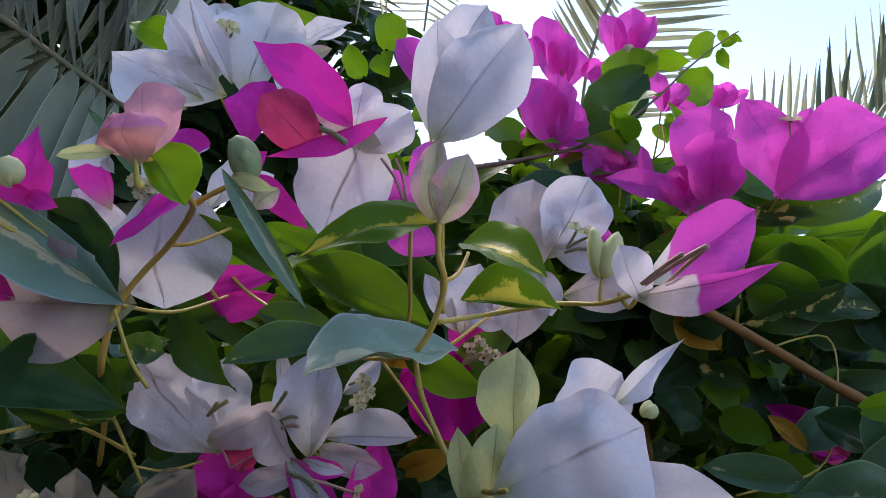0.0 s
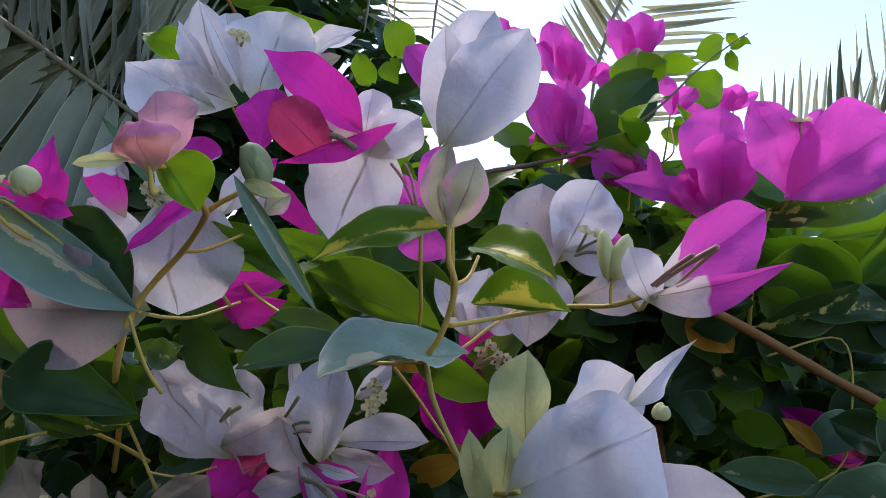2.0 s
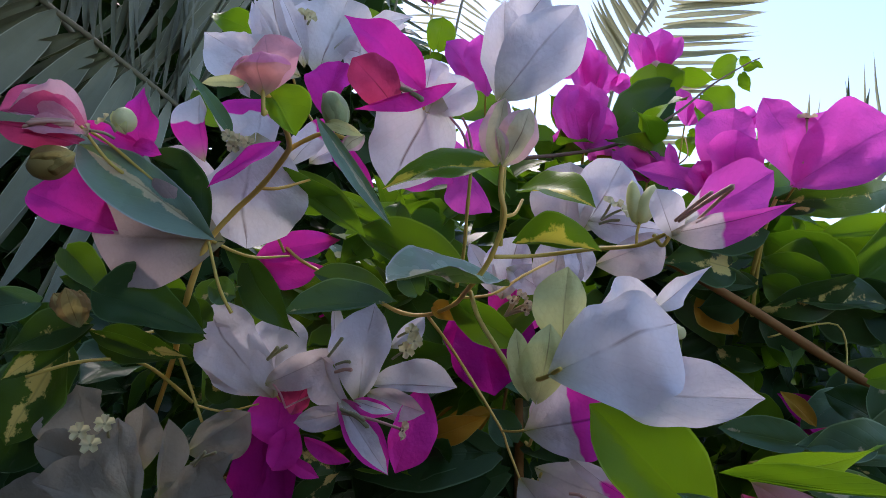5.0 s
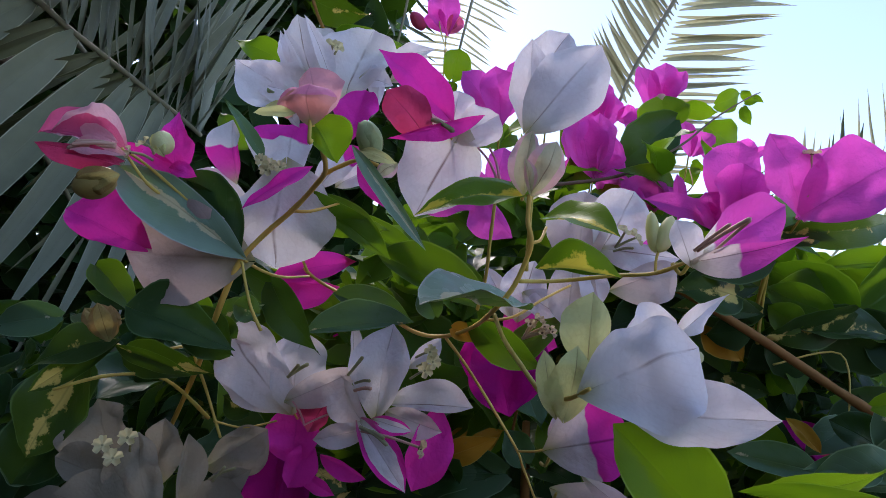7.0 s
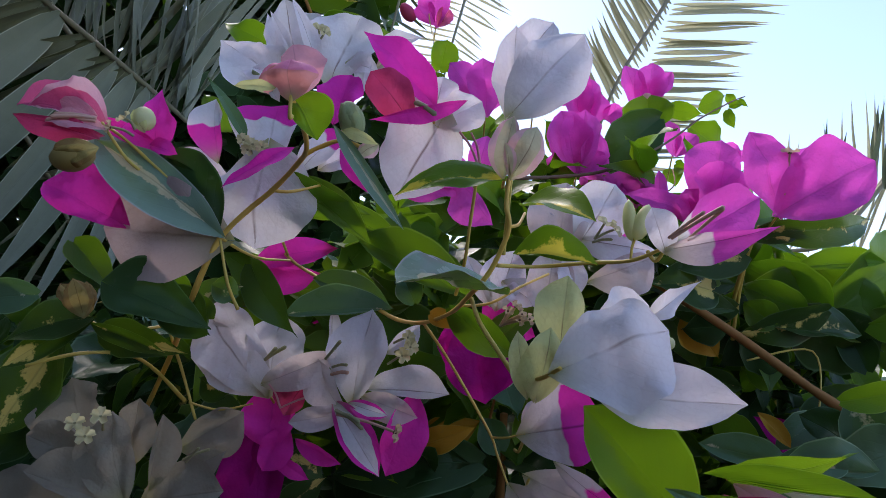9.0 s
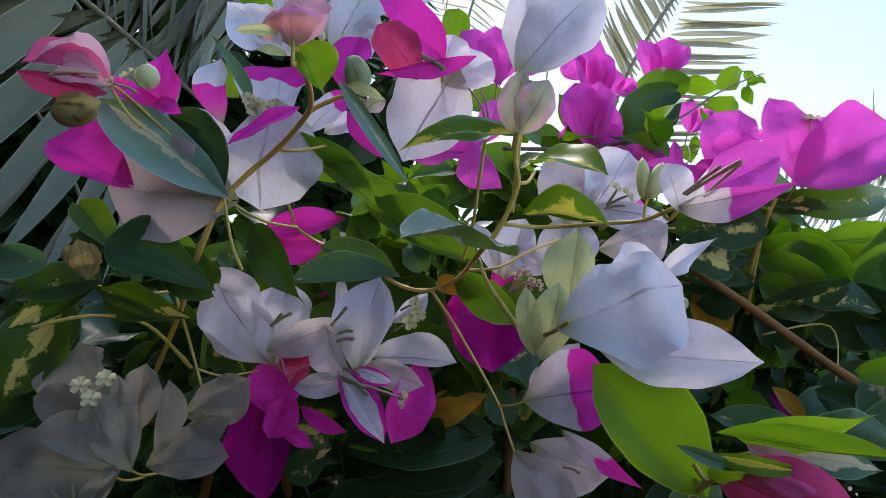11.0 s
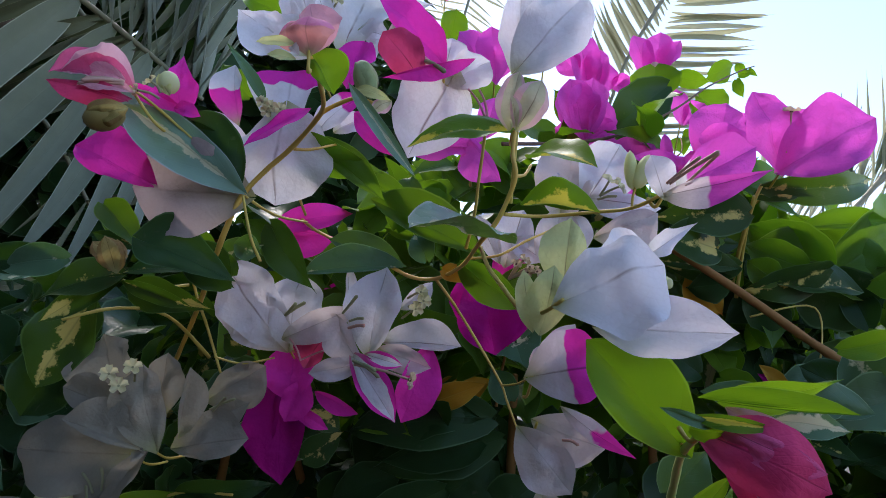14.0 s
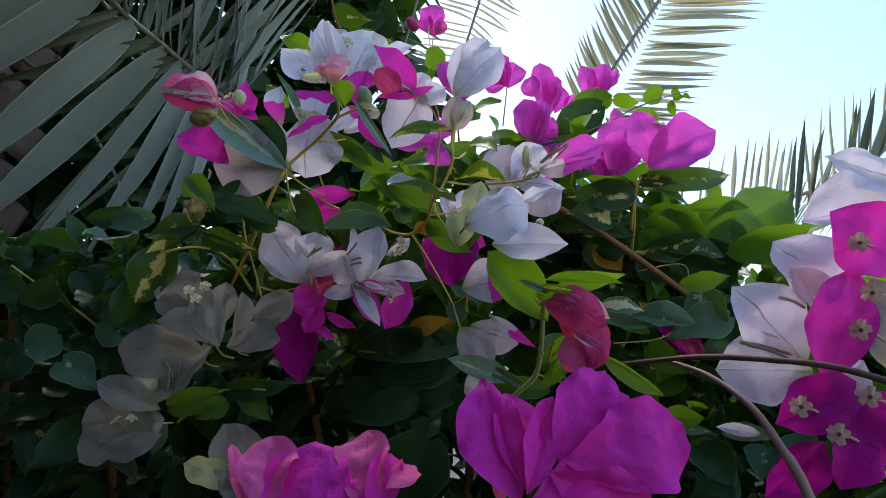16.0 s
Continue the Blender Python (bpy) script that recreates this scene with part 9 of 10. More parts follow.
leaflet(s, (1.0657, 2.5793, 2.2422), (0.8963, 2.5925, 2.034), 0.0133, (0.35, -0.87, -0.34), PALMSUN, 0.024, 0.64)
leaflet(s, (1.0461, 2.5763, 2.2299), (0.9153, 2.5925, 2.0225), 0.0138, (0.46, -0.82, -0.35), PALMSUN, 0.012, 0.49)
leaflet(s, (1.0265, 2.5732, 2.2178), (0.8999, 2.5576, 2.0169), 0.0189, (-0.65, -0.61, 0.46), PALMSUN, 0.044, 0.48)
leaflet(s, (1.0069, 2.5702, 2.2056), (0.8824, 2.5458, 2.0162), 0.0149, (0.3, -0.95, -0.07), PALMSUN, 0.031, 0.55)
leaflet(s, (0.9874, 2.5671, 2.1935), (0.8524, 2.5462, 1.976), 0.0167, (0.57, -0.77, -0.28), PALMSUN, -0.009, 0.58)
leaflet(s, (0.968, 2.5641, 2.1814), (0.8061, 2.5227, 1.9622), 0.0133, (-0.57, -0.63, 0.54), PALMSUN, 0.025, 0.73)
leaflet(s, (0.9486, 2.561, 2.1693), (0.8052, 2.5153, 2.0264), 0.0131, (0.2, -0.97, 0.11), PALMSUN, 0.01, 0.87)
leaflet(s, (0.9293, 2.558, 2.1573), (0.769, 2.5461, 1.9761), 0.0151, (-0.52, -0.69, 0.51), PALMSUN, 0.05, 0.9)
leaflet(s, (0.91, 2.5549, 2.1453), (0.7581, 2.5531, 1.9568), 0.0101, (0.18, -0.97, -0.13), PALMSUN, 0.036, 0.66)
leaflet(s, (0.8907, 2.5519, 2.1333), (0.7584, 2.5596, 1.9485), 0.0116, (-0.41, -0.87, 0.26), PALMSUN, -0.015, 0.44)
leaflet(s, (0.8715, 2.5488, 2.1213), (0.7412, 2.5416, 1.9511), 0.0137, (-0.23, -0.95, 0.22), PALMSUN, 0.04, 0.75)
leaflet(s, (0.8524, 2.5458, 2.1094), (0.711, 2.5312, 1.9459), 0.0150, (-0.49, -0.73, 0.48), PALMSUN, 0.005, 0.79)
leaflet(s, (0.8333, 2.5427, 2.0975), (0.708, 2.5366, 1.9311), 0.0104, (-0.14, -0.98, 0.14), PALMSUN, 0.033, 0.48)
leaflet(s, (0.8142, 2.5397, 2.0857), (0.6692, 2.4998, 1.889), 0.0116, (-0.11, -0.95, 0.28), PALMSUN, -0.008, 0.54)
leaflet(s, (0.7952, 2.5366, 2.0738), (0.6778, 2.536, 1.9199), 0.0154, (0.52, -0.76, -0.39), PALMSUN, 0.023, 0.83)
leaflet(s, (0.7763, 2.5336, 2.062), (0.6523, 2.5099, 1.9082), 0.0131, (0.45, -0.86, -0.23), PALMSUN, 0.013, 0.62)
leaflet(s, (0.7574, 2.5305, 2.0502), (0.6187, 2.551, 1.8863), 0.0136, (-0.26, -0.96, 0.1), PALMSUN, -0.004, 0.48)
leaflet(s, (0.7385, 2.5275, 2.0385), (0.5819, 2.5074, 1.889), 0.0109, (-0.07, -0.98, 0.21), PALMSUN, 0.04, 0.56)
leaflet(s, (0.7197, 2.5244, 2.0268), (0.5838, 2.5183, 1.8909), 0.0137, (0.34, -0.89, -0.3), PALMSUN, -0.01, 0.86)
leaflet(s, (0.701, 2.5214, 2.0151), (0.5764, 2.4995, 1.8355), 0.0116, (0.37, -0.92, -0.14), PALMSUN, -0.016, 0.88)
leaflet(s, (0.6823, 2.5183, 2.0034), (0.5477, 2.521, 1.8421), 0.0130, (0.15, -0.98, -0.14), PALMSUN, -0.014, 0.78)
leaflet(s, (0.6636, 2.5153, 1.9918), (0.5261, 2.4597, 1.8313), 0.0125, (0.03, -0.95, 0.31), PALMSUN, 0.042, 0.71)
leaflet(s, (0.645, 2.5122, 1.9802), (0.5481, 2.5281, 1.8271), 0.0152, (0.4, -0.85, -0.34), PALMSUN, -0.023, 0.89)
leaflet(s, (0.6265, 2.5092, 1.9687), (0.5064, 2.491, 1.8332), 0.0107, (-0.29, -0.88, 0.38), PALMSUN, 0.027, 0.59)
leaflet(s, (0.6079, 2.5061, 1.9571), (0.4136, 2.4724, 1.8279), 0.0155, (0.49, -0.66, -0.57), PALMSUN, -0.018, 0.87)
leaflet(s, (0.5895, 2.5031, 1.9456), (0.4429, 2.527, 1.8494), 0.0100, (0.01, -0.97, -0.26), PALMSUN, 0.007, 0.48)
leaflet(s, (0.5711, 2.5, 1.9341), (0.4424, 2.4652, 1.787), 0.0125, (0.21, -0.98, 0.05), PALMSUN, 0.009, 0.57)

s = frond(palm, [(3.35, 3.2, 5.3), (1.4931, 1.75, 2.6196), (1.2817, 1.7, 2.4193), (1.1156, 1.65, 2.2349), (0.9439, 1.6, 2.0438), (0.827, 1.62, 2.005), (0.698, 1.62, 1.987), (0.552, 1.62, 1.962)], 0.01, 0.004)
leaflet(s, (1.3783, 1.74, 2.5046), (1.4697, 1.775, 2.8129), 0.0137, (-0.8, -0.53, 0.3), PALMSUN, 0.024, 0.8)
leaflet(s, (1.3408, 1.7283, 2.4648), (1.4303, 1.763, 2.8035), 0.0171, (-0.85, -0.44, 0.27), PALMSUN, 0.02, 0.56)
leaflet(s, (1.3038, 1.7167, 2.4255), (1.3268, 1.6882, 2.699), 0.0142, (-0.77, -0.64, 0), PALMSUN, 0.034, 0.57)
leaflet(s, (1.2673, 1.705, 2.3868), (1.3173, 1.7379, 2.6945), 0.0131, (-0.77, -0.6, 0.19), PALMSUN, 0.041, 0.62)
leaflet(s, (1.2312, 1.6933, 2.3486), (1.2399, 1.6691, 2.6846), 0.0113, (-0.74, -0.67, -0.03), PALMSUN, 0.013, 0.88)
leaflet(s, (1.1956, 1.6817, 2.311), (1.2161, 1.6668, 2.6168), 0.0125, (-0.35, -0.94, -0.02), PALMSUN, -0.001, 0.72)
leaflet(s, (1.1605, 1.67, 2.2739), (1.1718, 1.6775, 2.5695), 0.0122, (-0.83, -0.55, 0.05), PALMSUN, -0.004, 0.42)
leaflet(s, (1.1259, 1.6583, 2.2373), (1.1041, 1.6117, 2.4881), 0.0115, (-0.77, -0.62, -0.18), PALMSUN, 0.041, 0.82)
leaflet(s, (1.0917, 1.6467, 2.2013), (1.106, 1.656, 2.5135), 0.0114, (-0.6, -0.8, 0.05), PALMSUN, -0.02, 0.43)
leaflet(s, (1.058, 1.635, 2.1658), (1.06, 1.6247, 2.4973), 0.0162, (0.15, -0.99, -0.03), PALMSUN, 0.024, 0.5)
leaflet(s, (1.0248, 1.6233, 2.1309), (1.0027, 1.5961, 2.4598), 0.0134, (-0.14, -0.99, -0.09), PALMSUN, 0.026, 0.76)
leaflet(s, (0.992, 1.6117, 2.0964), (0.9905, 1.6213, 2.4391), 0.013, (0.15, -0.99, 0.03), PALMSUN, -0.027, 0.51)
leaflet(s, (0.9596, 1.6, 2.0625), (0.9307, 1.6044, 2.3818), 0.016, (-0.92, -0.4, -0.08), PALMSUN, -0.003, 0.75)
leaflet(s, (1.3783, 1.74, 2.5046), (1.2444, 1.7484, 2.1377), 0.011, (-0.22, -0.97, 0.06), PALMSUN, 0.003, 0.37)
leaflet(s, (1.3408, 1.7283, 2.4648), (1.2299, 1.7385, 2.1081), 0.0089, (-0.43, -0.9, 0.11), PALMSUN, 0.03, 0.76)
leaflet(s, (1.3038, 1.7167, 2.4255), (1.2106, 1.7461, 2.0708), 0.0107, (0.03, -1, -0.09), PALMSUN, 0.03, 0.8)
leaflet(s, (1.2673, 1.705, 2.3868), (1.1285, 1.6991, 2.0435), 0.0148, (-0.82, -0.47, 0.34), PALMSUN, -0.02, 0.87)
leaflet(s, (1.2312, 1.6933, 2.3486), (1.0955, 1.6493, 1.9929), 0.0101, (0.03, -0.99, 0.11), PALMSUN, 0.005, 0.44)
leaflet(s, (1.1956, 1.6817, 2.311), (1.0785, 1.6582, 2.032), 0.0145, (-0.77, -0.51, 0.37), PALMSUN, -0.02, 0.47)
leaflet(s, (1.1605, 1.67, 2.2739), (1.0336, 1.6491, 1.9928), 0.0147, (-0.78, -0.49, 0.39), PALMSUN, 0.032, 0.69)
leaflet(s, (1.1259, 1.6583, 2.2373), (1.0029, 1.6376, 2.0086), 0.009, (-0.28, -0.93, 0.23), PALMSUN, -0.027, 0.7)
leaflet(s, (1.0917, 1.6467, 2.2013), (1.012, 1.6455, 1.9609), 0.0101, (-0.31, -0.95, 0.11), PALMSUN, 0.02, 0.69)
leaflet(s, (1.058, 1.635, 2.1658), (0.9259, 1.6415, 1.9594), 0.0122, (-0.46, -0.85, 0.27), PALMSUN, -0.014, 0.62)
leaflet(s, (1.0248, 1.6233, 2.1309), (0.9082, 1.6368, 1.95), 0.0127, (0.08, -0.99, -0.12), PALMSUN, 0.035, 0.81)
leaflet(s, (0.992, 1.6117, 2.0964), (0.8838, 1.5925, 1.9257), 0.0087, (0, -0.99, 0.11), PALMSUN, 0.018, 0.44)
leaflet(s, (0.9596, 1.6, 2.0625), (0.8359, 1.5708, 1.9224), 0.0109, (-0.1, -0.95, 0.29), PALMSUN, 0.016, 0.35)
# dark upright leaflets: shade given by the darker leaflet copy
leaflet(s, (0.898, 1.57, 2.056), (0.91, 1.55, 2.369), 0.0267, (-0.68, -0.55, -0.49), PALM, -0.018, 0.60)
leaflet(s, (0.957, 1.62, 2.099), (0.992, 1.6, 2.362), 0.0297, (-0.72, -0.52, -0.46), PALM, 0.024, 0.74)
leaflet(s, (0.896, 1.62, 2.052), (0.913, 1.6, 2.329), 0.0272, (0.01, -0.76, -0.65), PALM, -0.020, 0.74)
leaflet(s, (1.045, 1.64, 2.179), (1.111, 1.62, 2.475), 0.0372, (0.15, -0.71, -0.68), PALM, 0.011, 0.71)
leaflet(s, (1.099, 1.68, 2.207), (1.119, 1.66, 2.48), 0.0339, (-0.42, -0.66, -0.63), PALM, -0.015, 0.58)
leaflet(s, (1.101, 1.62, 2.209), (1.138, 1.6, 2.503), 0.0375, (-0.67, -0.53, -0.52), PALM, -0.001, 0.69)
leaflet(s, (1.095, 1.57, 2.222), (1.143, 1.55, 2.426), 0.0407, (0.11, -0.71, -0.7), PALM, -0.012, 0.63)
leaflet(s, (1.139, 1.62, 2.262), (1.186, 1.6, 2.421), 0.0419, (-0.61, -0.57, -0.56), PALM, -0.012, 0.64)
leaflet(s, (0.986, 1.62, 2.13), (1.02, 1.6, 2.293), 0.0258, (-0.61, -0.59, -0.52), PALMSUN, 0.004, 0.52)
leaflet(s, (0.861, 1.62, 2.04), (0.87, 1.6, 2.277), 0.0230, (0.25, -0.74, -0.62), PALMSUN, -0.002, 0.97)
leaflet(s, (0.577, 1.62, 1.961), (0.589, 1.597, 2.158), 0.0194, (-0.68, -0.7, -0.22), PALMSUN, -0.005, 0.74)
leaflet(s, (0.641, 1.62, 2), (0.631, 1.57, 2.188), 0.0129, (-0.54, -0.68, -0.5), PALMSUN, 0.000, 0.89)
leaflet(s, (0.658, 1.62, 2.056), (0.661, 1.597, 2.237), 0.0150, (0.07, -0.95, -0.32), PALMSUN, -0.012, 0.52)
leaflet(s, (0.687, 1.62, 2.06), (0.713, 1.615, 2.267), 0.0163, (0.36, -0.72, -0.59), PALMSUN, -0.017, 0.79)
leaflet(s, (0.737, 1.62, 2.101), (0.737, 1.605, 2.288), 0.0207, (-0.28, -0.82, -0.5), PALMSUN, -0.015, 0.44)
leaflet(s, (0.763, 1.62, 2.095), (0.79, 1.644, 2.327), 0.0139, (-0.56, -0.64, -0.53), PALMSUN, -0.000, 0.43)
leaflet(s, (0.786, 1.62, 2.128), (0.786, 1.581, 2.297), 0.0137, (-0.78, -0.62, -0.12), PALMSUN, -0.011, 0.65)
leaflet(s, (0.804, 1.62, 2.108), (0.798, 1.558, 2.275), 0.0156, (-0.72, -0.63, -0.3), PALMSUN, 0.026, 0.70)
leaflet(s, (0.83, 1.62, 2.129), (0.812, 1.552, 2.316), 0.0174, (-0.38, -0.83, -0.4), PALMSUN, -0.001, 0.71)
leaflet(s, (0.84, 1.62, 2.12), (0.853, 1.581, 2.315), 0.0169, (0.13, -0.8, -0.58), PALMSUN, -0.014, 0.56)
leaflet(s, (0.861, 1.62, 2.127), (0.894, 1.632, 2.311), 0.0161, (-0.66, -0.58, -0.47), PALMSUN, -0.008, 0.44)
leaflet(s, (0.885, 1.62, 2.133), (0.887, 1.575, 2.308), 0.0140, (-0.07, -0.76, -0.65), PALMSUN, -0.010, 0.54)
leaflet(s, (0.957, 1.62, 2.133), (0.955, 1.592, 2.312), 0.0162, (-0.02, -0.9, -0.44), PALMSUN, 0.025, 0.73)

# glossy leaves low on the shaded side

t = twig([(-0.3397, 0.5, 1.4589), (-0.3856, 0.46, 1.5012), (-0.416, 0.44, 1.52), (-0.4607, 0.43, 1.5442)], 0.0013, 0.0009, GREENTWIG, "shaded twig with large glossy blue-green leaves")
leaf(t, (-0.445, 0.4594, 1.5373), (-0.379, 0.4583, 1.5525), 0.0362, (0.15, -0.69, -0.71), DEEP_SHADE, 0.057, 0.05)
leaf(t, (-0.3933, 0.4523, 1.551), (-0.3702, 0.4514, 1.5145), 0.0385, (0.29, -0.93, 0.21), DEEP_SHADE, 0.067, 0.05)
leaf(t, (-0.4035, 0.4241, 1.5283), (-0.4318, 0.4166, 1.5029), 0.0357, (0.61, -0.61, -0.5), DEEP_SHADE, 0.069, 0.05)
leaf(t, (-0.3766, 0.4661, 1.5283), (-0.3666, 0.4635, 1.4901), 0.0237, (0.62, -0.75, 0.21), DEEP_SHADE, 0.09, 0.05)
leaf(t, (-0.4494, 0.462, 1.5097), (-0.3954, 0.4601, 1.4876), 0.0425, (-0.1, -0.98, -0.16), DEEP_SHADE, 0.113, 0.05)
leaf(t, (-0.436, 0.4253, 1.5156), (-0.473, 0.4209, 1.5227), 0.0329, (0.14, -0.98, 0.13), DEEP_SHADE, 0.115, 0.05)
leaf(t, (-0.4816, 0.4552, 1.5466), (-0.4658, 0.4618, 1.5694), 0.0305, (0.29, -0.95, 0.08), DEEP_SHADE, 0.068, 0.05)
leaf(t, (-0.3848, 0.4208, 1.4796), (-0.4112, 0.4151, 1.4558), 0.0382, (0.41, -0.88, -0.25), BLUISH, 0.065, 0.05)
leaf(t, (-0.3621, 0.4557, 1.4974), (-0.3169, 0.4611, 1.4848), 0.0409, (0.11, -0.99, -0.02), BLUISH, 0.085, 0.05)
leaf(t, (-0.4509, 0.4554, 1.462), (-0.4627, 0.4532, 1.4181), 0.0473, (0.66, -0.74, -0.14), DEEP_SHADE, 0.074, 0.05)
leaf(t, (-0.35, 0.4841, 1.4571), (-0.3968, 0.4885, 1.4706), 0.0437, (0.05, -0.88, 0.48), DEEP_SHADE, 0.066, 0.05)
leaf(t, (-0.3713, 0.4207, 1.4524), (-0.3286, 0.4203, 1.4295), 0.0389, (0.26, -0.83, 0.5), BLUISH, 0.128, 0.05)

t = twig([(-0.2323, 0.42, 1.4252), (-0.1877, 0.4, 1.4475), (-0.1459, 0.39, 1.4529)], 0.001, 0.0008, GREENTWIG, "thin green twig with pointed shaded leaves")
leaf(t, (-0.2395, 0.4, 1.425), (-0.1903, 0.4065, 1.4471), 0.0275, (0.2, -0.96, -0.17), LEAF, 0.118, 0.05)
leaf(t, (-0.1856, 0.4, 1.4372), (-0.2099, 0.3943, 1.4186), 0.0218, (0.34, -0.93, -0.16), LEAF, 0.091, 0.05)
leaf(t, (-0.1712, 0.4, 1.4496), (-0.1372, 0.3957, 1.4253), 0.0238, (0, -0.99, 0.17), LEAF, 0.08, 0.05)
leaf(t, (-0.1877, 0.4, 1.4475), (-0.1223, 0.3976, 1.4611), 0.022, (0.01, -0.98, -0.21), DEEP_SHADE, 0.104, 0.05)
leaf(t, (-0.1039, 0.4, 1.4794), (-0.0808, 0.4069, 1.4988), 0.0218, (0.29, -0.96, -0.01), VARIEG, 0.052, 0.05)
leaf(t, (-0.1697, 0.4, 1.4419), (-0.1398, 0.4045, 1.4535), 0.0145, (0.06, -0.98, 0.21), VARIEG, 0.11, 0.05)

t = twig([(-0.0309, 0.46, 1.4494), (-0.0011, 0.45, 1.4991), (0.0198, 0.44, 1.5242)], 0.0012, 0.0009, BARK, "brown twig with broad dark leaves")
leaf(t, (-0.0706, 0.43, 1.5126), (0.0158, 0.4242, 1.5171), 0.0476, (-0.08, -0.97, 0.25), DEEP_SHADE, 0.069, 0.05)
leaf(t, (0.0175, 0.43, 1.5008), (-0.061, 0.4364, 1.4799), 0.034, (-0.07, -1, -0.03), DEEP_SHADE, 0.069, 0.05)
leaf(t, (-0.0062, 0.43, 1.4646), (-0.0762, 0.433, 1.4337), 0.0345, (0.06, -0.97, -0.23), DEEP_SHADE, 0.088, 0.05)
leaf(t, (0.0546, 0.43, 1.4723), (0.0196, 0.438, 1.4349), 0.0404, (-0.3, -0.95, 0.08), DEEP_SHADE, 0.134, 0.05)
leaf(t, (0.0104, 0.43, 1.4236), (-0.0137, 0.4299, 1.358), 0.0717, (-0.13, -0.99, 0.05), DEEP_SHADE, 0.055, 0.05)

t = twig([(-0.1689, 0.37, 1.5417), (-0.181, 0.33, 1.5645), (-0.1955, 0.3, 1.5656), (-0.2199, 0.29, 1.5559)], 0.0011, 0.0008, GREENTWIG, "shaded twig with level dark leaves over the pale flowers")
leaf(t, (-0.196, 0.3, 1.584), (-0.235, 0.292, 1.553), (0.0078, 0.0064), (0.12, -0.99, 0.1), VARIEG, 0.05, 0.03, belly=0.4, fold=0.2)
leaf(t, (-0.196, 0.3, 1.581), (-0.153, 0.3, 1.57), (0.0041, 0.0054), (0, -1, 0), VARIEG, 0.05, 0.03, fold=0.2)
leaf(t, (-0.235, 0.335, 1.571), (-0.256, 0.33, 1.514), (0.0219, 0.0197), (0.03, -1, 0.08), VARIEG, 0.05, 0.03, belly=0.4, fold=0.15)
leaf(t, (-0.276, 0.36, 1.594), (-0.342, 0.36, 1.591), (0.0102, 0.0124), (0, -1, 0), DEEP_SHADE, 0.05, 0.03, fold=0.2)
leaf(t, (-0.205, 0.33, 1.605), (-0.237, 0.33, 1.629), (0.0078, 0.0042), (0, -1, 0), FRESH, 0.05, 0.03, fold=0.3)
leaf(t, (-0.201, 0.325, 1.606), (-0.235, 0.322, 1.611), (0.0060, 0.0040), (0.09, -1, 0), VARIEG, 0.05, 0.03, fold=0.2)
leaf(t, (-0.175, 0.34, 1.576), (-0.156, 0.34, 1.567), (0.0081, 0.0063), (0, -1, 0), DEEP_SHADE, 0.05, 0.03, fold=0.2)
leaf(t, (-0.255, 0.36, 1.549), (-0.283, 0.36, 1.492), (0.0264, 0.0233), (0, -1, 0), DEEP_SHADE, 0.05, 0.03, fold=0.15)
leaf(t, (-0.133, 0.3, 1.608), (-0.119, 0.3, 1.604), (0.0082, 0.0073), (0, -1, 0), BLUISH, 0.05, 0.03, fold=0.3)

t = twig([(0.0262, 0.44, 1.5258), (0.0275, 0.43, 1.5498), (0.0309, 0.4, 1.5798)], 0.0011, 0.0008, BARK, "brown twig with broad shadowed leaves and a dying yellow one")
leaf(t, (-0.0201, 0.42, 1.5253), (0.0168, 0.4126, 1.5429), 0.02, (-0.16, -0.98, -0.08), AUTUMN, 0.107, 0.05, "orange yellow dying leaf")
leaf(t, (0.0236, 0.43, 1.5176), (-0.0797, 0.4293, 1.498), 0.0451, (-0.05, -0.96, 0.28), DEEP_SHADE, 0.137, 0.05, b=0.85)
leaf(t, (0.0324, 0.44, 1.5031), (-0.0597, 0.4348, 1.4729), 0.0338, (0.12, -0.97, -0.21), DEEP_SHADE, 0.063, 0.05, b=0.85)
leaf(t, (-0.0922, 0.42, 1.5), (-0.1247, 0.4152, 1.5136), 0.031, (0.21, -0.96, 0.17), VARIEG, 0.11, 0.05, b=0.85)
leaf(t, (0.026, 0.44, 1.4869), (-0.0099, 0.4413, 1.4521), 0.0435, (-0.11, -0.99, 0.08), DEEP_SHADE, 0.126, 0.05, b=0.85)
leaf(t, (-0.0437, 0.44, 1.4672), (-0.0907, 0.4468, 1.445), 0.0328, (-0.25, -0.94, 0.25), DEEP_SHADE, 0.064, 0.05, b=0.85)

t = twig([(0.1843, 0.4, 1.6189), (0.1818, 0.385, 1.6461), (0.1754, 0.36, 1.6649), (0.1723, 0.345, 1.676)], 0.0012, 0.0009, GREENTWIG, "upright green twig with broad cream-splashed leaves")
leaf(t, (0.2483, 0.405, 1.6485), (0.2006, 0.4204, 1.6765), 0.0439, (-0.47, -0.81, -0.36), LEAF, 0.083, 0.05, b=0.85)
leaf(t, (0.193, 0.4, 1.652), (0.259, 0.42, 1.65), (0.0243, 0.0092), (0.29, -0.96, -0.05), LEAF, 0.06, 0.02, belly=0.5, ogive=2, fold=0.12)
leaf(t, (0.259, 0.43, 1.68), (0.308, 0.44, 1.631), (0.0205, 0.0177), (0.1, -0.99, -0.1), LEAF, 0.06, 0.02, ogive=2, fold=0.15)
leaf(t, (0.269, 0.405, 1.632), (0.195, 0.39, 1.632), (0.0136, 0.0192), (0.17, -0.83, 0.53), VARIEG, 0.06, 0.02, fold=0.15)
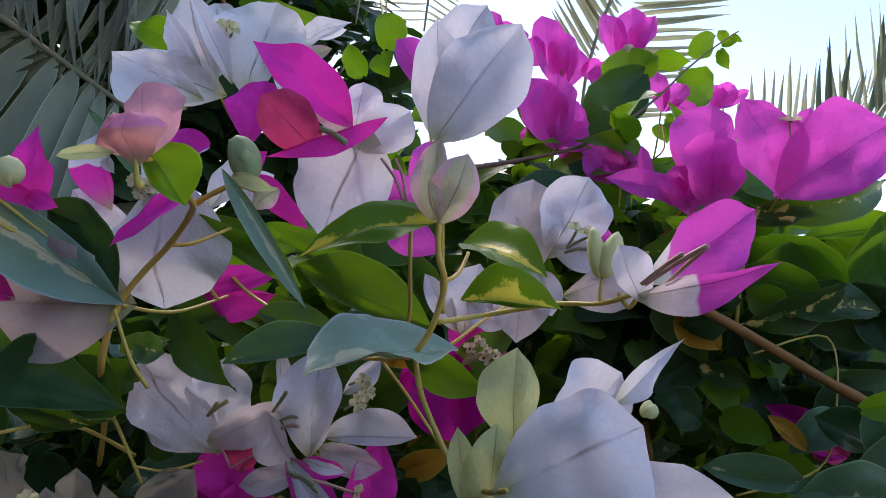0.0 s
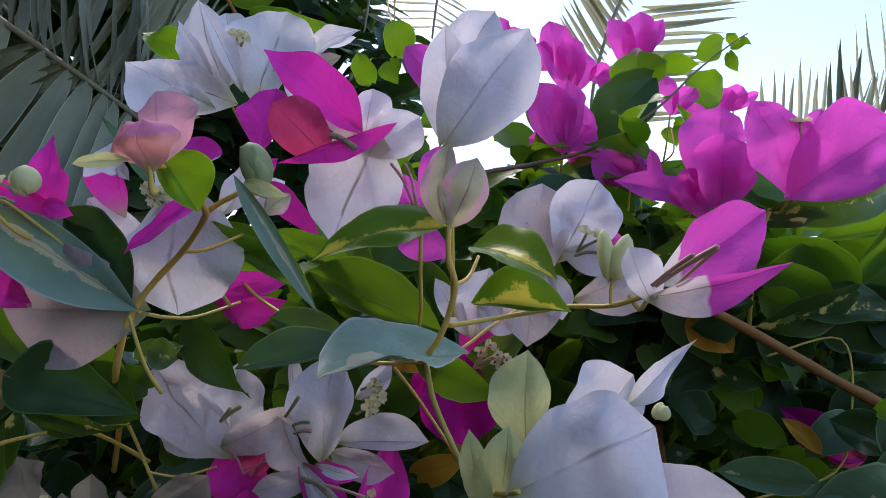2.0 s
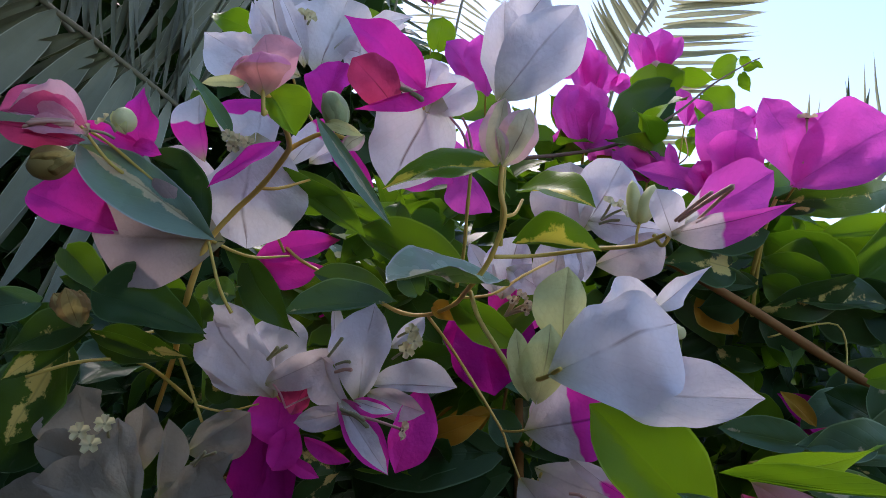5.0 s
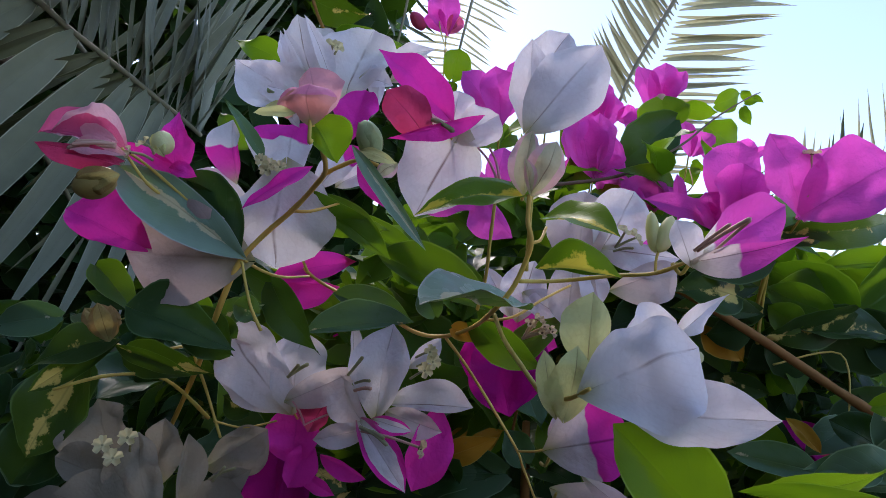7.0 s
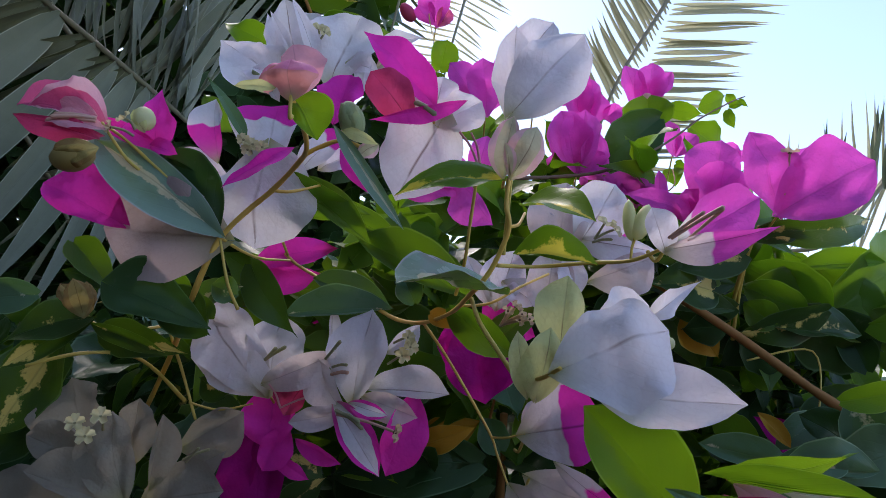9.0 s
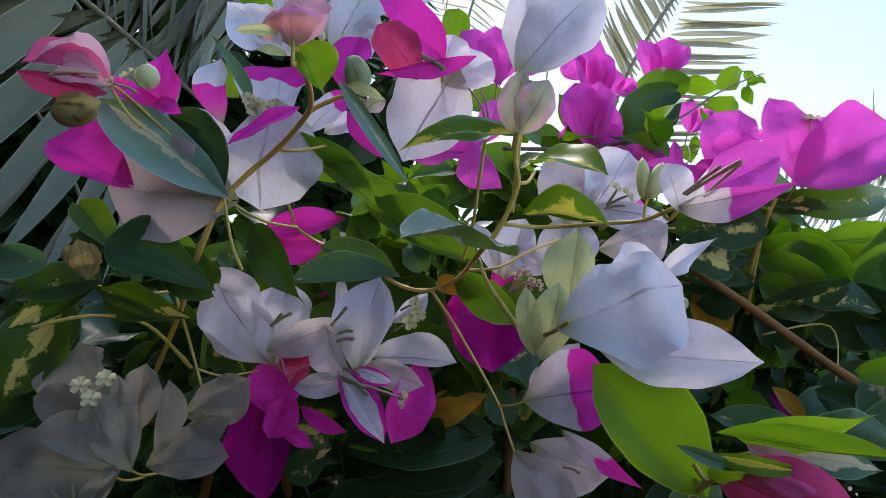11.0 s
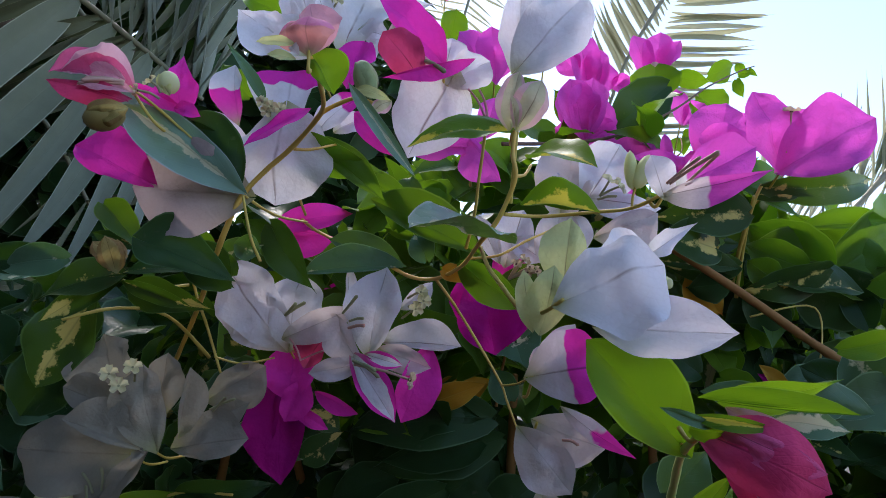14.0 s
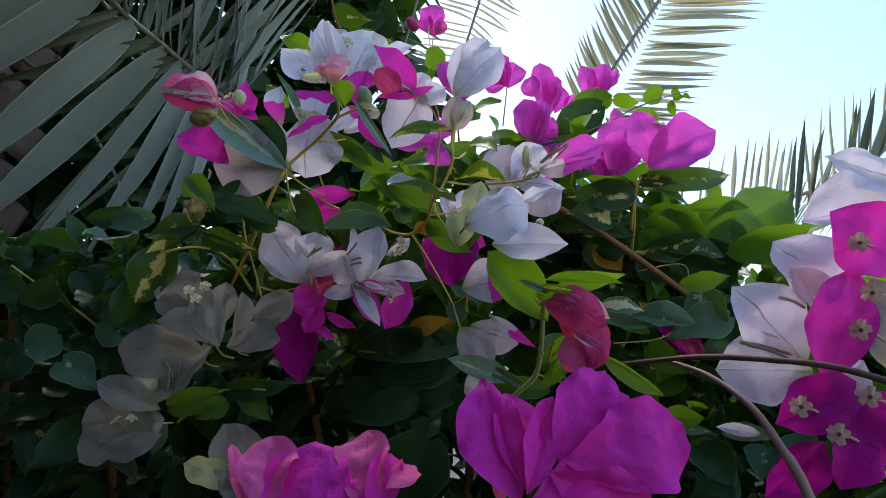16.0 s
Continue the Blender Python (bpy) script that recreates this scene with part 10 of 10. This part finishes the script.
leaf(t, (0.179, 0.385, 1.637), (0.121, 0.38, 1.636), (0.0050, 0.0110), (0.09, -1, -0.01), VARIEG, 0.06, 0.02, fold=0.15)
leaf(t, (0.231, 0.415, 1.643), (0.182, 0.415, 1.602), (0.0136, 0.0144), (0, -1, 0), DEEP_SHADE, 0.06, 0.02, fold=0.15)
leaf(t, (0.227, 0.44, 1.606), (0.242, 0.44, 1.63), (0.0050, 0.0045), (0, -1, 0), FRESH, 0.06, 0.02, fold=0.2)
leaf(t, (0.203, 0.44, 1.593), (0.18, 0.44, 1.599), (0.0041, 0.0063), (0, -1, 0), FRESH, 0.06, 0.02, fold=0.2)
leaf(t, (0.236, 0.36, 1.56), (0.207, 0.36, 1.574), (0.0094, 0.0134), (0, -1, 0), DEEP_SHADE, 0.06, 0.02, ogive=2.2, fold=0.15)
leaf(t, (0.184, 0.33, 1.547), (0.137, 0.33, 1.553), (0.0063, 0.0112), (0, -1, 0), BLUISH, 0.06, 0.02, fold=0.15)
leaf(t, (0.212, 0.3, 1.55), (0.163, 0.3, 1.545), (0.0030, 0.0170), (0, -1, 0), BLUISH, 0.06, 0.02, fold=0.15)
leaf(t, (0.188, 0.37, 1.572), (0.207, 0.37, 1.554), (0.0057, 0.0036), (0, -1, 0), AUTUMN, 0.06, 0.02, fold=0.2)
leaf(t, (0.299, 0.42, 1.688), (0.235, 0.42, 1.678), (0.0040, 0.0120), (0, -1, 0), FRESH, 0.06, 0.02, fold=0.15)
leaf(t, (0.184, 0.4, 1.657), (0.124, 0.39, 1.646), (0.0090, 0.0081), (0.16, -0.99, 0.01), DEEP_SHADE, 0.06, 0.02, fold=0.15)
leaf(t, (0.181, 0.43, 1.608), (0.134, 0.43, 1.58), (0.0143, 0.0139), (0, -1, 0), DEEP_SHADE, 0.06, 0.02, fold=0.15)
leaf(t, (0.162, 0.43, 1.639), (0.221, 0.44, 1.612), (0.0170, 0.0148), (0.13, -0.99, -0.07), DEEP_SHADE, 0.06, 0.02, fold=0.15)
leaf(t, (0.2256, 0.39, 1.6419), (0.1903, 0.399, 1.6568), 0.0274, (-0.35, -0.88, -0.31), LEAF, 0.127, 0.05, b=0.85)
leaf(t, (0.2049, 0.385, 1.63), (0.1875, 0.3898, 1.6439), 0.0204, (-0.36, -0.92, -0.13), LEAF, 0.071, 0.05, b=0.85)
leaf(t, (0.2436, 0.392, 1.6441), (0.1838, 0.3884, 1.6225), 0.0286, (0.24, -0.82, -0.52), VARIEG, 0.068, 0.05, b=0.85)
leaf(t, (0.2922, 0.43, 1.6263), (0.2287, 0.4256, 1.6389), 0.0523, (-0.04, -0.87, -0.49), DEEP_SHADE, 0.051, 0.05, b=0.85)
leaf(t, (0.1716, 0.365, 1.6652), (0.1277, 0.3639, 1.6656), 0.0237, (0.01, -0.8, -0.61), VARIEG, 0.124, 0.05, b=0.85)
leaf(t, (0.1802, 0.385, 1.6385), (0.1373, 0.4008, 1.637), 0.0211, (-0.31, -0.87, -0.4), VARIEG, 0.09, 0.05, b=0.85)
leaf(t, (0.1755, 0.39, 1.6277), (0.1489, 0.395, 1.622), 0.0245, (-0.04, -0.84, -0.55), DEEP_SHADE, 0.042, 0.05, b=0.85)
leaf(t, (0.1908, 0.4, 1.6196), (0.226, 0.4122, 1.602), 0.0263, (0.05, -0.86, -0.51), DEEP_SHADE, 0.103, 0.05, b=0.85)
leaf(t, (0.2279, 0.43, 1.6314), (0.2476, 0.4483, 1.6045), 0.0137, (-0.15, -0.76, -0.63), FRESH, 0.045, 0.05, b=0.85)
leaf(t, (0.2083, 0.43, 1.6033), (0.2322, 0.4331, 1.5904), 0.014, (-0.2, -0.8, -0.56), FRESH, 0.1, 0.05, b=0.85)
leaf(t, (0.1935, 0.44, 1.5904), (0.2067, 0.4468, 1.57), 0.0165, (-0.36, -0.79, -0.49), FRESH, 0.043, 0.05, b=0.85)
leaf(t, (0.17, 0.42, 1.5964), (0.1986, 0.416, 1.5878), 0.0172, (-0.23, -0.91, -0.34), VARIEG, 0.112, 0.05, b=0.85)
leaf(t, (0.2726, 0.4, 1.5916), (0.2441, 0.4185, 1.5816), 0.0271, (-0.42, -0.84, -0.35), BLUISH, 0.114, 0.05, b=0.85)
leaf(t, (0.2359, 0.41, 1.5659), (0.2657, 0.4059, 1.5911), 0.0244, (-0.32, -0.92, 0.23), DEEP_SHADE, 0.046, 0.05, b=0.85)
leaf(t, (0.1671, 0.38, 1.6546), (0.1447, 0.3772, 1.6591), 0.0171, (0.16, -0.97, 0.19), LEAF, 0.098, 0.05, b=0.85)
leaf(t, (0.1736, 0.36, 1.6719), (0.1588, 0.3616, 1.6819), 0.0139, (-0.28, -0.92, -0.27), DEEP_SHADE, 0.079, 0.05, b=0.85)
leaf(t, (0.2848, 0.42, 1.6089), (0.2826, 0.4457, 1.6436), 0.025, (-0.43, -0.74, 0.52), DEEP_SHADE, 0.128, 0.05, b=0.85)
leaf(t, (0.1863, 0.43, 1.5638), (0.2089, 0.413, 1.5518), 0.0241, (-0.44, -0.83, 0.35), FRESH, 0.051, 0.05, b=0.85)
leaf(t, (0.2298, 0.38, 1.5724), (0.2004, 0.3741, 1.5524), 0.0206, (-0.1, -0.91, 0.41), BLUISH, 0.065, 0.05, b=0.85)
leaf(t, (0.1636, 0.41, 1.5651), (0.1362, 0.406, 1.5768), 0.0259, (0.24, -0.94, 0.25), DEEP_SHADE, 0.1, 0.05, b=0.85)

# ---------------------------------------------------------------- the bush behind
def foliage_top(x, y):
    """Height of the bush's upper surface."""
    return 1.63 + 0.13 * math.exp(-((x - 0.03) / 0.15) ** 2) + 0.035 * math.exp(-((x - 0.30) / 0.25) ** 2) + 0.10 * (y - 0.4) - 0.10 * max(0.0, -x - 0.15)


def scatter_leaves(bm, count, seed, y0, y1, low, size, inside=0.0, left=-0.70, right=1.0):
    r = random.Random(seed)
    for _ in range(count):
        x, y = r.uniform(left, right), r.uniform(y0, y1)
        z = r.uniform(low, foliage_top(x, y) - inside)
        edge = ((x - 0.15) / 0.95) ** 2 + ((y - 0.50) / 0.92) ** 2
        if edge > 1.0 + 0.5 * noise.noise(Vector((x * 3, y * 3, z * 3))):
            continue
        d = Vector((r.gauss(0, 1), r.gauss(-0.3, 0.8), r.gauss(-0.2, 0.7))).normalized()
        face = Vector((r.gauss(0, 0.6), r.gauss(-0.7, 0.5), r.gauss(0.7, 0.5)))
        length = size * r.uniform(0.7, 1.35)
        p = Vector((x, y, z))
        add_blade(bm, p, p + d * length, length * r.uniform(0.55, 0.75), face, r.uniform(0.02, 0.14), 0.05, 0.6, 1.15, 4, 6, 0.02, 0.04, 0.2, r.random(), point=0.08)


bush = thing("bougainvillea_bush", (0.05, 0.75, 0.0), "dense leafy bougainvillea bush of glossy and cream-splashed leaves", "bush")
for k in range(9):
    q = random.Random(40 + k)
    bm = bmesh.new()
    x = -0.5 + 0.14 * k
    add_tube(bm, [(0.05 + 0.02 * k, 0.78, 0.0), (0.05 + 0.4 * x, 0.8, 0.6), (x, 0.62, 1.2), (x + q.uniform(-0.1, 0.1), 0.5, 1.55)], 0.012, 0.003, 8, 0.15)
    part("branch", bm, BARK, bush)
# near-black leaves fill the interior, painting in the shade between leaves
for mat, count, seed, y0, y1, low, size, inside, left, right in (
        (DEEP_SHADE, 2600, 1, 0.50, 0.85, 1.05, 0.052, 0.03, -0.70, 1.0),
        (LEAF, 700, 2, 0.52, 0.78, 1.45, 0.048, 0.0, -0.28, 1.0),
        (LEAF, 120, 8, 0.42, 0.50, 1.54, 0.046, 0.04, -0.17, 0.03),
        (LEAF, 70, 11, 0.43, 0.50, 1.60, 0.044, -0.025, 0.10, 0.24),
        (DEEP_SHADE, 150, 9, 0.46, 0.56, 1.58, 0.048, 0.01, 0.05, 0.30),
        (FRESH, 470, 7, 0.44, 0.66, 1.50, 0.042, -0.025, -0.12, 1.0),
        (VARIEG, 170, 3, 0.48, 0.64, 1.30, 0.046, 0.0, -0.70, 1.0),
        (BLUISH, 90, 4, 0.48, 0.64, 1.25, 0.046, 0.0, -0.70, 1.0),
        (DEEP_SHADE, 3400, 5, 0.78, 1.50, 0.35, 0.085, 0.06, -0.70, 1.0)):
    bm = bmesh.new()
    scatter_leaves(bm, count, seed, y0, y1, low, size, inside, left, right)
    ob = part("foliage", bm, mat, bush)
    ob["kind"] = "stuff"

# the nearest leaves, each one a part of its own, on a few shared meshes
shapes = {}
for mat in (DEEP_SHADE, LEAF, VARIEG, BLUISH):
    shapes[mat] = []
    for k in range(5):
        bm = bmesh.new()
        q = random.Random(300 + k)
        add_blade(bm, (0, 0, 0), (0, 0.05, 0), 0.05 * q.uniform(0.55, 0.75), (0, 0, 1), q.uniform(0.03, 0.14), 0.05, 0.6, q.uniform(0.95, 1.25), 7, 11, 0.09, 0.11, 0.32, q.random(), point=0.12, pleat=0.014, twist=q.uniform(-0.5, 0.5), crease=0.07)
        me = bpy.data.meshes.new("leaf")
        bm.to_mesh(me)
        bm.free()
        me.materials.append(mat)
        me.shade_smooth()
        shapes[mat].append(me)
r = random.Random(21)
for k in range(230):
    x, y = r.uniform(-0.55, 0.75), r.uniform(0.41, 0.56)
    z = r.uniform(1.22, foliage_top(x, y) - 0.02)
    if x < 0.05 and z < 1.5 and r.random() < 0.4:
        continue
    if 0.05 < x < 0.45 and 1.50 < z < 1.70:
        y += 0.07
    d = Vector((r.gauss(0, 1), r.gauss(-0.35, 0.5), r.gauss(-0.3, 0.6))).normalized()
    _, _, ax, ay, az = frame_of((0, 0, 0), d, (r.gauss(0, 0.5), r.gauss(-0.8, 0.4), r.gauss(0.6, 0.4)))
    size = r.uniform(0.8, 1.6)
    # darker leaf colours on the left and low down stand in for shade there
    mat = r.choices((DEEP_SHADE, LEAF, VARIEG, BLUISH), (9, 2, 1.4, 0.7) if x < 0.0 and z > 1.5 else (9, 0, 1.4, 0.2) if x < 0.0 else (5, 4, 1.6, 2))[0]
    ob = new("leaf", r.choice(shapes[mat]))
    ob.parent = bush
    ob.matrix_basis = Matrix.Translation(Vector((x, y, z)) - Vector(bush.location)) @ Matrix((ax, ay, az)).transposed().to_4x4() @ Matrix.Diagonal((size, size, size, 1))

# assumed hedge: darkens the gaps behind the fronds and shades the left flowers
hedge = thing("hedge", (-1.3, 2.1, 0.0), "assumed dark leafy hedge, added to darken the gaps behind the palm fronds", "hedge")
bm = bmesh.new()
r = random.Random(77)
for _ in range(8500):
    x, y, z = r.uniform(-2.6, -0.25), r.uniform(1.75, 2.4), r.uniform(0.1, 3.5)
    y += 0.3 * noise.noise(Vector((x * 1.7, z * 1.7, 4.0)))
    if z > 3.5 - 2.2 * max(0.0, x + 0.70) + 0.3 * noise.noise(Vector((x * 4, y * 4, 1.0))) or x < -2.3 + 0.5 * noise.noise(Vector((z * 2, y * 2, 7.0))):
        continue
    p = Vector((x, y, z))
    d = Vector((r.gauss(0, 1), r.gauss(-0.3, 0.8), r.gauss(-0.3, 0.7))).normalized()
    add_blade(bm, p, p + d * 0.15, 0.09, (r.gauss(0, 0.6), -0.7, r.gauss(0.7, 0.5)), 0.06, 0.05, 0.6, 1.0, 2, 5, 0.02, 0.03, 0.2, r.random())
part("foliage", bm, DEEP_SHADE, hedge)["kind"] = "stuff"
for k in range(5):
    bm = bmesh.new()
    add_tube(bm, [(-2.3 + 0.45 * k, 2.1, 0.0), (-2.25 + 0.45 * k, 2.15, 1.0), (-2.3 + 0.45 * k, 2.05, 1.9)], 0.03, 0.012, 8, 0.15)
    part("stem", bm, BARK, hedge)


ground = new("ground", bpy.data.meshes.new("ground"))
bm = bmesh.new()
bmesh.ops.create_grid(bm, x_segments=60, y_segments=60, size=600)
for vert in bm.verts:
    vert.co.z = 0.15 * noise.noise(vert.co * 0.05) if vert.co.length > 30 else 0.0
bm.to_mesh(ground.data)
bm.free()
ground.data.materials.append(SOIL)
tagged(ground, "bare dark soil under and around the planting", "ground", kind="structure")

# added wall behind the viewpoint, never seen: blocks low sky light
wall = thing("shade_wall_back", (0, -1.68, 0), "added unseen dark wall that cuts low sky light from behind", "wall", kind="structure")
bm = bmesh.new()
bmesh.ops.create_cube(bm, size=1.0, matrix=Matrix.LocRotScale((1.75, -1.68, 0.97), None, (3.7, 0.25, 1.94)))
bmesh.ops.bevel(bm, geom=list(bm.edges), offset=0.01, segments=2, affect="EDGES")
part("wall_face", bm, SHADE_WALL, wall, smooth=False)

# invented walls on the left, set there only to darken that side
wall = thing("shade_wall_left", (-0.66, -0.63, 0), "added dark walls that keep light off the left side", "wall", kind="structure")
bm = bmesh.new()
bmesh.ops.create_cube(bm, size=1.0, matrix=Matrix.LocRotScale((-0.66, -0.63, 2.4), None, (0.25, 2.0, 4.8)))
bmesh.ops.create_cube(bm, size=1.0, matrix=Matrix.LocRotScale((-0.335, -1.755, 2.1), None, (0.4, 0.25, 4.2)))
bmesh.ops.create_cube(bm, size=1.0, matrix=Matrix.LocRotScale((-1.637, 0.25, 2.4), None, (1.70, 0.2, 4.8)))
bmesh.ops.create_cube(bm, size=1.0, matrix=Matrix.LocRotScale((-2.60, 1.45, 2.4), None, (0.22, 2.6, 4.8)))
bmesh.ops.bevel(bm, geom=list(bm.edges), offset=0.01, segments=2, affect="EDGES")
part("wall_face", bm, SHADE_WALL, wall, smooth=False)
